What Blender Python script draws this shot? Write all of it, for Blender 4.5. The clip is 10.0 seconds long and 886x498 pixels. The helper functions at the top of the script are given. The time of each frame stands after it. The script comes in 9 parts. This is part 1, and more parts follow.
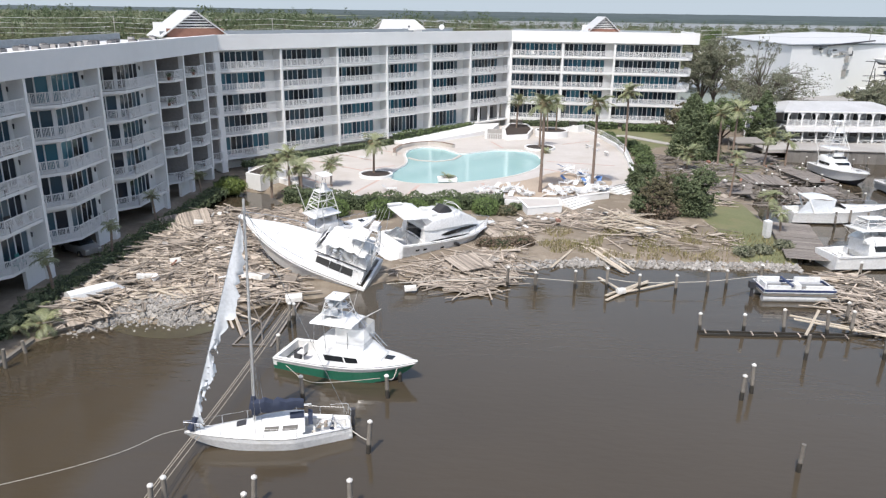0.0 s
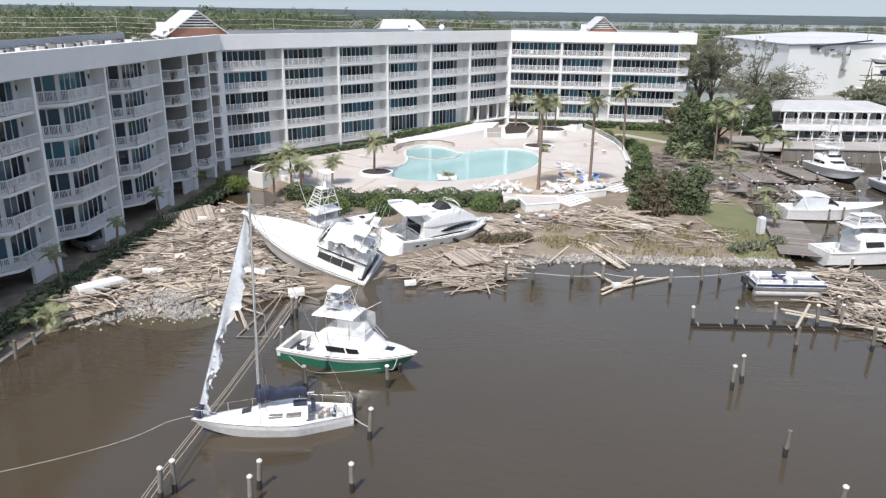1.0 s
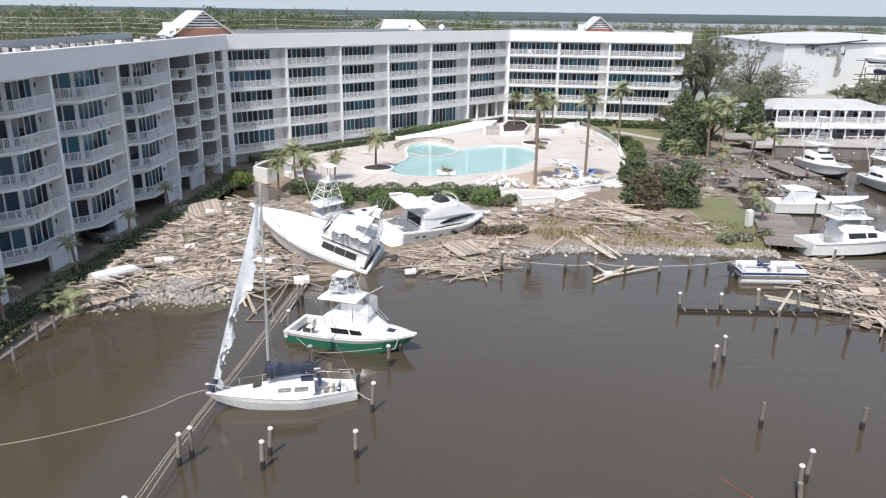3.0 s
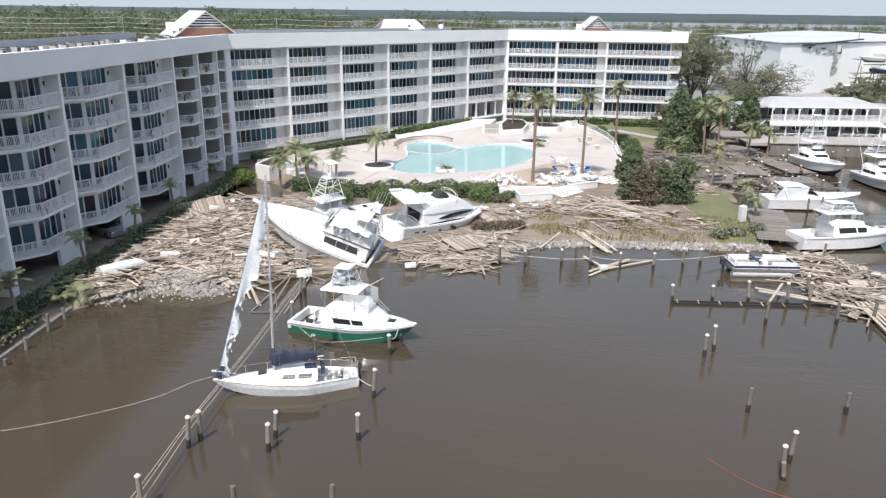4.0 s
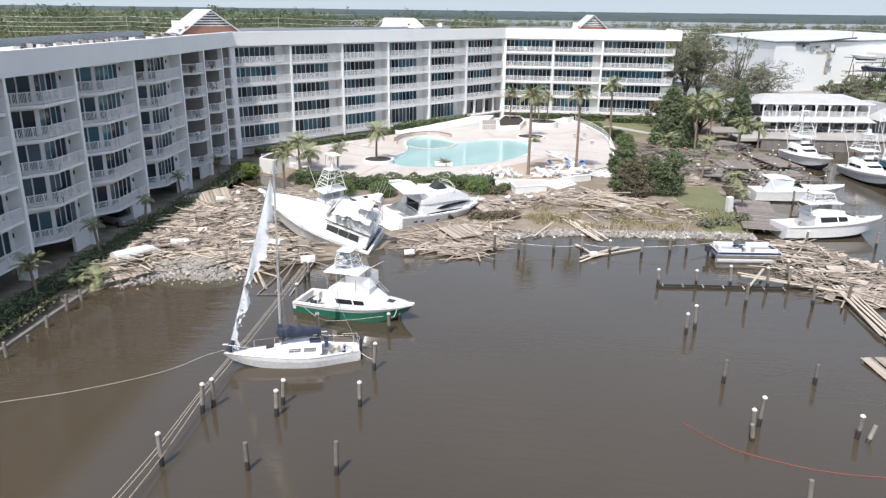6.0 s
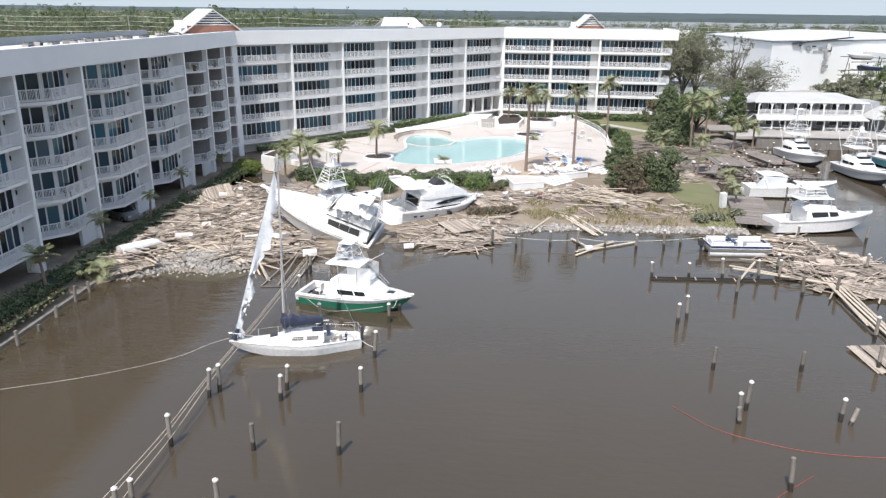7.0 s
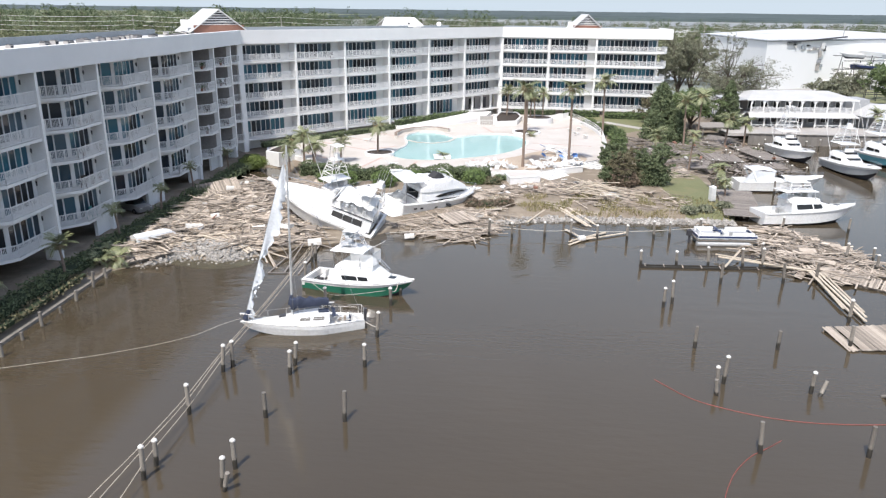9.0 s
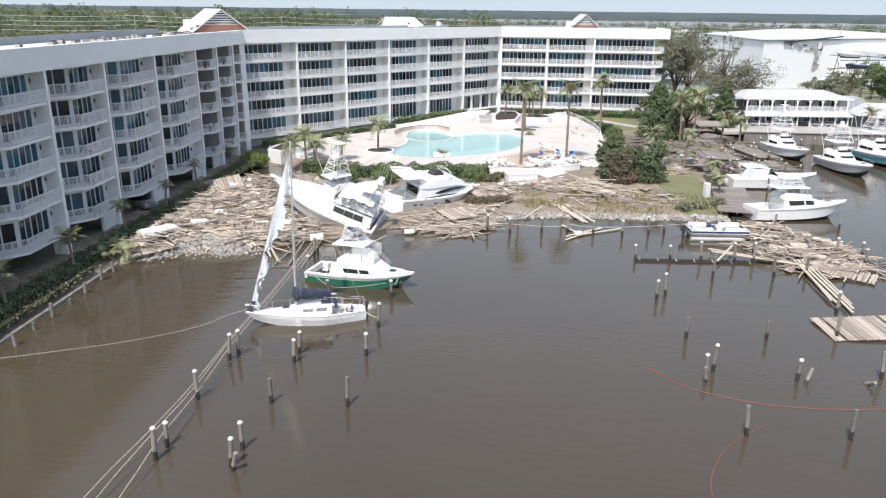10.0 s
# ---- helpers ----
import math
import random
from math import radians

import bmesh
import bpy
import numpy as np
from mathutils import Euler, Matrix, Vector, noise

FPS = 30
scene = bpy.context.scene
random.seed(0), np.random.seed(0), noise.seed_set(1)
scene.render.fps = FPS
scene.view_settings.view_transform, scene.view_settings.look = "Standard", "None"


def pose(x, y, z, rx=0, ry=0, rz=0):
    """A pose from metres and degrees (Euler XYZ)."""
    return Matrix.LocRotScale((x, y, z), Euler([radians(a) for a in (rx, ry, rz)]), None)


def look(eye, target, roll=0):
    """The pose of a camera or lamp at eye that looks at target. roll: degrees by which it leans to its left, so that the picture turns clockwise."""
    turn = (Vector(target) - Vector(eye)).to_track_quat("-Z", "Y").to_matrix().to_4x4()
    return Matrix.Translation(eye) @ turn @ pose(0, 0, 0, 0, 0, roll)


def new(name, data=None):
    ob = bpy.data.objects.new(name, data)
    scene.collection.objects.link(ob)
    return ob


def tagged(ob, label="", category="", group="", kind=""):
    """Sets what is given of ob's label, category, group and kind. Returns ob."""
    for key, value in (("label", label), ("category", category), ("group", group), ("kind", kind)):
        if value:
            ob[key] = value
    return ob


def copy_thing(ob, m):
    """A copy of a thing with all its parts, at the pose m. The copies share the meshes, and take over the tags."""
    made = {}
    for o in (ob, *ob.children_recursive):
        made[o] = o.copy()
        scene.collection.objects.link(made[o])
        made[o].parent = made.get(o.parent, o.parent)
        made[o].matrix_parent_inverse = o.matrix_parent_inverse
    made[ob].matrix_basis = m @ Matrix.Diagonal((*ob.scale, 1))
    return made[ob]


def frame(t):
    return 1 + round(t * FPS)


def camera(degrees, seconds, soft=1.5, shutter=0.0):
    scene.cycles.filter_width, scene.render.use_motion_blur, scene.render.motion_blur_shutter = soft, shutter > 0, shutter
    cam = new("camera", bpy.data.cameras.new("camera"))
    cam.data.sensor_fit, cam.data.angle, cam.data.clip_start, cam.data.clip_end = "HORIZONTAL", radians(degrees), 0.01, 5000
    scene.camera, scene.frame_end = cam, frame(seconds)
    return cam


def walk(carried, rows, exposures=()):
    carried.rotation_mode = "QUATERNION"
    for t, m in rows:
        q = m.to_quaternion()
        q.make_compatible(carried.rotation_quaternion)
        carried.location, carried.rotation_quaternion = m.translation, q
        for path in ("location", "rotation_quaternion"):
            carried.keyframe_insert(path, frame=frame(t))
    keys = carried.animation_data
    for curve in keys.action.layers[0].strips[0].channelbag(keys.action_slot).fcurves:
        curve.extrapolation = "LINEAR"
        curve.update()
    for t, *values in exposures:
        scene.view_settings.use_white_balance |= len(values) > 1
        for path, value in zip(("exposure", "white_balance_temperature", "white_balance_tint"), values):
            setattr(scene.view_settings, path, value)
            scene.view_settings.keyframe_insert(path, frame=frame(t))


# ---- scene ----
cam = camera(62.7, 10.0, soft=1.3)
PATH = [
    (0, (-0.168, -1.612, 22.556), (-0.287, 0.284, 21.932), 0.8),
    (0.5, (-0.058, -2.307, 22.604), (-0.179, -0.41, 21.98), 0.9),
    (1, (0.02, -2.966, 22.622), (-0.1, -1.07, 21.997), 0.8),
    (1.5, (0.126, -3.667, 22.652), (0.005, -1.771, 22.027), 0.8),
    (2, (0.203, -4.38, 22.63), (0.083, -2.484, 22.005), 0.8),
    (2.5, (0.284, -5.108, 22.628), (0.163, -3.212, 22.004), 0.8),
    (4, (0.581, -7.508, 22.639), (0.459, -5.612, 22.014), 0.7),
    (4.5, (0.692, -8.356, 22.641), (0.571, -6.46, 22.016), 0.7),
    (5, (0.849, -9.172, 22.596), (0.727, -7.276, 21.97), 0.7),
    (5.5, (0.978, -9.969, 22.552), (0.855, -8.074, 21.926), 0.7),
    (7, (1.286, -12.408, 22.422), (1.164, -10.512, 21.796), 0.7),
    (7.5, (1.376, -13.222, 22.4), (1.253, -11.327, 21.774), 0.7),
    (8, (1.457, -14.03, 22.431), (1.335, -12.135, 21.804), 0.7),
    (8.5, (1.564, -14.85, 22.42), (1.442, -12.955, 21.794), 0.6),
    (9, (1.649, -15.694, 22.471), (1.526, -13.798, 21.844), 0.7),
    (9.5, (1.727, -16.518, 22.503), (1.605, -14.623, 21.876), 0.7),
    (10, (1.809, -17.38, 22.494), (1.687, -15.485, 21.867), 0.7),
]
walk(cam, [(t, look(eye, target, roll)) for t, eye, target, roll in PATH], exposures=[(0, 0.43, 6540, 10), (5, 0.54, 6540, 10), (10, 0.66, 6540, 10)])
# ---- world, sun ----
SUN_AZ, SUN_EL = (-0.32, -0.947), 58.0
world = bpy.data.worlds.new("sky")
scene.world = world
world.use_nodes = True
wn = world.node_tree.nodes
sky = wn.new("ShaderNodeTexSky")
sky.sky_type, sky.sun_disc = "NISHITA", False
sky.sun_elevation, sky.sun_rotation = radians(SUN_EL), math.atan2(SUN_AZ[0], SUN_AZ[1])
sky.air_density, sky.dust_density, sky.ozone_density = 1.0, 1.5, 1.2
wn["Background"].inputs["Strength"].default_value = 0.172
tint = wn.new("ShaderNodeMix")
tint.data_type, tint.blend_type = "RGBA", "MULTIPLY"
tint.inputs[0].default_value, tint.inputs[7].default_value = 1.0, (1.05, 1.0, 0.975, 1)
world.node_tree.links.new(sky.outputs[0], tint.inputs[6])
# pale blue-grey haze low over the horizon
dirn, sep, low, haze = wn.new("ShaderNodeTexCoord"), wn.new("ShaderNodeSeparateXYZ"), wn.new("ShaderNodeMapRange"), wn.new("ShaderNodeMix")
haze.data_type = "RGBA"
low.inputs["From Min"].default_value, low.inputs["From Max"].default_value = 0.04, 0.7
low.inputs["To Min"].default_value, low.inputs["To Max"].default_value = 1.0, 0.0
haze.inputs[7].default_value = (2.42, 2.82, 3.22, 1)
world.node_tree.links.new(dirn.outputs["Generated"], sep.inputs[0])
world.node_tree.links.new(sep.outputs["Z"], low.inputs["Value"])
world.node_tree.links.new(low.outputs["Result"], haze.inputs[0])
world.node_tree.links.new(tint.outputs[2], haze.inputs[6])
world.node_tree.links.new(haze.outputs[2], wn["Background"].inputs["Color"])
sun = new("sun", bpy.data.lights.new("sun", "SUN"))
sun.data.energy, sun.data.angle, sun.data.color = 3.5, radians(0.6), (1.0, 0.97, 0.93)
sun.matrix_world = look((SUN_AZ[0] * 100, SUN_AZ[1] * 100, 100 * math.tan(radians(SUN_EL))), (0, 0, 0))


# ---- materials ----
def mat(name, a, b=None, rough=0.6, scale=1.0, bump=0.0, metal=0.0, fine=None, rand=0.0, island=0.0, spec=0.5, dirt=None, dirt_scale=0.15, dirt_amt=0.5, stretch=None, coat=0.0, grain=0.78):
    """A surface that wanders between two colours at two scales, with optional stains, relief and random tone per object."""
    m = bpy.data.materials.new(name)
    m.use_nodes = True
    nt = m.node_tree
    N, L = nt.nodes, nt.links
    p = N["Principled BSDF"]
    p.inputs["Roughness"].default_value, p.inputs["Metallic"].default_value = rough, metal
    p.inputs["Specular IOR Level"].default_value = spec
    p.inputs["Coat Weight"].default_value = coat
    b = b or tuple(c * 0.8 for c in a)
    co = N.new("ShaderNodeTexCoord")
    src = co.outputs["Object"]
    if stretch:
        mp = N.new("ShaderNodeMapping")
        mp.inputs["Scale"].default_value = stretch
        L.new(src, mp.inputs["Vector"])
        src = mp.outputs["Vector"]

    def noise_tex(s, detail=4.0):
        n = N.new("ShaderNodeTexNoise")
        n.inputs["Scale"].default_value, n.inputs["Detail"].default_value = s, detail
        L.new(src, n.inputs["Vector"])
        return n.outputs["Fac"]

    def ramp(f, lo, hi):
        r = N.new("ShaderNodeMapRange")
        r.inputs["From Min"].default_value, r.inputs["From Max"].default_value = lo, hi
        L.new(f, r.inputs["Value"])
        return r.outputs["Result"]

    def mix(f, x, y, kind="MIX"):
        k = N.new("ShaderNodeMix")
        k.data_type, k.blend_type = "RGBA", kind
        for s, v in ((k.inputs[0], f), (k.inputs[6], x), (k.inputs[7], y)):
            if hasattr(v, "is_linked"):
                L.new(v, s)
            else:
                s.default_value = v if isinstance(v, (int, float)) else (*v, 1) if len(v) == 3 else v
        return k.outputs[2]

    big, small = noise_tex(scale), noise_tex(fine or scale * 9, 6.0)
    col = mix(ramp(big, 0.3, 0.7), a, b)
    mid = tuple((x + y) / 2 for x, y in zip(a, b))
    col = mix(ramp(small, 0.35, 0.8), col, tuple(c * grain for c in mid))
    if dirt:
        d = noise_tex(dirt_scale, 8.0)
        k = N.new("ShaderNodeMath")
        k.operation = "MULTIPLY"
        L.new(ramp(d, 0.5, 0.72), k.inputs[0])
        k.inputs[1].default_value = dirt_amt
        col = mix(k.outputs[0], col, dirt)
    if rand or island:
        info = N.new("ShaderNodeObjectInfo") if rand else N.new("ShaderNodeNewGeometry")
        h = N.new("ShaderNodeHueSaturation")
        amt = rand or island
        r = N.new("ShaderNodeMapRange")
        r.inputs["To Min"].default_value, r.inputs["To Max"].default_value = 1 - amt, 1 + amt
        L.new(info.outputs["Random" if rand else "Random Per Island"], r.inputs["Value"])
        L.new(r.outputs["Result"], h.inputs["Value"])
        L.new(col, h.inputs["Color"])
        col = h.outputs["Color"]
    L.new(col, p.inputs["Base Color"])
    if bump:
        bp = N.new("ShaderNodeBump")
        bp.inputs["Strength"].default_value, bp.inputs["Distance"].default_value = bump, 0.05
        L.new(small, bp.inputs["Height"])
        L.new(bp.outputs["Normal"], p.inputs["Normal"])
    return m


WHITE = mat("white_render", (0.76, 0.755, 0.74), (0.72, 0.715, 0.70), 0.75, 0.4, 0.05, dirt=(0.5, 0.48, 0.45), dirt_scale=0.5, dirt_amt=0.22, grain=0.94)
FASCIA = mat("fascia_render", (0.76, 0.755, 0.74), (0.72, 0.715, 0.70), 0.7, 0.12, 0.05, dirt=(0.58, 0.565, 0.54), dirt_scale=0.12, dirt_amt=0.2, grain=0.97)
RAIL = mat("rail_white", (0.76, 0.76, 0.75), (0.7, 0.7, 0.7), 0.5, 2.0)
FRAME = mat("frame_grey_white", (0.72, 0.73, 0.73), (0.66, 0.67, 0.67), 0.4, 2.0)
# render darkened to taupe: the shade of deep recesses is in its colour
SHADE_TAUPE = mat("shade_toned_render", (0.34, 0.32, 0.31), (0.29, 0.275, 0.265), 0.8, 0.4, dirt=(0.22, 0.2, 0.19), dirt_scale=0.5, dirt_amt=0.3)
GREYPAINT = mat("grey_parapet", (0.28, 0.31, 0.33), (0.24, 0.27, 0.29), 0.7, 0.3)
ROOFW = mat("white_roof_membrane", (0.62, 0.62, 0.61), (0.55, 0.55, 0.54), 0.8, 0.15, dirt=(0.35, 0.33, 0.3), dirt_scale=0.2)
ROOFG = mat("pale_grey_metal_roof", (0.48, 0.48, 0.475), (0.42, 0.42, 0.415), 0.55, 0.4, dirt=(0.33, 0.32, 0.31), dirt_scale=0.3, dirt_amt=0.5)
ROOFM = mat("white_metal_roof", (0.54, 0.54, 0.53), (0.48, 0.48, 0.475), 0.5, 0.3, grain=0.92)
BRICKY = mat("red_brick", (0.27, 0.14, 0.10), (0.22, 0.11, 0.08), 0.9, 3.0)
CONC = mat("concrete", (0.42, 0.40, 0.37), (0.34, 0.32, 0.30), 0.85, 0.5, 0.2, dirt=(0.2, 0.19, 0.17))
DARK = mat("dark_metal", (0.05, 0.05, 0.055), (0.035, 0.035, 0.04), 0.6, 3.0)
GROUND = mat("muddy_ground", (0.24, 0.195, 0.145), (0.16, 0.13, 0.095), 0.95, 0.25, 0.5, fine=4.0, dirt=(0.32, 0.28, 0.22), dirt_scale=0.6, dirt_amt=0.6)
GRASS = mat("grass", (0.16, 0.165, 0.08), (0.125, 0.135, 0.062), 0.95, 0.2, 0.5, fine=5.0, dirt=(0.2, 0.16, 0.09), dirt_scale=0.35)
DECKM = mat("pool_deck_paving", (0.50, 0.47, 0.435), (0.43, 0.395, 0.36), 0.8, 0.3, 0.1, fine=6.0, dirt=(0.33, 0.275, 0.22), dirt_scale=0.12, dirt_amt=0.6, grain=0.9)
COPING = mat("coping_stone", (0.58, 0.55, 0.51), (0.5, 0.47, 0.43), 0.7, 1.0, dirt=(0.38, 0.33, 0.28), dirt_scale=0.4, dirt_amt=0.4)
DECKP = mat("pink_paving_band", (0.49, 0.37, 0.32), (0.44, 0.33, 0.28), 0.8, 0.6)
WOOD = mat("weathered_plank", (0.42, 0.36, 0.295), (0.29, 0.245, 0.2), 0.85, 1.2, 0.2, rand=0.4, stretch=(1, 6, 6))
WOODG = mat("grey_dock_plank", (0.25, 0.22, 0.195), (0.18, 0.16, 0.14), 0.9, 1.2, 0.2, rand=0.3, stretch=(1, 6, 6))
WOODGI = mat("grey_dock_lumber", (0.27, 0.235, 0.205), (0.17, 0.15, 0.13), 0.9, 1.2, 0.2, island=0.5)
WOODI = mat("weathered_lumber", (0.43, 0.37, 0.305), (0.285, 0.24, 0.195), 0.85, 1.2, 0.2, island=0.6)
PILE = mat("weathered_piling", (0.24, 0.215, 0.185), (0.15, 0.135, 0.115), 0.9, 2.0, 0.3, rand=0.25)
ALGAE = mat("wet_piling", (0.045, 0.04, 0.033), (0.03, 0.027, 0.022), 0.5, 3.0)
GEL = mat("white_gelcoat", (0.80, 0.80, 0.79), (0.76, 0.76, 0.75), 0.22, 0.6, coat=0.3, dirt=(0.6, 0.57, 0.5), dirt_scale=0.7, dirt_amt=0.35)
GELD = mat("nonskid_deck", (0.74, 0.74, 0.72), (0.68, 0.67, 0.65), 0.6, 0.8)
GREEN = mat("green_hull_paint", (0.026, 0.165, 0.10), (0.02, 0.135, 0.085), 0.25, 0.8, coat=0.3)
SMOKE = mat("smoky_window", (0.045, 0.045, 0.045), (0.06, 0.06, 0.058), 0.15, 0.6)
TINT = mat("tinted_window", (0.012, 0.014, 0.016), (0.02, 0.022, 0.024), 0.06, 0.5)
CANVAS = mat("navy_canvas", (0.03, 0.04, 0.075), (0.02, 0.028, 0.05), 0.85, 1.5, 0.2)
SAILW = mat("white_canvas", (0.74, 0.74, 0.72), (0.68, 0.68, 0.66), 0.85, 0.9)
SAIL = mat("torn_sailcloth", (0.62, 0.645, 0.67), (0.52, 0.55, 0.58), 0.8, 0.8)
CHROME = mat("polished_rail", (0.75, 0.75, 0.75), (0.7, 0.7, 0.7), 0.25, 1.0, metal=0.9)
ALU = mat("aluminium_spar", (0.62, 0.62, 0.61), (0.55, 0.55, 0.54), 0.4, 0.5, metal=0.3)
BLACK = mat("black_canvas", (0.02, 0.02, 0.022), (0.03, 0.03, 0.032), 0.7, 2.0)
BOTTOM = mat("antifouling", (0.03, 0.04, 0.06), (0.05, 0.05, 0.06), 0.7, 0.8)
ROPE = mat("rope", (0.55, 0.52, 0.46), (0.45, 0.42, 0.36), 0.9, 4.0)
REDB = mat("red_float_line", (0.30, 0.075, 0.055), (0.24, 0.06, 0.05), 0.6, 4.0)
LEAF = mat("broad_leaves", (0.13, 0.17, 0.075), (0.1, 0.135, 0.06), 0.75, 0.3, island=0.35, spec=0.2)
LEAFS = mat("shrub_leaves", (0.15, 0.205, 0.075), (0.115, 0.165, 0.06), 0.7, 0.3, island=0.3, spec=0.2)
LEAFD = mat("dark_leaves", (0.14, 0.17, 0.092), (0.11, 0.138, 0.075), 0.75, 0.4, island=0.35, spec=0.2)
DEADB = mat("dead_leaves", (0.2, 0.155, 0.115), (0.15, 0.115, 0.085), 0.85, 0.3, island=0.4, spec=0.2)
LEAFB = mat("wilted_leaves", (0.155, 0.14, 0.085), (0.115, 0.105, 0.065), 0.8, 0.3, island=0.4, spec=0.2)
FARW = mat("far_woods", (0.10, 0.135, 0.062), (0.145, 0.14, 0.085), 0.9, 0.012, fine=0.1, island=0.22)
PINE = mat("pine_needles", (0.085, 0.115, 0.062), (0.105, 0.132, 0.075), 0.9, 0.03, island=0.3, spec=0.2)
OLIVE = mat("thinned_woods", (0.17, 0.165, 0.105), (0.13, 0.145, 0.08), 0.9, 0.03, island=0.3, spec=0.2)
# ridge green shifted to blue: distance haze is part of the colour
RIDGE = mat("haze_tinted_ridge_woods", (0.06, 0.08, 0.078), (0.036, 0.052, 0.052), 0.95, 0.01, fine=0.06)
PALM = mat("palm_fronds", (0.225, 0.24, 0.12), (0.17, 0.19, 0.095), 0.5, 0.6, island=0.3)
PALMD = mat("dry_palm_fronds", (0.25, 0.2, 0.11), (0.2, 0.16, 0.09), 0.8, 0.6, island=0.3)
BARK = mat("palm_bark", (0.25, 0.185, 0.145), (0.18, 0.135, 0.105), 0.95, 1.0, 0.5)
BARKD = mat("tree_bark", (0.12, 0.095, 0.075), (0.09, 0.07, 0.055), 0.95, 1.5, 0.5)
MULCH = mat("dark_mulch", (0.05, 0.037, 0.03), (0.035, 0.026, 0.02), 0.95, 1.0, 0.5)
SHOAL = mat("shallow_mud", (0.085, 0.072, 0.04), (0.065, 0.054, 0.034), 0.25, 0.5, fine=3.0, dirt=(0.1, 0.095, 0.045), dirt_scale=0.4)
MUDF = mat("mud_film", (0.42, 0.34, 0.26), (0.36, 0.29, 0.22), 0.8, 0.4, fine=5.0)
LEAFY = mat("yellow_green_leaves", (0.15, 0.19, 0.04), (0.11, 0.15, 0.035), 0.6, 0.4, island=0.3)
LEAFG = mat("rough_grass_blades", (0.11, 0.105, 0.055), (0.13, 0.11, 0.065), 0.8, 0.4, island=0.3)
LEAFG2 = mat("grey_green_leaves", (0.18, 0.195, 0.13), (0.195, 0.195, 0.14), 0.8, 0.4, island=0.35, spec=0.2)
STRAW = mat("straw_grass", (0.26, 0.21, 0.11), (0.17, 0.17, 0.07), 0.85, 0.3, island=0.4)
FOAM = mat("white_foam", (0.72, 0.71, 0.68), (0.62, 0.60, 0.56), 0.8, 1.0, dirt=(0.35, 0.3, 0.24), dirt_scale=2.0)
SWALL = mat("grey_sheet_piling", (0.20, 0.185, 0.17), (0.155, 0.145, 0.13), 0.9, 0.6, 0.3, rand=0.15)
PILEG = mat("grey_boards", (0.27, 0.25, 0.225), (0.21, 0.195, 0.175), 0.9, 1.0, 0.2)
PALEW = mat("pale_plank", (0.50, 0.43, 0.34), (0.42, 0.36, 0.28), 0.85, 1.0, 0.2, rand=0.15)
SHEDG = mat("green_grey_cladding", (0.33, 0.37, 0.35), (0.28, 0.32, 0.3), 0.7, 0.3)
ROCK = mat("rubble", (0.36, 0.34, 0.315), (0.26, 0.245, 0.22), 0.9, 1.0, 0.3, island=0.3)
ASPH = mat("pale_yard_paving", (0.34, 0.33, 0.31), (0.27, 0.26, 0.245), 0.9, 0.3, 0.2, fine=6.0)
BLUE = mat("blue_fabric", (0.12, 0.24, 0.5), (0.1, 0.2, 0.42), 0.8, 2.0)
TEAL = mat("teal_plastic", (0.03, 0.22, 0.2), (0.03, 0.2, 0.18), 0.5, 2.0)
SIDING = mat("grey_siding", (0.36, 0.37, 0.38), (0.31, 0.32, 0.33), 0.8, 0.5)
WAREH = mat("white_metal_cladding", (0.74, 0.745, 0.74), (0.70, 0.705, 0.70), 0.5, 0.03, dirt=(0.72, 0.71, 0.69), dirt_scale=0.06, dirt_amt=0.2, grain=0.97)
GREYGEL = mat("grey_hull_paint", (0.4, 0.42, 0.43), (0.36, 0.38, 0.39), 0.3, 0.6, coat=0.3)
AQUA = mat("aqua_hull_paint", (0.12, 0.36, 0.42), (0.1, 0.32, 0.38), 0.3, 0.6, coat=0.3)
SILVER = mat("silver_car_paint", (0.4, 0.4, 0.4), (0.36, 0.36, 0.36), 0.3, 0.8, metal=0.5)
LIGHTGREY = mat("pale_bottom_paint", (0.5, 0.5, 0.48), (0.42, 0.42, 0.4), 0.5, 0.6)
TYRE = mat("tyre_rubber", (0.02, 0.02, 0.02), (0.025, 0.025, 0.025), 0.8, 3.0)


def glass(name, cols):
    """Tinted sliding-door glass: the drawn blinds and dark rooms behind give each pane its own tone."""
    m = bpy.data.materials.new(name)
    m.use_nodes = True
    nt = m.node_tree
    p = nt.nodes["Principled BSDF"]
    info = nt.nodes.new("ShaderNodeObjectInfo")
    r = nt.nodes.new("ShaderNodeValToRGB")
    r.color_ramp.interpolation = "CONSTANT"
    while len(r.color_ramp.elements) < len(cols):
        r.color_ramp.elements.new(0.5)
    for i, (e, c) in enumerate(zip(r.color_ramp.elements, cols)):
        e.position, e.color = i / len(cols), (*c, 1)
    nt.links.new(info.outputs["Random"], r.inputs["Fac"])
    nt.links.new(r.outputs["Color"], p.inputs["Base Color"])
    p.inputs["Roughness"].default_value = 0.04
    p.inputs["Specular IOR Level"].default_value = 0.35
    return m


GLASS = glass("tinted_door_glass", [(0.014, 0.018, 0.026), (0.022, 0.036, 0.052), (0.03, 0.06, 0.085), (0.014, 0.017, 0.022), (0.05, 0.105, 0.14), (0.025, 0.045, 0.06), (0.08, 0.12, 0.15), (0.018, 0.024, 0.036)])
GLASSB = glass("teal_door_glass", [(0.03, 0.12, 0.17), (0.05, 0.15, 0.2), (0.025, 0.09, 0.14), (0.04, 0.13, 0.17), (0.02, 0.05, 0.08)])


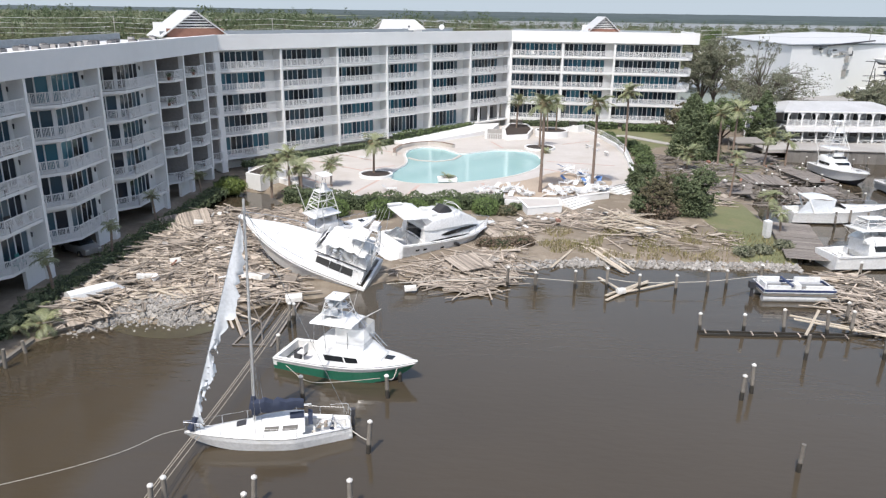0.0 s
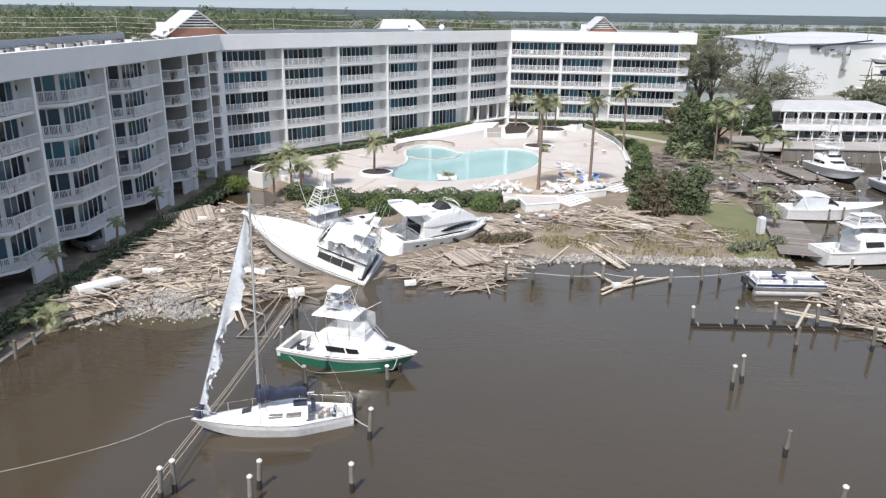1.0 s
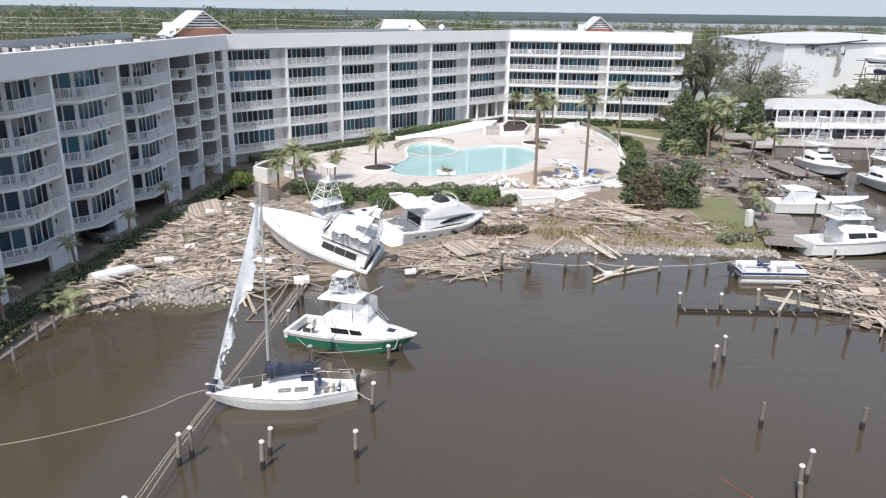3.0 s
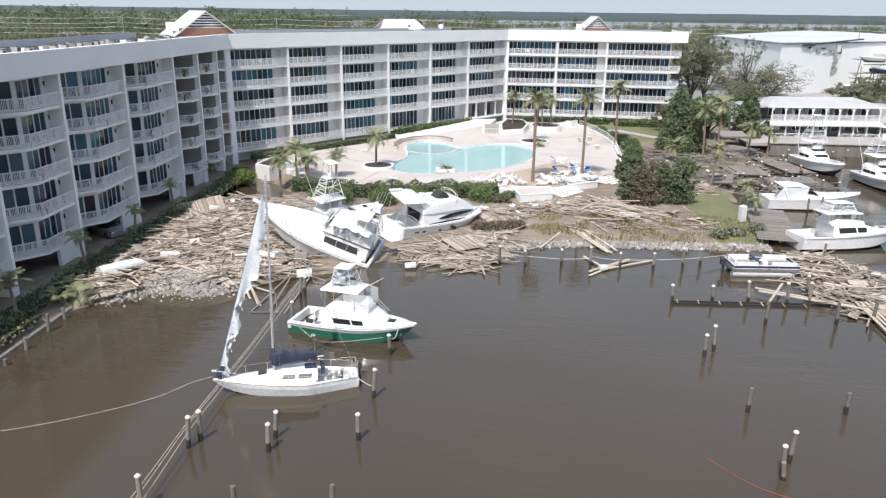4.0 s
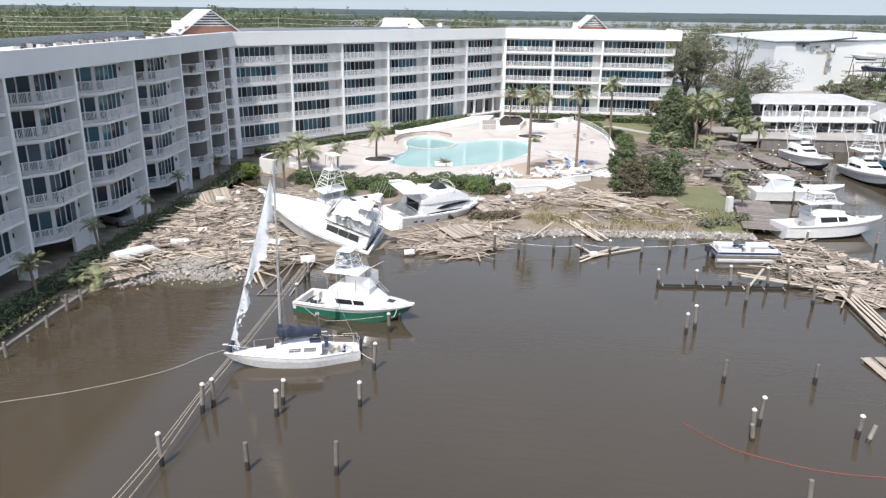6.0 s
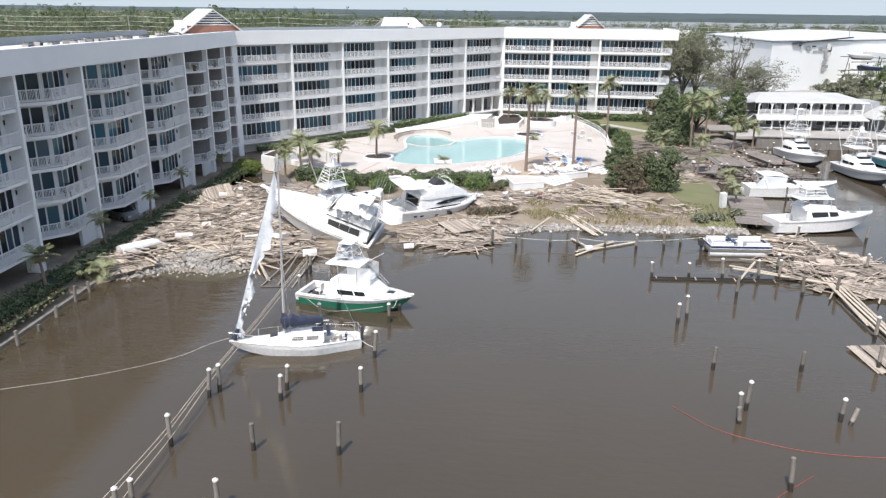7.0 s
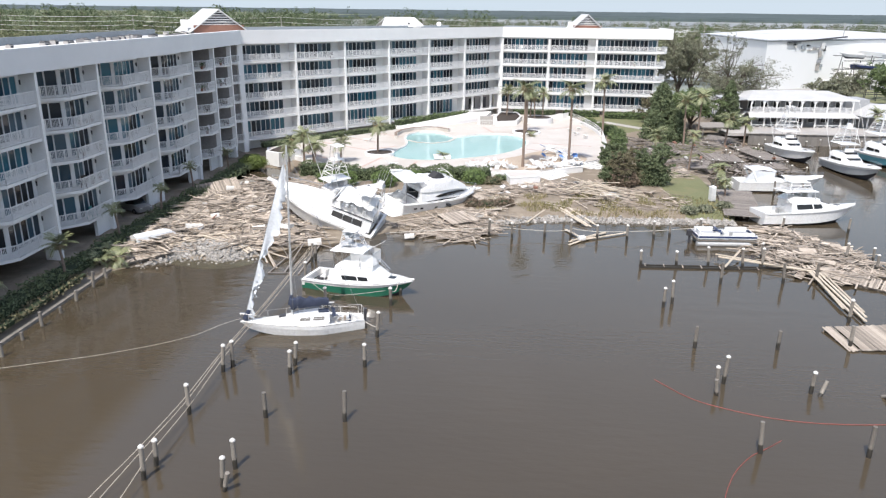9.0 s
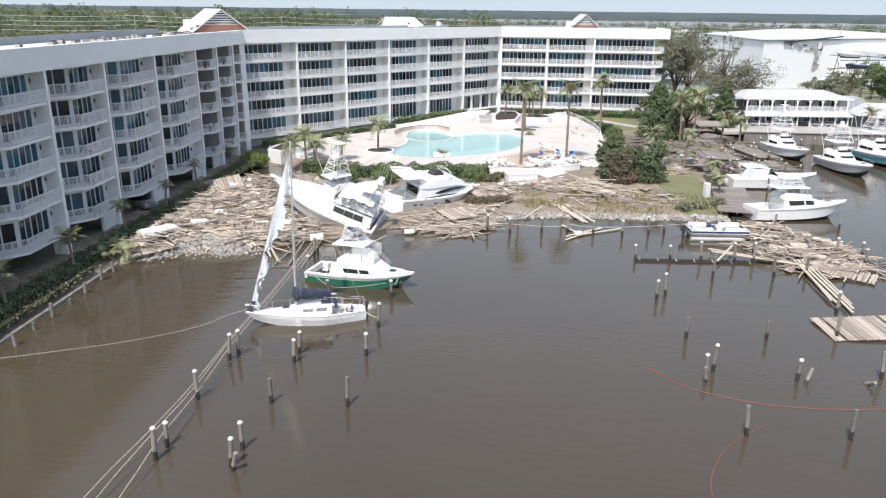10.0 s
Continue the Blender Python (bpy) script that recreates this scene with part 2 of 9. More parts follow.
def water_mat(name, deep, rough, wave, ripple, strength):
    m = bpy.data.materials.new(name)
    m.use_nodes = True
    N, L = m.node_tree.nodes, m.node_tree.links
    p = N["Principled BSDF"]
    co = N.new("ShaderNodeTexCoord")
    n0 = N.new("ShaderNodeTexNoise")
    n0.inputs["Scale"].default_value, n0.inputs["Detail"].default_value = 0.03, 5.0
    L.new(co.outputs["Object"], n0.inputs["Vector"])
    r = N.new("ShaderNodeValToRGB")
    r.color_ramp.elements[0].position, r.color_ramp.elements[1].position = 0.35, 0.65
    r.color_ramp.elements[0].color = (*deep, 1)
    r.color_ramp.elements[1].color = (*[c * 1.25 for c in deep], 1)
    L.new(n0.outputs["Fac"], r.inputs["Fac"])
    L.new(r.outputs["Color"], p.inputs["Base Color"])
    p.inputs["Roughness"].default_value, p.inputs["IOR"].default_value = rough, 1.5
    mp = N.new("ShaderNodeMapping")
    mp.inputs["Scale"].default_value = (0.35, 1.0, 1.0)
    L.new(co.outputs["Object"], mp.inputs["Vector"])
    n1, n2 = N.new("ShaderNodeTexNoise"), N.new("ShaderNodeTexNoise")
    n1.inputs["Scale"].default_value, n2.inputs["Scale"].default_value = wave, ripple
    n1.inputs["Detail"].default_value = n2.inputs["Detail"].default_value = 3.0
    for n in (n1, n2):
        L.new(mp.outputs["Vector"], n.inputs["Vector"])
    # calm slicks and ruffled patches
    n3 = N.new("ShaderNodeTexNoise")
    n3.inputs["Scale"].default_value = 0.06
    L.new(co.outputs["Object"], n3.inputs["Vector"])
    mr = N.new("ShaderNodeMapRange")
    mr.inputs["From Min"].default_value, mr.inputs["From Max"].default_value = 0.4, 0.65
    L.new(n3.outputs["Fac"], mr.inputs["Value"])
    mul, add = N.new("ShaderNodeMath"), N.new("ShaderNodeMath")
    mul.operation, add.operation = "MULTIPLY", "MULTIPLY_ADD"
    L.new(n1.outputs["Fac"], mul.inputs[0])
    L.new(mr.outputs["Result"], mul.inputs[1])
    L.new(n2.outputs["Fac"], add.inputs[0])
    add.inputs[1].default_value = 0.3
    L.new(mul.outputs[0], add.inputs[2])
    bp = N.new("ShaderNodeBump")
    bp.inputs["Strength"].default_value, bp.inputs["Distance"].default_value = strength, 0.1
    L.new(add.outputs[0], bp.inputs["Height"])
    L.new(bp.outputs["Normal"], p.inputs["Normal"])
    return m


WATER = water_mat("murky_brown_water", (0.052, 0.0408, 0.0268), 0.05, 0.8, 2.6, 0.42)
BAYW = water_mat("open_bay_water", (0.15, 0.15, 0.145), 0.38, 0.05, 0.3, 0.3)
POOLW = water_mat("pool_water", (0.27, 0.425, 0.415), 0.05, 1.2, 4.0, 0.15)


# ---- mesh helpers ----
class Geo:
    """Collects faces for one mesh; slot numbers pick the material."""

    def __init__(self):
        self.v, self.f, self.s = [], [], []

    def add(self, verts, faces, slot=0):
        n = len(self.v)
        self.v += [tuple(p) for p in verts]
        self.f += [tuple(i + n for i in q) for q in faces]
        self.s += [slot] * len(faces)
        return self

    def box(self, c, size, rz=0.0, m=None, slot=0):
        x, y, z = (d / 2 for d in size)
        pts = [Vector((i * x, j * y, k * z)) for k in (-1, 1) for j in (-1, 1) for i in (-1, 1)]
        t = Matrix.Translation(c) @ (m if m is not None else Matrix.Rotation(rz, 4, "Z"))
        return self.add([t @ p for p in pts], [(0, 2, 3, 1), (4, 5, 7, 6), (0, 1, 5, 4), (2, 6, 7, 3), (0, 4, 6, 2), (1, 3, 7, 5)], slot)

    def beam(self, a, b, w, h, slot=0):
        """A bar of rectangular section from a to b."""
        a, b = Vector(a), Vector(b)
        d = b - a
        m = d.to_track_quat("X", "Z").to_matrix().to_4x4()
        return self.box((a + b) / 2, (d.length, w, h), m=m, slot=slot)

    def tube(self, a, b, r0, r1=None, n=8, slot=0, caps=True):
        a, b = Vector(a), Vector(b)
        r1 = r0 if r1 is None else r1
        q = (b - a).to_track_quat("Z", "Y")
        ring = [(math.cos(2 * math.pi * i / n), math.sin(2 * math.pi * i / n)) for i in range(n)]
        v = [a + q @ Vector((c * r0, s * r0, 0)) for c, s in ring] + [b + q @ Vector((c * r1, s * r1, 0)) for c, s in ring]
        f = [(i, (i + 1) % n, n + (i + 1) % n, n + i) for i in range(n)]
        if caps:
            f += [tuple(range(n))[::-1], tuple(range(n, 2 * n))]
        return self.add(v, f, slot)

    def path(self, pts, r, n=6, slot=0):
        pts = [Vector(p) for p in pts]
        rings = []
        for i, p in enumerate(pts):
            d = (pts[min(i + 1, len(pts) - 1)] - pts[max(i - 1, 0)])
            q = d.to_track_quat("Z", "Y") if d.length > 1e-6 else q
            rings.append([p + q @ Vector((r * math.cos(6.28319 * k / n), r * math.sin(6.28319 * k / n), 0)) for k in range(n)])
        return self.loft(rings, slot=slot)

    def prism(self, poly, z0, z1, slot=0, top=None):
        n = len(poly)
        v = [(x, y, z0) for x, y in poly] + [(x, y, z1) for x, y in poly]
        self.add(v, [(i, (i + 1) % n, n + (i + 1) % n, n + i) for i in range(n)] + [tuple(range(n))[::-1]], slot)
        self.add([(x, y, z1) for x, y in poly], [tuple(range(n))], slot if top is None else top)
        return self

    def loft(self, rings, closed=True, caps=True, slot=0):
        n, k = len(rings[0]), len(rings)
        v = [p for r in rings for p in r]
        m = n if closed else n - 1
        f = [(a * n + i, a * n + (i + 1) % n, (a + 1) * n + (i + 1) % n, (a + 1) * n + i) for a in range(k - 1) for i in range(m)]
        if caps and closed:
            f += [tuple(range(n))[::-1], tuple(range((k - 1) * n, k * n))]
        return self.add(v, f, slot)

    def mesh(self, name, mats, smooth=False):
        me = bpy.data.meshes.new(name)
        me.from_pydata(self.v, [], self.f)
        for m in mats if isinstance(mats, (list, tuple)) else [mats]:
            me.materials.append(m)
        if len(me.materials) > 1:
            me.polygons.foreach_set("material_index", self.s)
        bm = bmesh.new()
        bm.from_mesh(me)
        bmesh.ops.recalc_face_normals(bm, faces=bm.faces)
        bm.to_mesh(me)
        bm.free()
        if smooth:
            me.shade_smooth()
            me.set_sharp_from_angle(angle=radians(40))
        return me


def part(name, geo, material, parent=None, label="", smooth=False, at=None, kind=""):
    """One mesh object, under a thing or a part."""
    me = geo if isinstance(geo, bpy.types.Mesh) else geo.mesh(name, material, smooth)
    ob = new(name, me)
    if parent is not None:
        ob.parent = parent
    if at is not None:
        ob.matrix_basis = at
    return tagged(ob, label, "", "", kind)


def thing(name, m, label, category, group="", kind=""):
    ob = new(name)
    ob.empty_display_size = 0.3
    ob.matrix_basis = m
    return tagged(ob, label, category, group, kind)


def solid(name, geo, material, label, category, group="", kind="", smooth=False, at=None):
    ob = part(name, geo, material, None, label, smooth, at)
    return tagged(ob, label, category, group, kind)


rnd = random.Random(7)


def sd_poly(px, py, poly):
    """Distance to a polygon's edge, positive inside."""
    d = np.full(px.shape, 1e9)
    inside = np.zeros(px.shape, bool)
    n = len(poly)
    for i in range(n):
        (x1, y1), (x2, y2) = poly[i], poly[(i + 1) % n]
        ex, ey = x2 - x1, y2 - y1
        t = np.clip(((px - x1) * ex + (py - y1) * ey) / (ex * ex + ey * ey), 0, 1)
        d = np.minimum(d, np.hypot(px - x1 - t * ex, py - y1 - t * ey))
        cross = ((y1 > py) != (y2 > py)) & (px < (x2 - x1) * (py - y1) / (y2 - y1 + 1e-12) + x1)
        inside ^= cross
    return np.where(inside, d, -d)


# ---- ground and water ----
SHORE = [(-31.9, -60), (-31.9, 42.6), (-30.2, 44.4), (-27.0, 46.7), (-22.8, 46.4), (-20.0, 48.2), (-16.9, 51.6), (-12.6, 53.4), (-8.6, 57.6), (-4.2, 59.0), (-1.4, 59.4),
         (1.6, 61.0), (7.3, 63.2), (15.6, 63.5), (23.3, 63.8), (29.0, 64.2), (30.2, 68), (31.0, 78), (32.5, 88), (38, 100), (46.5, 104), (47, 118), (140, 116), (260, 100), (260, 960), (-300, 940), (-300, 1750), (-5500, 1800), (-5500, -60)]
POND = [(-35.0, 78), (-30.0, 75.5), (-25.8, 77.5), (-25.0, 82), (-28.5, 87), (-33.5, 88)]


def axis(lo, hi, step):
    far = [120, 160, 220, 300, 400, 520, 700, 940, 1250, 1700, 2400, 3400, 5000]
    return np.array([lo - d for d in far[::-1]] + list(np.arange(lo, hi + step / 2, step)) + [hi + d for d in far])


def ground_height(px, py):
    d = sd_poly(px, py, SHORE)
    z = np.where(d > 0, np.minimum(0.08 + d * 0.22, 0.65), np.maximum(d * 0.5, -1.6))
    z = np.where((py > 70) & (d > 3), z + np.clip((py - 70) / 60, 0, 1) * 0.35, z)
    east = np.clip((px - 16) / 8, 0, 1) * np.clip((py - 88) / 20, 0, 1) * (d > 4)
    z = z + east * 0.5
    pd = sd_poly(px, py, POND)
    z = np.where(pd > -1.5, np.minimum(z, 0.15 - (pd + 1.5) * 0.12), z)
    far = (py > 1780) & (px > -320)
    return np.where(far, np.clip((py - 1850) / 100, -1.6, 2.0), z)


gx, gy = axis(-62, 96, 1.0), axis(-40, 168, 1.0)
GX, GY = np.meshgrid(gx, gy, indexing="ij")
GZ = ground_height(GX, GY)
near = (np.abs(GX - 17) < 80) & (np.abs(GY - 64) < 105) & (GZ > -0.3)
GZ += np.where(near, [[noise.noise((x * 0.35, y * 0.35, 0)) * 0.07 for y in gy] for x in gx], 0)
nx, ny = len(gx), len(gy)
I0, J0 = int(np.searchsorted(gx, -62)), int(np.searchsorted(gy, -40))


def ground_z(x, y):
    """Height of the ground sheet at a place near the basin."""
    i, j = x + 62 + I0, y + 40 + J0
    a, b = int(i), int(j)
    u, w = i - a, j - b
    return float((GZ[a, b] * (1 - u) + GZ[a + 1, b] * u) * (1 - w) + (GZ[a, b + 1] * (1 - u) + GZ[a + 1, b + 1] * u) * w)


def in_poly(x, y, poly):
    odd = False
    for (x1, y1), (x2, y2) in zip(poly, poly[1:] + poly[:1]):
        if (y1 > y) != (y2 > y) and x < (x2 - x1) * (y - y1) / (y2 - y1) + x1:
            odd = not odd
    return odd


me = bpy.data.meshes.new("ground")
me.from_pydata(np.stack([GX, GY, GZ], -1).reshape(-1, 3).tolist(), [],
               [(i * ny + j, (i + 1) * ny + j, (i + 1) * ny + j + 1, i * ny + j + 1) for i in range(nx - 1) for j in range(ny - 1)])
DIRT = [(23.4, 112.0), (26.0, 118.5), (29.0, 121.5), (31.5, 120.0), (31.0, 114), (28, 109), (24, 107)]
LAWNS = [[(23.5, 64.6), (29.5, 65), (30.5, 78), (31, 88), (27, 92), (24, 86), (24, 74)], [(22, 120), (27, 118), (34, 126), (36, 138), (20, 139), (20, 128)],
         [(32, 90), (38, 104), (44, 110), (42, 118), (34, 116), (29, 104)], [(1, 62), (12, 65), (14, 68), (6, 72), (0, 68)]]
me.materials.append(GROUND)
me.materials.append(GRASS)
me.materials.append(ASPH)
cx, cy = (GX[:-1, :-1] + GX[1:, 1:]) / 2, (GY[:-1, :-1] + GY[1:, 1:]) / 2
slot = np.zeros(cx.shape, int)
for poly in LAWNS[:3]:
    slot[sd_poly(cx, cy, poly) > 0] = 1
slot[sd_poly(cx, cy, DIRT) > 0] = 0
slot[(cx > 200) | (cx < -55) | (cy > 165) | (cy < -40)] = 1
slot[(cx > 40) & (cx < 130) & (cy > 142) & (cy < 300)] = 2
me.polygons.foreach_set("material_index", slot.reshape(-1).tolist())
me.shade_smooth()
tagged(new("ground", me), "muddy storm-washed ground with patches of grass", "ground", "", "structure")

g = Geo()
g.add([(-5600, -5000, 0), (5600, -5000, 0), (5600, 5600, 0), (-5600, 5600, 0)], [(0, 1, 2, 3)])
solid("water", g, WATER, "murky brown marina water with faint ripples", "water", kind="structure")
g = Geo().add([(-290, 930, 0.03), (4000, 930, 0.03), (4000, 1870, 0.03), (-290, 1870, 0.03)], [(0, 1, 2, 3)])
solid("bay_water", g, BAYW, "wind-ruffled pale grey open bay", "water", kind="structure")

# ---- condominium ----
FLOORS = [2.70, 5.86, 8.74, 11.62, 14.50]
CEIL, TOP = 17.1, 19.1
WING = {
    "west": ((-36.7, 12.0), [0, 10.6, 21.2, 31.9, 41.8, 53.1, 65.0, 72.4, 79.0, 83.5], (-36.8, 95.5), 12.5, 0.95, 1.1),
    "middle": ((-36.8, 95.5), [0, 10.05, 20.1, 30.15, 40.2, 50.25, 61.65], (3.1, 142.5), 15.0, 0.45, 1.5),
    "east": ((3.1, 142.5), [0, 9.95, 19.6, 32.2], (36.0, 141.0), 15.0, 0.45, 1.5),
}


def front_edge(L, bow):
    """The balcony's outer edge between two fins, bowed outwards in facets."""
    return [(0.16, -0.05), (0.16, -0.15), (L * 0.30, -bow), (L * 0.62, -bow), (L - 0.16, -0.15), (L - 0.16, -0.05)]


def slant_edge(L):
    """West balcony: runs out at a slant from deep beside one fin, then along the front to the next."""
    bend = min(5.0, L * 0.66)
    return bend, [(0.16, (bend - 0.16) * 0.8 - 0.12), (bend, -0.12), (L - 0.16, -0.12)]


def railing_geo(pts):
    g = Geo()
    for (x0, y0), (x1, y1) in zip(pts, pts[1:]):
        a, b = Vector((x0, y0, 0)), Vector((x1, y1, 0))
        d = (b - a).length
        if d < 0.3:
            continue
        up = Vector((0, 0, 1))
        g.beam(a + up * 1.06, b + up * 1.06, 0.09, 0.07)
        g.beam(a + up * 0.12, b + up * 0.12, 0.06, 0.06)
        n = max(1, round(d / 1.25))
        for i in range(n + 1):
            p = a.lerp(b, i / n)
            g.box((p.x, p.y, 0.53), (0.08, 0.08, 1.06))
        k = int(d / 0.12)
        for i in range(1, k):
            p = a.lerp(b, i / k)
            g.add([p + Vector((-0.024, -0.013, 0.12)), p + Vector((0.024, -0.013, 0.12)), p + Vector((0.024, 0.013, 0.12)), p + Vector((-0.024, 0.013, 0.12)),
                   p + Vector((-0.024, -0.013, 1.05)), p + Vector((0.024, -0.013, 1.05)), p + Vector((0.024, 0.013, 1.05)), p + Vector((-0.024, 0.013, 1.05))],
                  [(0, 1, 5, 4), (1, 2, 6, 5), (2, 3, 7, 6), (3, 0, 4, 7)])
    return g


PANE_MESH = {}


def pane_mesh(w, h, gl):
    key = (round(w, 2), round(h, 2), gl.name)
    if key not in PANE_MESH:
        PANE_MESH[key] = Geo().box((0, 0, 0), (w, 0.03, h)).mesh("pane", gl)
    return PANE_MESH[key]


def frame_geo(x0, x1, wh, n):
    """One welded frame: stiles, head and sill round n glass openings."""
    pw = (x1 - x0) / n
    xs = []
    for i in range(n + 1):
        w = 0.065 if i % 2 == 0 else 0.04
        xs += [x0 + i * pw - w, x0 + i * pw + w]
    zs = [0, 0.08, wh - 0.08, wh]
    full = lambda i, j: 0 <= i < len(xs) - 1 and 0 <= j < 3 and (i % 2 == 0 or j != 1)
    m = len(zs)
    at = lambda i, j, k: (k * len(xs) + i) * m + j
    v = [(x, y, z) for y in (-0.05, 0.05) for x in xs for z in zs]
    f = []
    for i in range(len(xs) - 1):
        for j in range(3):
            if not full(i, j):
                continue
            f += [(at(i, j, 0), at(i + 1, j, 0), at(i + 1, j + 1, 0), at(i, j + 1, 0)), (at(i, j, 1), at(i, j + 1, 1), at(i + 1, j + 1, 1), at(i + 1, j, 1))]
            for di, dj, p, q in ((-1, 0, (i, j), (i, j + 1)), (1, 0, (i + 1, j), (i + 1, j + 1)), (0, -1, (i, j), (i + 1, j)), (0, 1, (i, j + 1), (i + 1, j + 1))):
                if not full(i + di, j + dj):
                    f.append((at(*p, 0), at(*q, 0), at(*q, 1), at(*p, 1)))
    return Geo().add(v, f)


def door_run(base, frames, m, width, wh, n, teal):
    """A run of sliding glass doors, n panes wide, at the pose m."""
    pw = width / n
    key = (round(width, 2), round(wh, 2), n)
    if key not in frames:
        frames[key] = frame_geo(0, width, wh, n).mesh("door_frame", FRAME)
    dr = part("sliding_door", frames[key], None, base, at=m)
    for i in range(n):
        part("pane", pane_mesh(pw - 0.06, wh - 0.1, GLASSB if teal and rnd.random() < 0.8 else GLASS), None, dr,
             at=Matrix.Translation(((i + 0.5) * pw, 0.02 * (i % 2), wh / 2)))


def west_windows(base, xa, L, bend, fz, hgt, frames, rec):
    """Window wall that follows the slanted balcony: doors on the slant, a corner post, doors and plain wall on the straight."""
    wh = min(2.35, hgt - 0.15)
    if L < 8.5:
        # short bays: recess shade is painted into the back wall's colour
        part("window_wall", Geo().box((xa + L / 2, 5.2, fz + hgt / 2), (L - 0.4, 0.2, hgt)), SHADE_TAUPE, base, "rendered wall at the back of the balcony, recess shade painted taupe")
        door_run(base, frames, Matrix.Translation((xa + 0.5, 5.04, fz)), min(3.0, L * 0.5), wh, 3, False)
        return
    cx, end = bend + 0.9, L - 0.1
    back = rec + (cx - 0.16) * 0.8
    a, b = Vector((0.16, back)), Vector((cx, rec))
    d = (b - a).length
    ang = math.atan2(b.y - a.y, b.x - a.x)
    teal = rnd.random() < 0.3
    sl = Matrix.Translation((xa + a.x, a.y, fz)) @ Matrix.Rotation(ang, 4, "Z")
    run = min(3.3, d - 0.6)
    g = Geo()
    g.box((0, 0, 0), (d - run - 0.35, 0.2, hgt), m=sl @ Matrix.Translation(((d - run - 0.35) / 2, 0.1, hgt / 2)))
    g.box((0, 0, 0), (run + 0.35, 0.2, hgt - wh), m=sl @ Matrix.Translation((d - (run + 0.35) / 2, 0.1, (wh + hgt) / 2)))
    g.box((0, 0, 0), (0.3, 0.22, wh), m=sl @ Matrix.Translation((d - 0.15, 0.1, wh / 2)))
    wide = min(4.4, end - cx - 0.5) if L > 8.5 else 0.0
    g.box((xa + (cx + wide + end) / 2, rec + 0.1, fz + hgt / 2), (end - cx - wide, 0.2, hgt))
    if wide:
        g.box((xa + cx + wide / 2, rec + 0.1, fz + (wh + hgt) / 2), (wide, 0.2, hgt - wh))
        door_run(base, frames, Matrix.Translation((xa + cx, rec + 0.06, fz)), wide, wh, 4 if wide < 4 else 5, teal)
    door_run(base, frames, sl @ Matrix.Translation((d - run - 0.32, 0.06, 0)), run, wh, 3, teal)
    part("window_wall", g, WHITE, base)
    if L > 8.5:
        part("wall_lamp", Geo().tube((xa + cx + wide + 0.45, rec - 0.06, fz + 1.55), (xa + cx + wide + 0.45, rec - 0.06, fz + 1.95), 0.07, 0.1, 8), DARK, base, "small dark wall lamp")


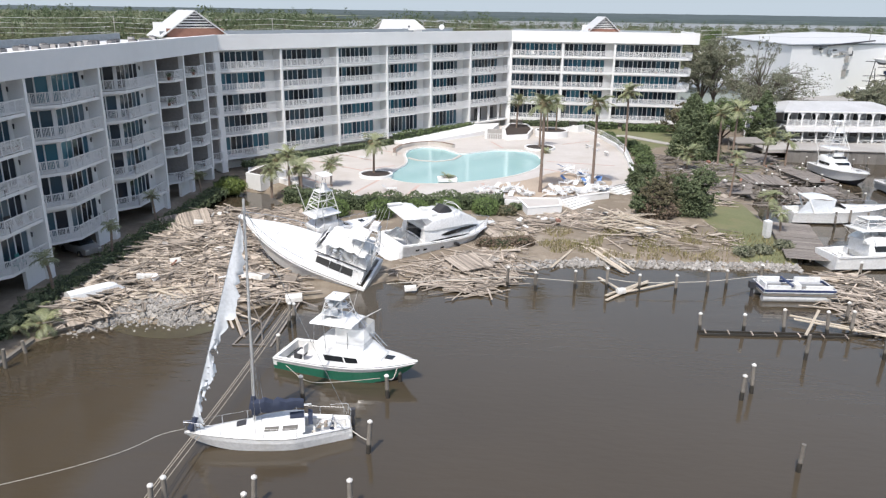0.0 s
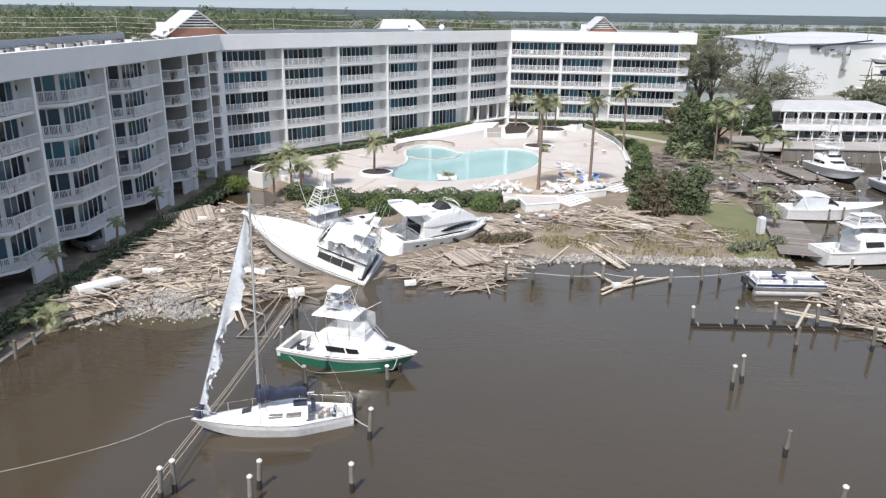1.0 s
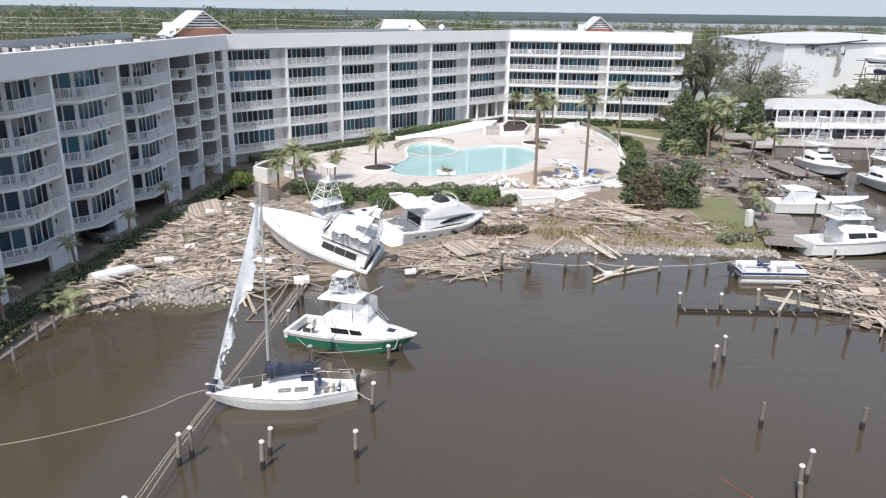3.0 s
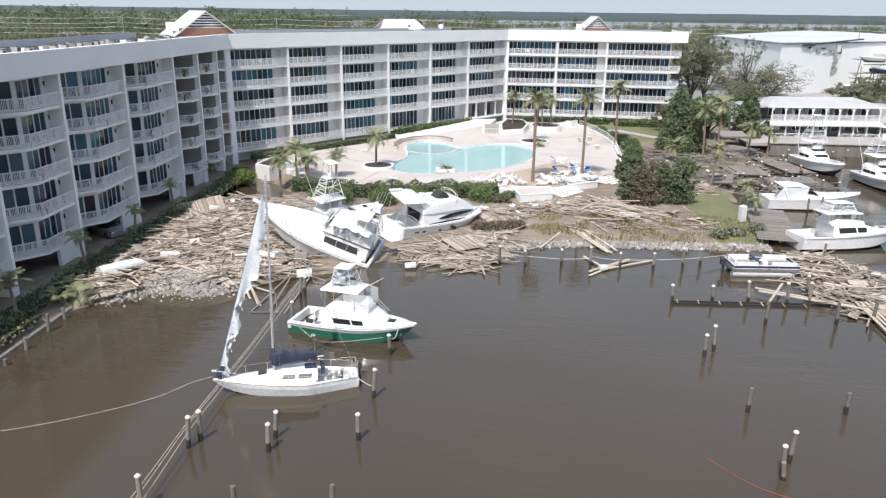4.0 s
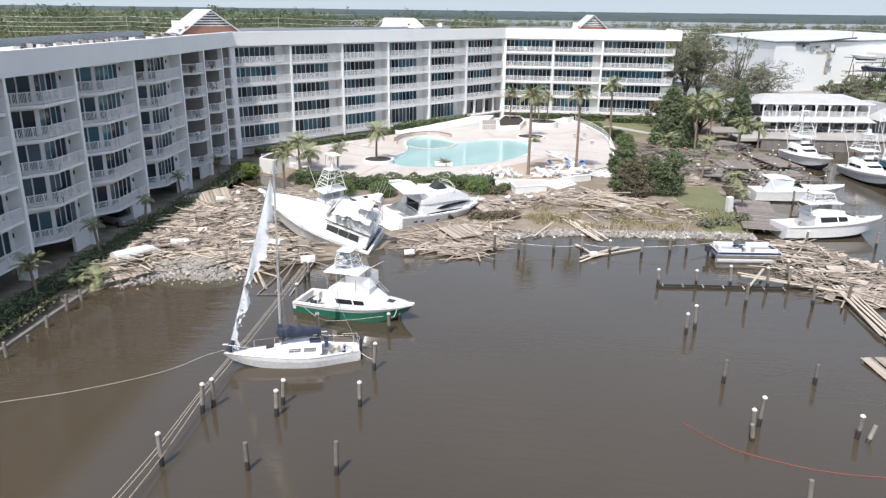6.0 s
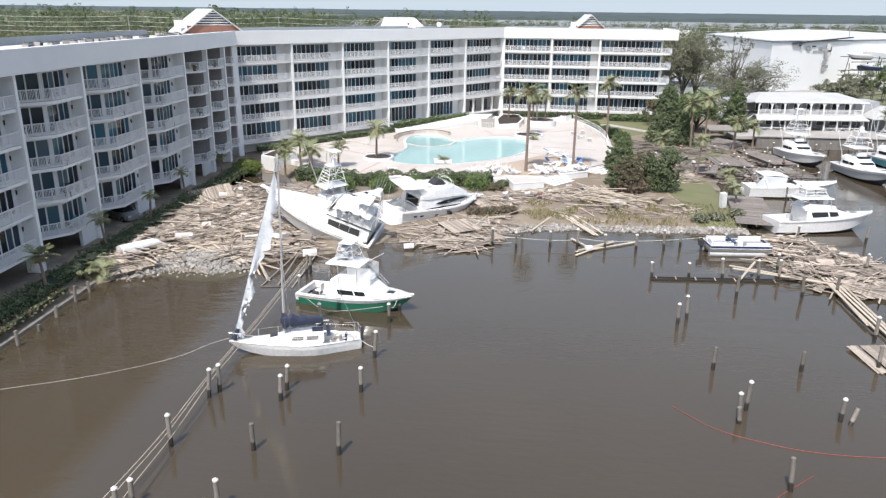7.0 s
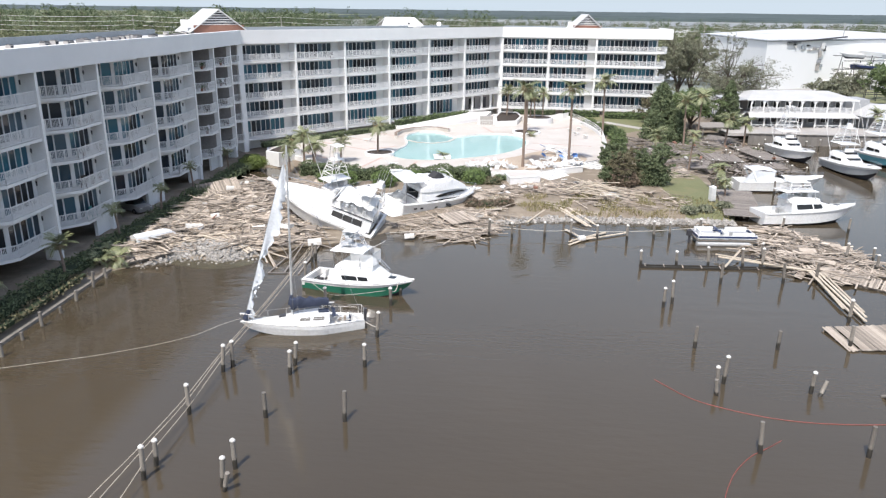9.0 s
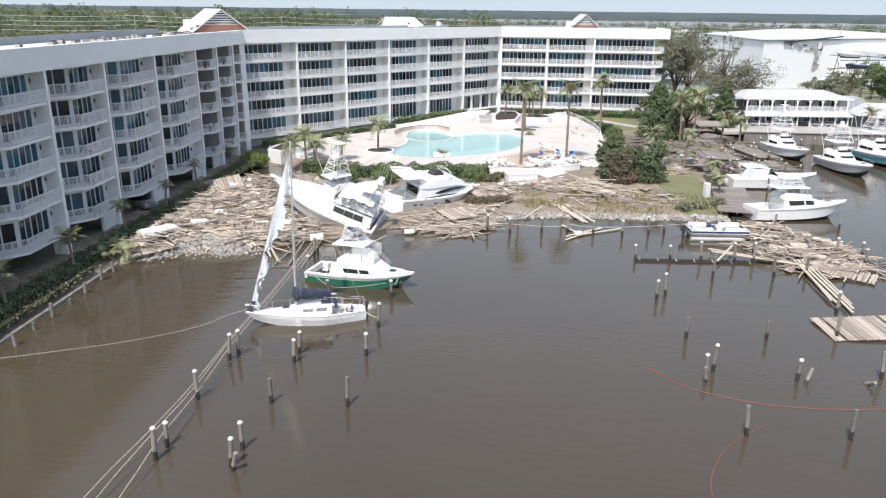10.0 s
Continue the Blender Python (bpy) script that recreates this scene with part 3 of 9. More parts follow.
def wing(name, P, cols, Q, depth, bow, RECESS, label):
    """One wing: fins, slabs, recessed window walls, balconies and the deep roof fascia."""
    ang = math.atan2(Q[1] - P[1], Q[0] - P[0])
    base = thing("condominium_wing", pose(P[0], P[1], 0, 0, 0, math.degrees(ang)), label, "building", "wings of the condominium")
    Lw = cols[-1]
    west, east = name == "west", name == "east"
    # solid core behind the window walls, roof and parapets
    z0 = 2.4 if west else 0.3
    inner = 6.2 if west else RECESS
    part("core_wall", Geo().box((Lw / 2, inner + 0.25 + (depth - inner) / 2, (z0 + 18.2) / 2), (Lw - 0.013, depth - inner, 18.2 - z0)), WHITE, base)
    part("roof", Geo().box((Lw / 2, depth / 2 + 0.2, 18.25), (Lw - 0.04, depth, 0.1)), ROOFW, base, "pale flat roof membrane")
    e0, e1 = (0, -0.45) if west else (-0.3, 0.3)
    part("fascia", Geo().box((Lw / 2 + (1.2 if east else 0), -0.18, (CEIL + TOP) / 2), (Lw + (2.6 if east else 0.02), 0.6, TOP - CEIL)), FASCIA, base)
    part("soffit", Geo().box((Lw / 2, inner / 2 + 0.15, CEIL + 0.1), (Lw - 0.1, inner + 0.1, 0.2)), WHITE, base)
    par = Geo().box((Lw / 2, depth + 0.3, 18.55), (Lw, 0.25, 1.1))
    part("back_parapet", par, GREYPAINT, base, "grey-painted parapet")
    if east:
        part("end_parapet", Geo().box((Lw + 2.2, depth / 2, (CEIL + TOP) / 2), (0.4, depth, TOP - CEIL)), FASCIA, base)
        part("end_soffit", Geo().box((Lw + 1.1, depth / 2, CEIL + 0.1), (2.0, depth - 0.4, 0.2)), WHITE, base)
    # fins between the bays
    for i, x in enumerate(cols):
        if west and i == len(cols) - 1:
            continue
        w = 0.34 if not (name != "west" and i == 0) else 0.9
        if east and i == len(cols) - 1:
            continue
        zb = 2.43 if west else 0.3
        part("fin_wall", Geo().box((x, (inner - 0.30) / 2, (zb + CEIL) / 2), (w, inner + 0.3, CEIL - zb)), WHITE, base)
        # added panel that paints the recess shade onto the fin's side
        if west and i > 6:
            part("fin_lining", Geo().box((x - w / 2 - 0.012, inner / 2 + 0.1, (zb + CEIL) / 2), (0.02, inner - 0.4, CEIL - zb)), SHADE_TAUPE, base, "thin panel with recess shade painted on the fin's side")
        if west:
            part("parking_pier", Geo().box((x - 0.1, 0.45, 1.36), (0.75, 1.25, 2.14)), WHITE, base, "white rendered parking pier")
            part("parking_pier", Geo().box((x - 0.1, 6.4, 1.36), (0.5, 0.6, 2.14)), WHITE, base)
    if west:
        part("parking_back_wall", Geo().box((Lw / 2, 9.0, 1.3), (Lw, 0.3, 2.2)), CONC, base)
        for a, b in zip(cols[3:], cols[4:]):
            if b - a > 7:
                part("parking_wall", Geo().box((b - 1.6, 0.4, 1.4), (2.6, 0.3, 2.2)), WHITE, base)
    # same painted recess shade at the wing's far end
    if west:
        part("fin_lining", Geo().box((Lw - 0.5, inner / 2 + 0.1, (2.43 + CEIL) / 2), (0.02, inner - 0.4, CEIL - 2.43)), SHADE_TAUPE, base, "thin panel with recess shade painted on the fin's side")
    rails, slabs, frames = {}, {}, {}
    for bi, (xa, xb) in enumerate(zip(cols, cols[1:])):
        L = xb - xa
        last = east and bi == 2
        full = east and bi != 1
        bend, pts = slant_edge(L) if west else (0.0, front_edge(L, bow))
        if last:
            pts = [(0.16, -0.05), (0.16, -0.2), (L * 0.5, -0.55), (L + 0.2, -0.75), (L + 1.1, -0.5), (L + 1.7, 0.6), (L + 1.7, RECESS + 5)]
        key = (round(L, 2), last)
        if key not in rails:
            rails[key] = railing_geo(pts).mesh("railing", RAIL)
            outline = pts + [(L + 1.7, RECESS + 5.2), (0.16, RECESS + 5.2)] if last else pts + [(L - 0.16, inner + 0.1), (0.16, inner + 0.1)]
            slabs[key] = Geo().prism(outline, -0.27, 0).mesh("balcony_slab", WHITE)
        for fi, fz in enumerate(FLOORS):
            nxt = FLOORS[fi + 1] - 0.27 if fi < 4 else CEIL
            hgt = nxt - fz
            passage = name == "middle" and bi == 5 and fi == 0
            ground_floor = name == "middle" and fi == 0 and bi in (3, 4)
            part("balcony_slab", slabs[key], None, base, at=Matrix.Translation((xa, 0, fz)))
            if not (passage or ground_floor):
                part("balcony_railing", rails[key], None, base, "white picket balcony railing", at=Matrix.Translation((xa, 0, fz)))
            if west:
                west_windows(base, xa, L, bend, fz, hgt, frames, RECESS)
                continue
            # window wall: sliding doors at one side, plain wall at the other
            x0 = 0.35
            x1 = L * (0.97 if full else 0.83)
            if last:
                x1 = L - 0.3
            wh = min(2.35, hgt - 0.15) if fi else min(2.6, hgt - 0.2)
            g = Geo()
            if passage:
                # breezeway shade is painted into this back wall
                part("passage_recess", Geo().box((xa + L / 2, RECESS + 0.19, fz + hgt / 2), (L - 0.4, 0.1, hgt)), SHADE_TAUPE, base, "wall of the open breezeway with shade painted in taupe")
                for px in (0.25, 0.5, 0.75):
                    part("passage_column", Geo().box((xa + L * px, 0.1, fz + hgt / 2), (0.35, 0.35, hgt)), WHITE, base)
                part("passage_door", Geo().box((xa + L * 0.38, RECESS + 0.12, fz + 1.1), (1.8, 0.06, 2.2)), TINT, base, "dark glass entrance door")
                part("passage_door", Geo().box((xa + L * 0.72, RECESS + 0.12, fz + 1.1), (1.2, 0.06, 2.2)), DARK, base)
                continue
            g.box((xa + (x1 + L) / 2, RECESS + 0.1, fz + hgt / 2), (L - x1 - 0.1, 0.2, hgt))
            g.box((xa + (x0 + x1) / 2, RECESS + 0.1, fz + (wh + hgt) / 2), (x1 - x0, 0.2, hgt - wh))
            g.box((xa + x0 / 2, RECESS + 0.1, fz + hgt / 2), (x0, 0.2, hgt))
            part("window_wall", g, WHITE, base)
            n = max(2, round((x1 - x0) / 0.88))
            pw = (x1 - x0) / n
            fk = (round(L, 2), round(wh, 2), last)
            if fk not in frames:
                frames[fk] = frame_geo(x0, x1, wh, n).mesh("door_frame", FRAME)
            dr = part("sliding_door", frames[fk], None, base, at=Matrix.Translation((xa, RECESS + 0.06, fz)))
            teal = rnd.random() < (0.45 if fi == 0 else 0.22)
            for i in range(n):
                part("pane", pane_mesh(pw - 0.06, wh - 0.1, GLASSB if teal and rnd.random() < 0.8 else GLASS), None, dr,
                     at=Matrix.Translation((x0 + (i + 0.5) * pw, 0.02 * (i % 2), wh / 2)))
    return base


WINGS = {k: wing(k, *v, lab) for (k, v), lab in zip(WING.items(), (
    "white five-storey condominium wing in shade with bowed balconies above parking",
    "sunlit white five-storey condominium wing with balconies facing the pool",
    "sunlit white five-storey condominium wing with full-width glass and balconies"))}

# ---- boats ----
class Hull:
    """Lines of a hull: x from transom to stem, z from the waterline."""

    def __init__(s, L, B, fs, fb, draft=0.6, fine=2.4, start=0.4, rake=1.2, round_bilge=False, stern=0.92, plumb=0.6):
        s.L, s.B, s.fs, s.fb, s.draft, s.fine, s.start, s.rake, s.rb, s.stern, s.plumb = L, B, fs, fb, draft, fine, start, rake, round_bilge, stern, plumb

    def half(s, t):
        e = max(0.0, (t - s.start) / (1 - s.start))
        return max(0.02, s.B / 2 * (1 - e ** s.fine) * (s.stern + (1 - s.stern) * min(1, t / 0.35)))

    def sheer(s, t):
        return s.fs + (s.fb - s.fs) * t ** 1.6

    def section(s, t):
        b, zs = s.half(t), s.sheer(t)
        k = max(0.0, (t - s.plumb) / (1 - s.plumb)) ** 2.2
        zk = -s.draft * (1 - k) + k * zs * 0.55
        zc = (0.10 if not s.rb else 0.0) + (zs * 0.62 - 0.1) * t ** 4
        bc = b * ((0.9 if not s.rb else 0.82) - 0.30 * t ** 3)
        x = s.L * t
        xk = x - s.rake * k * (1 if t > 0.5 else 0)
        zm, bm = zc + (zs - zc) * 0.72, bc + (b - bc) * (0.62 if not s.rb else 0.85)
        xm, xc = x - (x - xk) * 0.2, x - (x - xk) * 0.6
        r = [(xk, 0, zk), (xc, bc, zc), (xm, bm, zm), (x, b, zs)]
        return [(a, -y, z) for a, y, z in r[:0:-1]] + r

    def side(s, t, z):
        """Half width of the topsides at t and height z."""
        r = s.section(t)[-3:]
        for (x0, y0, z0), (x1, y1, z1) in zip(r, r[1:]):
            if z <= z1:
                k = max(0.0, (z - z0) / (z1 - z0 + 1e-9))
                return x0 + (x1 - x0) * k, y0 + (y1 - y0) * k
        return r[-1][0], r[-1][1]

    def geo(s, n=18):
        g = Geo()
        st = [i / n for i in range(n + 1)]
        rings = [s.section(t) for t in st]
        for i in range(n):
            a, b = rings[i], rings[i + 1]
            for j, slot in enumerate((2, 1, 0, 0, 1, 2)):
                g.add([a[j], a[j + 1], b[j + 1], b[j]], [(0, 1, 2, 3)], slot)
        r = rings[0]
        g.add(r, [tuple(range(7))], 1)
        return g

    def deck(s, t0, n=12, inset=0.05, lift=0.02, camber=0.1):
        g = Geo()
        rows = []
        for i in range(n + 1):
            t = t0 + (1 - t0) * i / n
            b, z = max(0.01, s.half(t) - inset), s.sheer(t) + lift
            x = s.L * t - (0.05 if i == n else 0)
            rows.append([(x, -b, z), (x, -b * 0.5, z + camber * 0.8), (x, 0, z + camber), (x, b * 0.5, z + camber * 0.8), (x, b, z)])
        g.loft(rows, closed=False)
        low = [(x, y, z - 0.12) for x, y, z in rows[0]]
        g.loft([rows[0], low], closed=False)
        return g

    def cockpit(s, t1, depth, wall=0.22):
        """Gunwales, inner sides and sole from the transom to t1."""
        g = Geo()
        n = 6
        ts = [0.012 + (t1 - 0.012) * i / n for i in range(n + 1)]
        for sg in (-1, 1):
            rows = []
            for t in ts:
                b, z, x = s.half(t), s.sheer(t), s.L * t
                rows.append([(x, sg * (b - 0.02), z + 0.02), (x, sg * (b - wall), z + 0.02), (x, sg * (b - wall), z - depth)])
            g.loft(rows, closed=False)
        b0, z0 = s.half(0.01), s.sheer(0.01)
        g.box((0.16, 0, z0 - 0.25), (0.24, 2 * b0 - 0.06, 0.56))
        rows = [[(s.L * t, -(s.half(t) - wall), s.sheer(t) - depth), (s.L * t, s.half(t) - wall, s.sheer(t) - depth)] for t in ts]
        g.loft(rows, closed=False)
        x1, b1, z1 = s.L * t1, s.half(t1) - wall, s.sheer(t1)
        g.add([(x1, -b1, z1 - depth), (x1, b1, z1 - depth), (x1, b1, z1 + 0.05), (x1, -b1, z1 + 0.05)], [(0, 1, 2, 3)])
        return g

    def rail(s, t0, t1, h, r=0.02, n=12, every=2, inset=0.12):
        g = Geo()
        for sg in (-1, 1):
            pts = []
            for i in range(n + 1):
                t = t0 + (t1 - t0) * i / n
                pts.append((s.L * t + 0.15 * h * (i / n), sg * max(0.05, s.half(t) - inset), s.sheer(t) + h))
                if i % every == 0:
                    g.tube((s.L * t, sg * max(0.05, s.half(t) - inset), s.sheer(t)), pts[-1], r * 0.8, n=5)
            g.path(pts, r, 5)
        a, b = [(s.L * t1 + 0.15 * h, sg * max(0.05, s.half(t1) - inset), s.sheer(t1) + h) for sg in (-1, 1)]
        g.tube(a, b, r, n=5)
        return g


def block(sts, bev=0.12):
    """A rounded cabin lofted through stations (x, half width below, z below, half width above, z above)."""
    rings = []
    for x, wb, zb, wt, zt in sts:
        e = min(bev, wt * 0.4, max(0.01, (zt - zb) * 0.4))
        rings.append([(x, -wb, zb), (x, -wt, zt - e), (x, -wt + e * 0.35, zt - e * 0.3), (x, -wt + e, zt), (x, wt - e, zt), (x, wt - e * 0.35, zt - e * 0.3), (x, wt, zt - e), (x, wb, zb)])
    return Geo().loft(rings)


def side_at(sts, x, f):
    """Half width and height on a block's side at x and at the fraction f of its height."""
    for a, b in zip(sts, sts[1:]):
        if a[0] <= x <= b[0]:
            k = (x - a[0]) / (b[0] - a[0] + 1e-9)
            wb, zb, wt, zt = (a[i] + (b[i] - a[i]) * k for i in range(1, 5))
            return wb + (wt - wb) * f, zb + (zt - zb) * f
    return sts[-1][1], sts[-1][2]


def side_windows(sts, x0, x1, f0, f1, slant=0.0, n=4, both=True, out=0.012):
    """Dark panes set into a cabin's sides, one mesh a side."""
    made = []
    for sg in ((-1, 1) if both else (-1,)):
        rows = []
        for i in range(n + 1):
            x = x0 + (x1 - x0) * i / n
            (yl, zl), (yh, zh) = side_at(sts, x, f0), side_at(sts, x - slant, f1)
            rows.append([(x, sg * (yl + out), zl), (x - slant, sg * (yh + out), zh), (x - slant, sg * (yh - 0.03), zh), (x, sg * (yl - 0.03), zl)])
        made.append(Geo().loft(rows))
    return made


def front_panel(x0, w0, z0, x1, w1, z1, out=0.02):
    """A windscreen, three panes leaning from the lower to the upper edge."""
    d = Vector((x1 - x0, 0, z1 - z0)).normalized()
    nrm = Vector((d.z, 0, -d.x)) * out
    made = []
    for a, b in ((-0.98, -0.36), (-0.32, 0.32), (0.36, 0.98)):
        p = [Vector((x0, a * w0, z0)), Vector((x0, b * w0, z0)), Vector((x1, b * w1, z1)), Vector((x1, a * w1, z1))]
        made.append(Geo().loft([[q + nrm for q in p], [q - nrm for q in p]]))
    return made


def tower(boat, name, label, cx, w0, l0, z0, w1, l1, z1, r=0.03, shift=0.0):
    """A sportfishing tower: platform on four leaning legs, with hoops, braces and rungs."""
    top = part(name, Geo().box((cx + shift, 0, z1 + 0.02), (l1 * 1.15, w1 * 1.15, 0.05)), GEL, boat, label)
    one = lambda nm, geo: part(nm, geo, GELD, top)
    leg = lambda i, j, k: (cx + shift * k + i * (l0 + (l1 - l0) * k) / 2, j * (w0 + (w1 - w0) * k) / 2, z0 + (z1 - z0) * k)
    for i in (-1, 1):
        for j in (-1, 1):
            one("tower_leg", Geo().tube(leg(i, j, 0), leg(i, j, 1), r, n=6))
    for k in (0.33, 0.66, 1.0):
        q = [leg(-1, -1, k), leg(1, -1, k), leg(1, 1, k), leg(-1, 1, k)]
        one("hoop", Geo().path(q + q[:1], r * 0.8, 5))
    for k in np.linspace(0.1, 0.9, 7):
        one("rung", Geo().tube(leg(-1, -1, k), leg(-1, 1, k), r * 0.6, n=5))
    for j in (-1, 1):
        one("brace", Geo().tube(leg(-1, j, 0), leg(1, j, 1), r * 0.6, n=5))


def boat_at(name, x, y, z, heading, label, heel=0.0, trim=0.0, group=""):
    m = Matrix.Translation((x, y, z)) @ Matrix.Rotation(radians(heading), 4, "Z") @ Matrix.Rotation(radians(-trim), 4, "Y") @ Matrix.Rotation(radians(heel), 4, "X")
    return thing(name, m, label, "boat", group)


# -- torn sailing yacht on its mooring
def sailboat():
    b = boat_at("sailboat", -7.35, 33.5, -0.18, 195.0, "white sailing yacht with a navy sail cover and shredded jib", heel=2)
    h = Hull(8.9, 2.85, 0.82, 1.12, 0.5, 1.9, 0.30, 1.0, True, 0.46, 0.5)
    part("hull", h.geo(20), [BOTTOM, GEL, GEL], b, smooth=True)
    part("deck", h.deck(0.30, 14, 0.03, 0.03, 0.08), GELD, b, smooth=True)
    part("cockpit", h.cockpit(0.31, 0.5, 0.35), GELD, b, "stained open cockpit well")
    g = Geo()
    for sg in (-1, 1):
        g.path([(h.L * t, sg * (h.half(t) - 0.02), h.sheer(t) + 0.05) for t in np.linspace(0.01, 0.99, 16)], 0.035, 5)
    part("toe_rail", g, ALU, b)
    sts = [(2.55, 0.85, 0.95, 0.72, 1.52), (3.4, 0.92, 0.98, 0.78, 1.55), (4.6, 0.86, 1.0, 0.68, 1.5), (5.7, 0.62, 1.05, 0.46, 1.38), (6.5, 0.36, 1.1, 0.22, 1.22)]
    part("coachroof", block(sts, 0.1), GEL, b, smooth=True)
    for x0, x1 in ((2.95, 3.75), (3.95, 4.7)):
        for w in side_windows(sts, x0, x1, 0.35, 0.78, 0.05, 2):
            part("cabin_window", w, mat_window, b, "smoked cabin window")
    part("fore_hatch", Geo().box((5.9, 0, 1.40), (0.5, 0.5, 0.06), m=Matrix.Rotation(radians(9), 4, "Y")), DARK, b, "dark fore hatch")
    part("companionway_hatch", Geo().box((2.95, 0, 1.58), (0.75, 0.62, 0.09)), CANVAS, b)
    part("spray_dodger", block([(2.1, 0.75, 1.35, 0.55, 1.55), (2.35, 0.78, 1.35, 0.6, 1.62)], 0.08), CANVAS, b)
    part("mast", Geo().tube((5.2, 0, 1.3), (4.98, -0.12, 13.7), 0.085, 0.06, 10), ALU, b)
    part("spreaders", Geo().tube((5.1, -0.85, 7.7), (5.1, 0.75, 7.7), 0.025).tube((5.04, -0.5, 10.6), (5.04, 0.4, 10.6), 0.02), ALU, b)
    part("boom", Geo().tube((5.15, 0, 2.15), (2.15, 0.12, 2.22), 0.05), ALU, b)
    rings = []
    for i in range(13):
        k = i / 12
        x = 5.3 - 2.75 * k
        r = (0.46 - 0.2 * k) * (1 + 0.15 * math.sin(i * 2.3))
        zc = 2.25 - 0.05 * math.sin(i * 1.7) + 0.02
        rings.append([(x, 0.03 * k + r * 0.75 * math.cos(a), zc + r * (1.15 if math.sin(a) > 0 else 1.0) * math.sin(a)) for a in np.linspace(0, 2 * math.pi, 9)[:-1]])
    part("sail_cover", Geo().loft(rings).tube((5.23, 0, 2.2), (5.18, 0, 2.95), 0.24, 0.12, 8), CANVAS, b, "crumpled navy canvas sail cover", smooth=True)
    # rigging
    top = (5.0, -0.11, 13.4)
    part("forestay", Geo().tube((8.6, 0, 1.3), top, 0.015, n=4), CHROME, b)
    part("backstay", Geo().tube((0.1, 0, 1.0), top, 0.012, n=4), CHROME, b)
    for sg in (-1, 1):
        part("shroud", Geo().path([(5.1, sg * 1.25, 1.0), (5.1, sg * 0.8, 7.7), top], 0.012, 4), CHROME, b)
        part("lower_shroud", Geo().tube((4.7, sg * 1.25, 1.0), (5.1, 0, 7.6), 0.010, n=4), CHROME, b)
    # shredded headsail hanging along the forestay
    r2 = random.Random(3)
    a, c = Vector((8.5, 0, 1.5)), Vector(top)
    lower = True
    for k0, k1, w0, slot, nm in ((0.02, 0.17, 0.6, SAIL, "lower"), (0.17, 0.36, 0.62, SAIL, "mid"), (0.36, 0.93, 0.85, SAIL, "upper")):
        n = 26
        rows = []
        for i in range(n + 1):
            k = k0 + (k1 - k0) * i / n
            p = a.lerp(c, k)
            e = max(0.0, math.sin(math.pi * i / n)) ** 0.6 if nm != "lower" else (1 - i / n) ** 0.7 + 0.12
            w = max(0.05, w0 * e * (0.55 + 0.5 * r2.random()))
            row = []
            for j in range(6):
                f = j / 5
                row.append((p.x - w * f * 0.9, p.y + 0.18 * math.sin(f * 4 + i * 0.35) * f + 0.1 * f, p.z - w * f * 0.9 - 0.06 * r2.random() * f))
            rows.append(row)
        part("torn_jib", Geo().loft(rows, closed=False), slot, b, "torn pale blue-white sail strip", smooth=True)
    for k in (0.19, 0.23, 0.29, 0.34, 0.42):
        p = a.lerp(c, k)
        g = Geo()
        n = 8
        L2 = 0.5 + 0.6 * r2.random()
        rows = [[(p.x - 0.16 - 0.05 * math.sin(i) + s * (0.11 - 0.01 * i) * (0.7 + 0.5 * r2.random()), p.y + 0.06 + 0.06 * math.cos(i * 1.3), p.z - 0.1 - L2 * i / n) for s in (-1, 0, 1)] for i in range(n + 1)]
        part("sail_tatter", g.loft(rows, closed=False), SAIL, b, smooth=True)
    part("jib_tack", Geo().tube((8.5, 0, 1.3), (8.2, 0, 2.0), 0.24, 0.12, 8), CANVAS, b, "navy sacrificial strip at the tack")
    g = Geo()
    for sg in (-1, 1):
        ps = [(h.L * t, sg * (h.half(t) - 0.08), h.sheer(t) + 0.6) for t in np.linspace(0.04, 0.93, 7)]
        for p in ps:
            g.tube((p[0], p[1], p[2] - 0.6), p, 0.014, n=5)
        g.path(ps, 0.006, 4)
    part("lifelines", g, ALU, b)
    part("pulpit", h.rail(0.9, 0.985, 0.65, 0.018, 4, 2, 0.05), CHROME, b)
    g = Geo().path([(1.1, -1.0, 1.5), (0.15, -0.85, 1.55), (0.0, 0, 1.55), (0.15, 0.85, 1.55), (1.1, 1.0, 1.5)], 0.014, 5)
    g.tube((0.1, -0.8, 0.95), (0.1, -0.8, 1.55), 0.018).tube((0.1, 0.8, 0.95), (0.1, 0.8, 1.55), 0.018).path([(2.0, 0.75, 1.1), (1.7, 0.8, 1.5), (1.2, 0.85, 1.62), (0.7, 0.9, 1.3), (0.5, 0.92, 1.0)], 0.03, 6)
    part("pushpit", g, ALU, b)
    part("outboard_motor", Geo().box((-0.15, -0.75, 1.05), (0.25, 0.3, 0.4)).box((-0.15, -0.75, 0.55), (0.14, 0.12, 0.7)), DARK, b, "dark outboard on the stern bracket")
    part("tiller_pedestal", Geo().tube((1.0, 0, 0.5), (1.0, 0, 1.25), 0.06).tube((1.0, -0.28, 1.2), (1.0, 0.28, 1.2), 0.03), CHROME, b)
    r9 = random.Random(12)
    for k in range(9):
        part("loose_gear", Geo().box((r9.uniform(0.4, 2.1), r9.uniform(-0.75, 0.75), r9.uniform(0.75, 1.1)), (r9.uniform(0.15, 0.5), r9.uniform(0.12, 0.35), r9.uniform(0.1, 0.3)), r9.uniform(0, 3)), (SAIL, WOOD, GELD, CANVAS, ROPE)[k % 5], b, "jumbled cushions and gear")


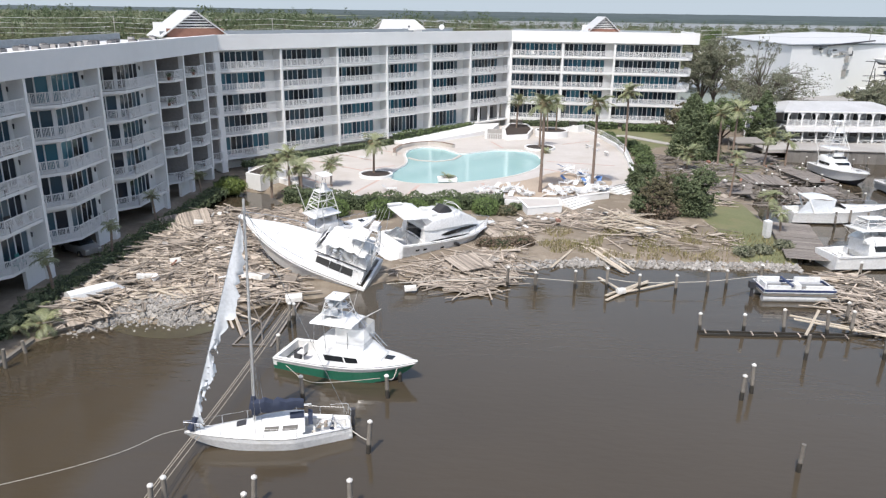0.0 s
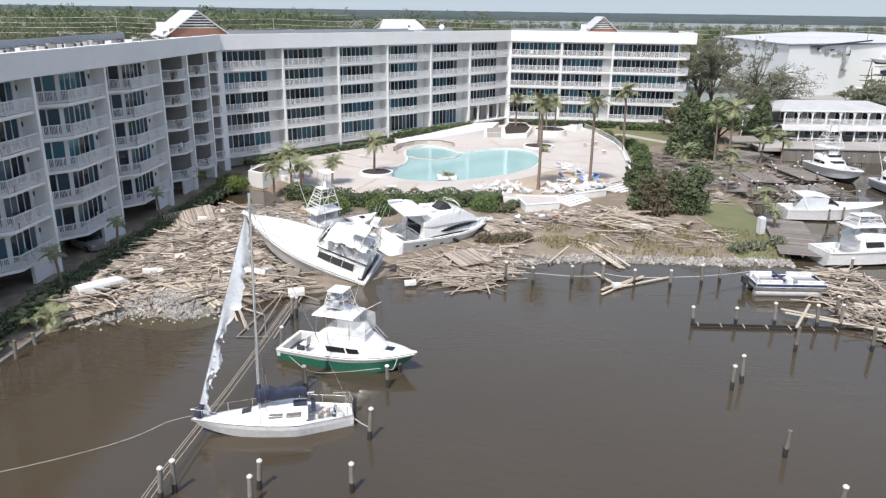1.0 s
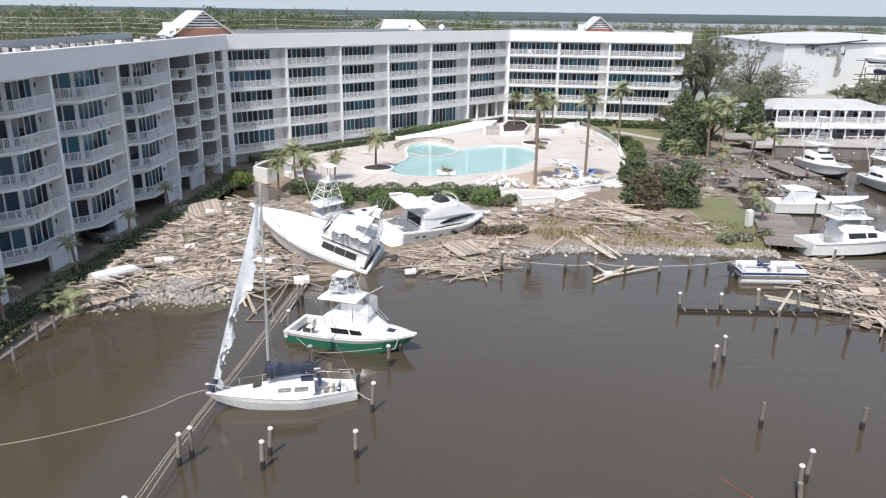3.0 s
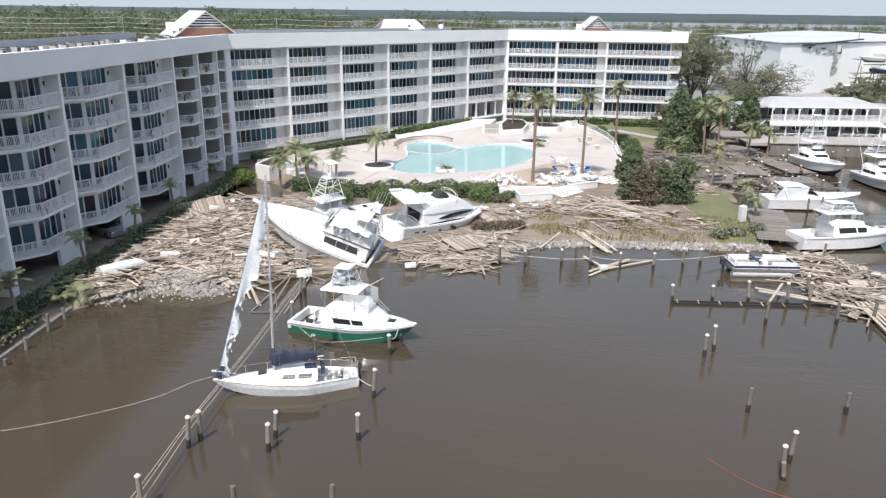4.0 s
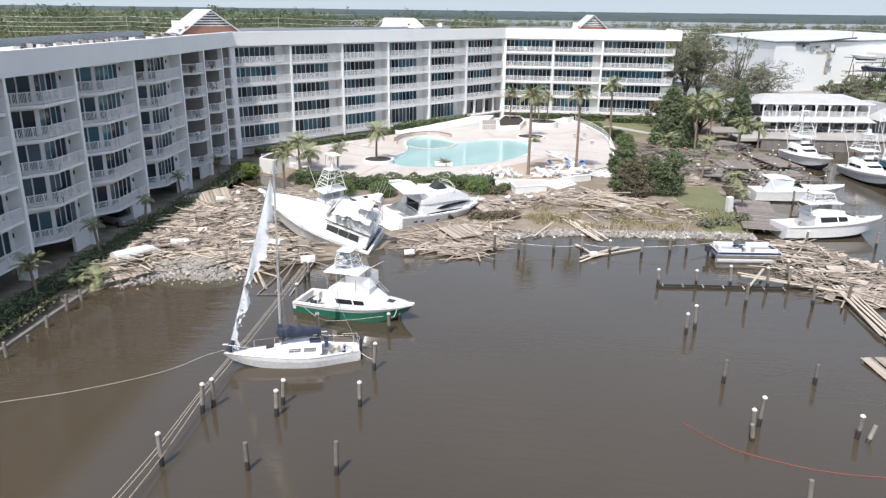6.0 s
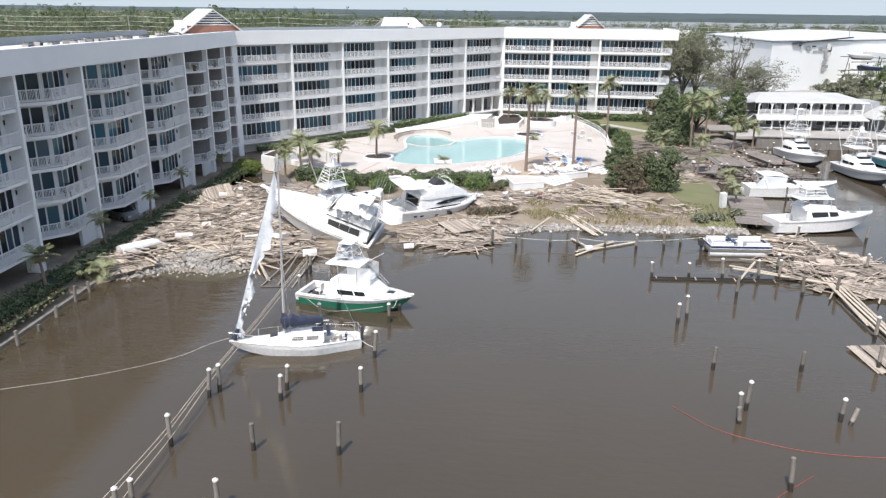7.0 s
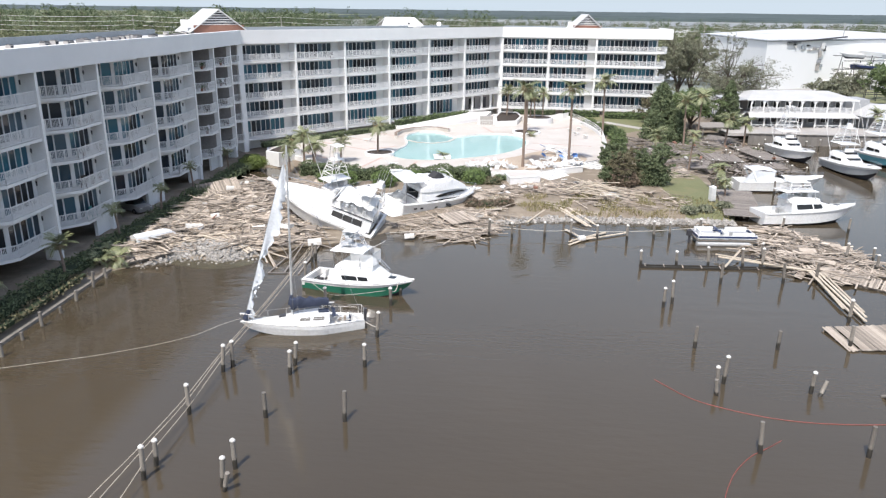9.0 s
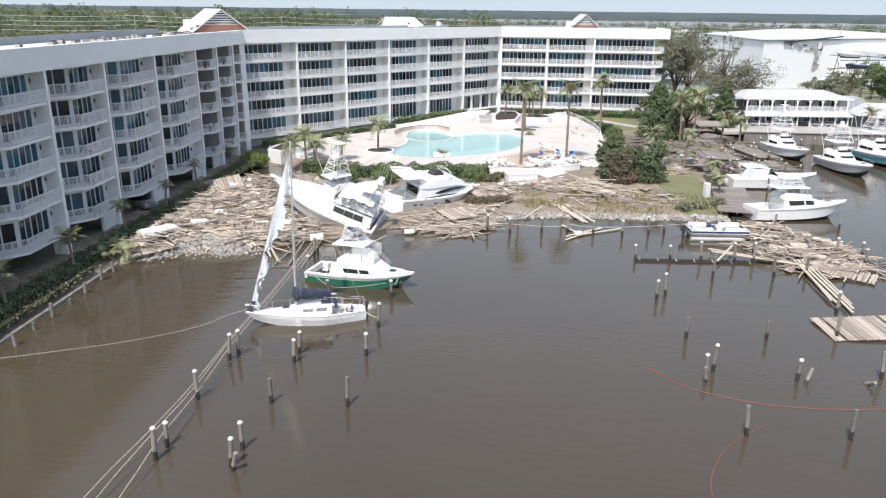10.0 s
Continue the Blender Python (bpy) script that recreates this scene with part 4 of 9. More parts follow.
mat_window = mat("smoked_acrylic", (0.2, 0.19, 0.17), (0.15, 0.14, 0.13), 0.2, 1.0)


def sportfisher(name, x, y, z, heading, label, L=9.6, B=3.5, fs=1.15, fb=2.0, side=GREEN, heel=0.0, trim=0.0, tall=True, house=(0.33, 0.72), hz=(2.55, 3.3), top=4.6, mess=False, half=False, glass=(0.42, 0.78)):
    """Flybridge fishing boat: hull, cockpit, deckhouse, bridge, hardtop, tower, rails and outriggers."""
    b = boat_at(name, x, y, z, heading, label, heel, trim)
    h = Hull(L, B, fs, fb, 0.6, 2.5, 0.42, L * 0.11, False, 0.9, 0.62)
    part("hull", h.geo(18), [BOTTOM, side, GEL], b, smooth=True)
    t0 = house[0]
    part("foredeck", h.deck(t0 + 0.02, 14, 0.04, 0.02, 0.12), GEL, b, smooth=True)
    part("cockpit", h.cockpit(t0 + 0.025, 0.75, 0.28), GELD, b)
    g = Geo()
    for sg in (-1, 1):
        g.path([(h.L * t, sg * (h.half(t) + 0.01), h.sheer(t) - 0.06) for t in np.linspace(0.005, 0.985, 16)], 0.04, 5)
    part("rub_rail", g, GELD, b)
    xa, xb = L * house[0], L * house[1]
    w = B / 2 * 0.80
    sts = [(xa, w, fs - 0.05, w * 0.92, hz[0]), (xa + (xb - xa) * 0.55, w, fs + 0.1, w * 0.9, hz[0]), (xa + (xb - xa) * 0.72, w * 0.93, fs + 0.2, w * 0.80, hz[0] - 0.1), (xb, w * 0.62, fs + 0.35, w * 0.5, fs + 0.62)]
    part("deckhouse", block(sts, 0.14), GEL, b, smooth=True)
    xm = xa + (xb - xa) * 0.12
    xn = xa + (xb - xa) * 0.62
    for u, v in ((xm, xm + (xn - xm) * 0.66), (xm + (xn - xm) * 0.72, xn + 0.25)):
        for q in side_windows(sts, u, v, 0.3 if mess else glass[0], 0.6 if mess else glass[1], 0.15, 3):
            part("side_window", q, TINT, b, "dark tinted cabin window")
    if not mess:
        xs, l = xa + (xb - xa) * 0.72, (xb - xa) * 0.28
        z1, z2 = hz[0] - 0.1, fs + 0.62
        for q in front_panel(xs + l * 0.62, w * 0.5, z1 + (z2 - z1) * 0.55, xs + l * 0.12, w * 0.62, z1 + (z2 - z1) * 0.02, 0.05):
            part("windscreen", q, TINT, b, "dark raked windscreen pane")
    # bridge with its screen
    xbq = xa + (xb - xa) * 0.52
    br = [(xa - 0.25, w * 0.9, hz[0] - 0.02, w * 0.88, hz[0] + 0.25), (xa + 0.4, w * 0.92, hz[0] - 0.02, w * 0.88, hz[0] + 0.62), (xbq, w * 0.88, hz[0] - 0.04, w * 0.74, hz[1]), (xbq + 0.8, w * 0.62, hz[0] - 0.12, w * 0.45, hz[0] + 0.3)]
    part("flybridge", block(br, 0.12), GEL, b, smooth=True)
    for q in front_panel(xbq + 0.62, w * 0.5, hz[0] + 0.42, xbq + 0.12, w * 0.62, hz[1] + 0.12):
        part("bridge_screen", q, GEL if mess else TINT, b)
    part("helm_console", Geo().box((xbq - 0.4, 0, hz[0] + 0.75), (0.5, 1.3, 0.8)), GEL, b)
    part("helm_seat", Geo().box((xbq - 1.3, 0.35, hz[0] + 0.55), (0.5, 0.5, 0.5)).box((xbq - 1.5, 0.35, hz[0] + 1.0), (0.12, 0.5, 0.5)), GELD, b)
    # hardtop on legs
    xt = xa + (xb - xa) * 0.2
    tw, tl = w * 1.7, (xb - xa) * 0.72
    for i in (-1, 1):
        for j in (-1, 1):
            part("hardtop_leg", Geo().tube((xt + i * tl * 0.42, j * w * 0.85, hz[0] + 0.1), (xt + i * tl * 0.40, j * tw * 0.45, top), 0.03, n=6), CHROME, b)
    part("hardtop", block([(xt - tl / 2, tw / 2, top, tw / 2 - 0.03, top + 0.09), (xt, tw / 2, top + 0.04, tw / 2 - 0.03, top + 0.16), (xt + tl / 2, tw / 2 - 0.1, top, tw / 2 - 0.15, top + 0.08)], 0.06), GEL, b, smooth=True)
    if mess:
        r3 = random.Random(5)
        for i in range(9):
            part("folded_canvas", Geo().box((xt - 0.2 + r3.uniform(-0.4, 0.4), r3.uniform(-0.4, 0.4), top + 0.3 + 0.12 * i), (r3.uniform(0.35, 0.8), r3.uniform(0.3, 0.6), r3.uniform(0.12, 0.3)), r3.uniform(0, 3)), SAIL, b)
        tower(b, "half_tower", "slim tube half tower", xt, w * 1.3, tl * 0.6, top + 0.1, w * 0.8, tl * 0.35, top + 1.6, 0.025)
        for k in range(2):
            part("fallen_tower_leg", Geo().tube((xt - 0.3, 0.2 + 0.3 * k, top + 1.75), (xb - 0.1, 0.3 + 0.36 * k, fs + 1.0), 0.022, n=6), CHROME, b, "tower tube fallen across the foredeck")
        for k in range(6):
            f = (k + 0.5) / 6
            xx, zz = xt - 0.3 + (xb + 0.2 - xt) * f, top + 1.75 + (fs - 0.75 - top) * f
            part("ladder_rung", Geo().tube((xx, 0.2 + 0.1 * f, zz), (xx, 0.5 + 0.16 * f, zz), 0.016, n=5), CHROME, b)
        part("broken_outrigger", Geo().tube((xt + tl * 0.5, 0.9, top), (xt + tl * 0.5 + 0.9, 1.5, top + 0.5), 0.03, 0.02, 6), ALU, b)
        rows = [[(xbq - 0.9 + 1.8 * i / 6, sg2 * (w * 0.85 - 0.35 * (i / 6) ** 2), z) for z in (hz[0] + 0.35, (hz[0] + top) / 2, top - 0.02)] for sg2 in (-1, 1) for i in (range(7) if sg2 < 0 else range(6, -1, -1))]
        part("clear_curtain", Geo().loft(rows, closed=False), CURTAIN, b, "clear vinyl bridge curtain", smooth=True)
    if half:
        tower(b, "half_tower", "white tube half tower", xt, w * 1.5, tl * 0.7, top + 0.1, w * 0.9, tl * 0.5, top + 1.0, 0.045)
    if tall:
        tower(b, "tuna_tower", "white tube tuna tower", xt, w * 1.7, tl * 0.8, top + 0.1, w * 0.8, tl * 0.42, top + 2.3, 0.05)
        part("tower_helm", block([(xt - 0.1, 0.35, top + 2.3, 0.3, top + 3.05), (xt + 0.25, 0.3, top + 2.3, 0.25, top + 3.0)], 0.08), GEL, b)
        part("tower_sunshade", block([(xt - 0.6, 0.6, top + 3.9, 0.55, top + 3.98), (xt + 0.6, 0.6, top + 3.9, 0.55, top + 3.98)], 0.04), GEL, b)
        for i in (-1, 1):
            for j in (-1, 1):
                part("sunshade_leg", Geo().tube((xt + i * tl * 0.19, j * w * 0.35, top + 2.3), (xt + i * 0.5, j * 0.5, top + 3.9), 0.03, n=5), CHROME, b)
    for sg in (-1, 1):
        part("outrigger", Geo().tube((xa + 0.6, sg * w, fs + 0.9), (xa - 1.5 + (2.6 if mess else 0), sg * (w + 1.2), top + (4.8 if tall else 1.4)), 0.04 if tall else 0.025, 0.02 if tall else 0.012, 5), GEL if tall else ALU, b)
    if not mess:
        part("bow_rail", h.rail(0.55, 0.985, 0.55, 0.018, 10, 2, 0.12), CHROME, b)
    part("deck_hatch", Geo().box((L * 0.80, 0, h.sheer(0.8) + 0.17), (0.55, 0.5, 0.05)), TINT, b, "dark deck hatch")
    part("fighting_chair", Geo().tube((L * 0.14, 0, fs - 0.72), (L * 0.14, 0, fs - 0.2), 0.06).box((L * 0.14, 0, fs - 0.1), (0.5, 0.55, 0.1)).box((L * 0.14 + 0.25, 0, fs + 0.2), (0.08, 0.55, 0.55)), GELD, b)
    part("cooler", Geo().box((L * 0.06 + 0.3, 0.5, fs - 0.52), (0.5, 0.9, 0.4)), DARK, b, "dark tackle box in the cockpit")
    return b, h


# -- big convertible thrown on its side onto the debris
def motor_yacht():
    b = boat_at("motor_yacht", -10.06, 57.44, -0.5, 171.5, "large white motor yacht heeled over on the wreckage", heel=-17, trim=15)
    h = Hull(12.5, 4.9, 1.35, 2.5, 0.9, 2.3, 0.36, 1.9, False, 0.94, 0.6)
    part("hull", h.geo(24), [LIGHTGREY, GEL, GEL], b, smooth=True)
    part("foredeck", h.deck(0.07, 20, 0.05, 0.02, 0.2), GEL, b, "broad plain white foredeck", smooth=True)
    part("cockpit", h.cockpit(0.075, 0.9, 0.3), GELD, b)
    for sg in (-1, 1):
        part("rub_rail", Geo().path([(h.L * t, sg * (h.half(t) + 0.01), h.sheer(t) - 0.1) for t in np.linspace(0.005, 0.985, 20)], 0.05, 5), GELD, b)
    sts = [(0.55, 1.75, 1.3, 1.35, 2.5), (3.4, 1.75, 1.45, 1.3, 2.6), (5.0, 1.6, 1.55, 1.1, 2.5), (6.4, 1.25, 1.7, 0.9, 2.28), (8.0, 0.8, 1.95, 0.55, 2.12)]
    part("deckhouse", block(sts, 0.2), GEL, b, smooth=True)
    for u, v in ((1.5, 2.55), (2.6, 3.6), (3.66, 4.9)):
        for q in side_windows(sts, u, v, 0.28, 0.78, 0.0, 3, out=0.02):
            part("saloon_window", q, SMOKE, b, "smoky dark saloon window")
    for sg in (-1, 1):
        part("grab_rail", Geo().beam((0.3, sg * 1.36, 2.6), (5.2, sg * 1.14, 2.68), 0.09, 0.06), DARK, b, "dark grab rail above the windows")
        for x in (0.6, 1.5, 2.6, 3.7):
            part("stanchion", Geo().tube((x, sg * 2.1, 1.4), (x - 0.2, sg * 1.45, 2.55), 0.02, n=5), CHROME, b)
    off = Matrix.Translation((0, -0.3, 0))
    br = [(0.5, 1.4, 2.42, 1.3, 3.1), (1.3, 1.45, 2.45, 1.3, 3.75), (3.2, 1.4, 2.5, 1.15, 3.95), (4.3, 1.2, 2.45, 0.95, 3.6), (5.4, 0.8, 2.38, 0.5, 2.75)]
    part("flybridge", block(br, 0.28), GEL, b, smooth=True, at=off)
    for q in front_panel(5.45, 0.95, 2.85, 4.95, 1.0, 3.6):
        part("bridge_screen", q, TINT, b, at=off)
    part("screen_frame", Geo().path([(5.4, -1.05, 2.8), (4.9, -1.1, 3.68), (4.9, 1.1, 3.68), (5.4, 1.05, 2.8)], 0.05, 6), GEL, b, at=off)
    r6 = random.Random(6)
    rows = [[(0.7 + 3.9 * i / 12, -1.55 + 2.9 * j / 8, 3.75 + 0.55 * math.sin(math.pi * min(1, (i + 1) / 13)) * (0.35 + 0.65 * math.sin(math.pi * (j + 0.5) / 9)) + 0.1 * math.sin(i * 1.9 + j) + r6.uniform(-0.06, 0.06)) for j in range(9)] for i in range(13)]
    part("bridge_canvas", Geo().loft(rows, closed=False), SAILW, b, "slack white canvas spread over the bridge", smooth=True)
    for px in (1.0, 2.3, 3.6):
        for sg in (-1, 1):
            part("canvas_pole", Geo().tube((px, sg * 1.2 - 0.3, 2.9), (px - 0.1, sg * 1.1 - 0.3, 3.85), 0.03, n=6), CHROME, b)
    tower(b, "tuna_tower", "white tube tuna tower", 0.9, 2.0, 1.6, 2.9, 0.8, 0.7, 6.2, 0.03, -0.3)
    tower(b, "half_tower", "bent white tube half tower", 2.3, 2.2, 1.9, 3.2, 1.5, 1.3, 5.1, 0.026, -0.5)
    part("tower_helm", block([(0.3, 0.38, 6.2, 0.32, 6.8), (0.85, 0.36, 6.2, 0.28, 6.75)], 0.1), GEL, b)
    for k in range(4):
        part("rod", Geo().tube((0.4 + 0.2 * k, -0.3 + 0.2 * k, 6.2), (0.0 + 0.25 * k, -0.5 + 0.2 * k, 8.2), 0.02, 0.01, 5), GELD, b)
    for sg in (-1, 1):
        rows = [[(1.2 + 2.6 * i / 8, sg * (1.15 + 0.06 * math.sin(i * 2.1)), 2.85), (1.2 + 2.3 * i / 8, sg * (1.16 + 0.14 * math.sin(i * 1.7)), 3.4 + r6.uniform(-0.15, 0.15)), (1.2 + 2.0 * i / 8, sg * (0.95 + 0.08 * math.sin(i * 2.9)), 4.0 + r6.uniform(-0.35, 0.05))] for i in range(9)]
        part("clear_curtain", Geo().loft(rows, closed=False), CURTAIN, b, "crazed clear bridge curtain", smooth=True)
        for k in range(5):
            part("bent_rail", Geo().path([(0.4 + k * 0.8, sg * 1.4, 2.75), (0.3 + k * 0.8 + r6.uniform(-0.4, 0.4), sg * (1.6 + r6.uniform(-0.2, 0.3)), 3.5), (0.5 + k * 0.8 + r6.uniform(-0.5, 0.5), sg * 1.2, 4.3 + r6.uniform(-0.3, 0.5))], 0.022, 5), CHROME, b)
    for k in range(7):
        part("torn_canvas", Geo().loft([[(0.6 + 0.45 * k + 0.18 * math.sin(i * 2 + k), -1.0 + 0.3 * k + 0.45 * j + r6.uniform(-0.1, 0.1), 3.45 + 0.18 * math.sin(i * 1.5 + k) + 0.1 * j) for j in range(3)] for i in range(5)], closed=False), SAIL, b, "torn white canvas")
    part("bow_rail", h.rail(0.45, 0.985, 0.7, 0.025, 12, 2, 0.15), CHROME, b)
    part("bow_pulpit", Geo().beam((12.1, 0, 2.5), (12.9, 0, 2.6), 0.45, 0.12), GEL, b)
    part("deck_hatch", Geo().box((9.4, 0, 2.28), (0.6, 0.6, 0.06)), GELD, b)
    part("swim_platform", Geo().box((-0.45, 0, 0.32), (0.95, 4.0, 0.1)), GELD, b, "broken swim platform")


def glass_clear(name):
    m = bpy.data.materials.new(name)
    m.use_nodes = True
    p = m.node_tree.nodes["Principled BSDF"]
    p.inputs["Base Color"].default_value = (0.8, 0.82, 0.82, 1)
    p.inputs["Roughness"].default_value = 0.25
    p.inputs["Alpha"].default_value = 0.45
    return m


CURTAIN = glass_clear("clear_vinyl")


# -- sedan-bridge cruiser pushed up the bank
def swoosh(sts, x0, x1, f0, f1, thick, n=12):
    """Tapering dark glass along a cabin's sides, rising from f0 to f1 of its height."""
    made = []
    for sg in (-1, 1):
        rows = []
        for i in range(n + 1):
            k = i / n
            x, e = x0 + (x1 - x0) * k, max(0.02, math.sin(math.pi * k ** 0.75)) ** 0.6
            f = f0 + (f1 - f0) * k
            (ya, za), (yb, zb) = side_at(sts, x, f - thick * e * 0.5), side_at(sts, x, f + thick * e * 0.5)
            rows.append([(x, sg * (ya + 0.015), za), (x, sg * (yb + 0.015), zb), (x, sg * (yb - 0.03), zb), (x, sg * (ya - 0.03), za)])
        made.append(Geo().loft(rows))
    return made


def sedan_cruiser():
    b = boat_at("cabin_cruiser", -9.4, 63.0, 0.55, 44.0, "white sedan cruiser with raised bridge stranded on the bank", heel=8, trim=-5.0)
    h = Hull(12.4, 4.3, 1.6, 2.15, 0.9, 2.7, 0.45, 1.7, False, 0.93, 0.6)
    part("hull", h.geo(24), [GEL, GEL, GEL], b, smooth=True)
    part("foredeck", h.deck(0.2, 18, 0.05, 0.02, 0.3), GEL, b, smooth=True)
    part("cockpit", h.cockpit(0.205, 0.75, 0.3), GELD, b)
    part("swim_platform", block([(-1.25, 1.2, 0.2, 1.15, 0.34), (-0.95, 1.75, 0.2, 1.7, 0.36), (0.05, 1.95, 0.15, 1.9, 0.38)], 0.05), GEL, b, smooth=True)
    part("transom_moulding", block([(-0.42, 1.5, 0.36, 1.35, 0.95), (-0.2, 1.85, 0.3, 1.75, 1.5), (0.15, 1.95, 0.3, 1.9, 1.62)], 0.12), GEL, b, "rounded white transom moulding", smooth=True)
    part("cockpit_seat", block([(0.35, 1.3, 0.85, 1.25, 1.3), (0.95, 1.3, 0.85, 1.25, 1.25)], 0.1), GELD, b)
    for sg in (-1, 1):
        part("rub_rail", Geo().path([(h.L * t, sg * (h.half(t) + 0.015), h.sheer(t) - 0.07) for t in np.linspace(0.005, 0.985, 20)], 0.045, 5), GELD, b)
        part("spray_rail", Geo().path([(h.side(t, 0.55)[0], sg * (h.side(t, 0.55)[1] + 0.02), 0.55 + 0.6 * t ** 3) for t in np.linspace(0.02, 0.8, 16)], 0.03, 5), GELD, b)
        for x in (1.6, 2.5, 4.6):
            t0 = x / h.L
            part("portlight", Geo().beam((x, sg * (h.side(t0, 1.02)[1] + 0.01), 1.02), (x + 0.42, sg * (h.side(t0 + 0.03, 1.05)[1] + 0.01), 1.05), 0.05, 0.17), TINT, b, "dark hull portlight")
    w = 2.0
    sts = [(2.6, w * 0.98, 1.5, w * 0.86, 2.95), (5.0, w, 1.55, w * 0.85, 3.1), (7.6, w * 0.96, 1.65, w * 0.72, 3.1), (9.8, w * 0.76, 1.85, w * 0.45, 2.75), (11.6, w * 0.42, 2.05, w * 0.2, 2.36)]
    part("deckhouse", block(sts, 0.3), GEL, b, smooth=True)
    for q in swoosh(sts, 4.6, 9.9, 0.46, 0.72, 0.24):
        part("swept_window", q, TINT, b, "dark swept deckhouse window")
    for q in swoosh(sts, 3.0, 8.6, 0.11, 0.2, 0.2):
        part("lower_window", q, TINT, b, "long dark lower side window")
    br = [(2.5, w * 0.86, 2.8, w * 0.82, 3.2), (3.6, w * 0.9, 2.8, w * 0.82, 3.85), (5.6, w * 0.88, 2.9, w * 0.76, 4.05), (7.8, w * 0.8, 2.95, w * 0.58, 3.95), (10.2, w * 0.48, 2.6, w * 0.24, 2.95)]
    part("flybridge", block(br, 0.22), GEL, b, smooth=True)
    part("bridge_cover", block([(4.9, 0.8, 3.85, 0.5, 4.05), (5.6, 1.0, 3.9, 0.55, 4.65), (6.3, 0.95, 3.85, 0.5, 4.45), (7.0, 0.7, 3.7, 0.4, 3.9)], 0.2), BLACK, b, "black canvas bridge cover", smooth=True)
    for x, z in ((7.3, 4.5), (6.9, 4.75)):
        part("screen_frame", Geo().path([(7.0, -1.35, 3.8), (x, -1.1, z - 0.15), (x + 0.2, 0, z), (x, 1.1, z - 0.15), (7.0, 1.35, 3.8)], 0.03, 5), GELD, b)
    part("wrap_screen", Geo().loft([[(6.2, -1.42, 3.85), (7.3, -0.98, 3.72), (7.75, 0, 3.68), (7.3, 0.98, 3.72), (6.2, 1.42, 3.85)], [(6.0, -1.34, 4.3), (6.9, -0.88, 4.25), (7.25, 0, 4.25), (6.9, 0.88, 4.25), (6.0, 1.34, 4.3)]], closed=False), CURTAIN, b, "clear wrap-round bridge screen")
    for y in (-0.7, 0.7):
        part("bridge_seat", block([(3.7, 0.4, 3.7, 0.36, 4.2), (4.4, 0.4, 3.7, 0.36, 4.15)], 0.08), GELD, b, at=Matrix.Translation((0, y, 0)))
    tilt = Matrix.Translation((0, 0, 4.15)) @ Matrix.Rotation(radians(7), 4, "X")
    ht = part("hardtop", block([(0.1, 1.35, 0, 1.3, 0.1), (1.2, 1.6, 0.06, 1.52, 0.2), (2.4, 1.65, 0.06, 1.56, 0.2), (3.0, 1.5, 0, 1.4, 0.12)], 0.08), GEL, b, "white hardtop over the aft cockpit", smooth=True, at=tilt)
    part("antenna_bar", Geo().box((0.8, 1.2, 0.3), (1.6, 0.34, 0.16)).tube((0.8, 1.2, 0.1), (0.8, 1.2, 0.3), 0.1, n=8), GEL, ht)
    for sg in (-1, 1):
        top = 4.15 + sg * 0.17
        part("arch_leg", Geo().loft([[(3.0, sg * 1.62, 3.0), (4.2, sg * 1.62, 3.3), (4.2, sg * 1.5, 3.3), (3.0, sg * 1.5, 3.0)], [(2.0, sg * 1.55, top), (2.8, sg * 1.55, top), (2.8, sg * 1.43, top), (2.0, sg * 1.43, top)]]), GEL, b)
        part("cockpit_post", Geo().tube((0.6, sg * 1.7, 1.6), (0.5, sg * 1.35, top), 0.035, n=6), CHROME, b)
    part("salon_door", Geo().box((2.6, 0, 2.1), (0.06, 2.2, 1.3)), TINT, b, "dark saloon door")
    part("bow_rail", h.rail(0.5, 0.99, 0.7, 0.024, 12, 2, 0.14), CHROME, b)
    part("fender", Geo().tube((6.2, -2.2, 1.35), (6.75, -2.18, 1.2), 0.15, n=8).tube((6.75, -2.18, 1.2), (6.9, -2.2, 0.9), 0.12, n=8), BLACK, b, "black fenders on the topsides")
    part("anchor_pulpit", block([(12.3, 0.35, 2.12, 0.32, 2.24), (13.3, 0.2, 2.18, 0.17, 2.28)], 0.04), GEL, b)
    part("anchor", Geo().beam((12.9, 0, 2.32), (13.4, 0, 2.2), 0.1, 0.08).beam((13.35, -0.22, 2.12), (13.35, 0.22, 2.12), 0.07, 0.1), CHROME, b)
    r6 = random.Random(16)
    for k in range(5):
        part("torn_canvas", Geo().loft([[(0.3 + 0.2 * i + 0.1 * math.sin(k + i), -0.2 + 0.35 * k - 0.3 * j + r6.uniform(-0.1, 0.1), 1.7 + 0.28 * j + 0.12 * math.sin(i * 1.5 + k)) for j in range(4)] for i in range(5)], closed=False), SAIL, b, "torn white cockpit canvas")


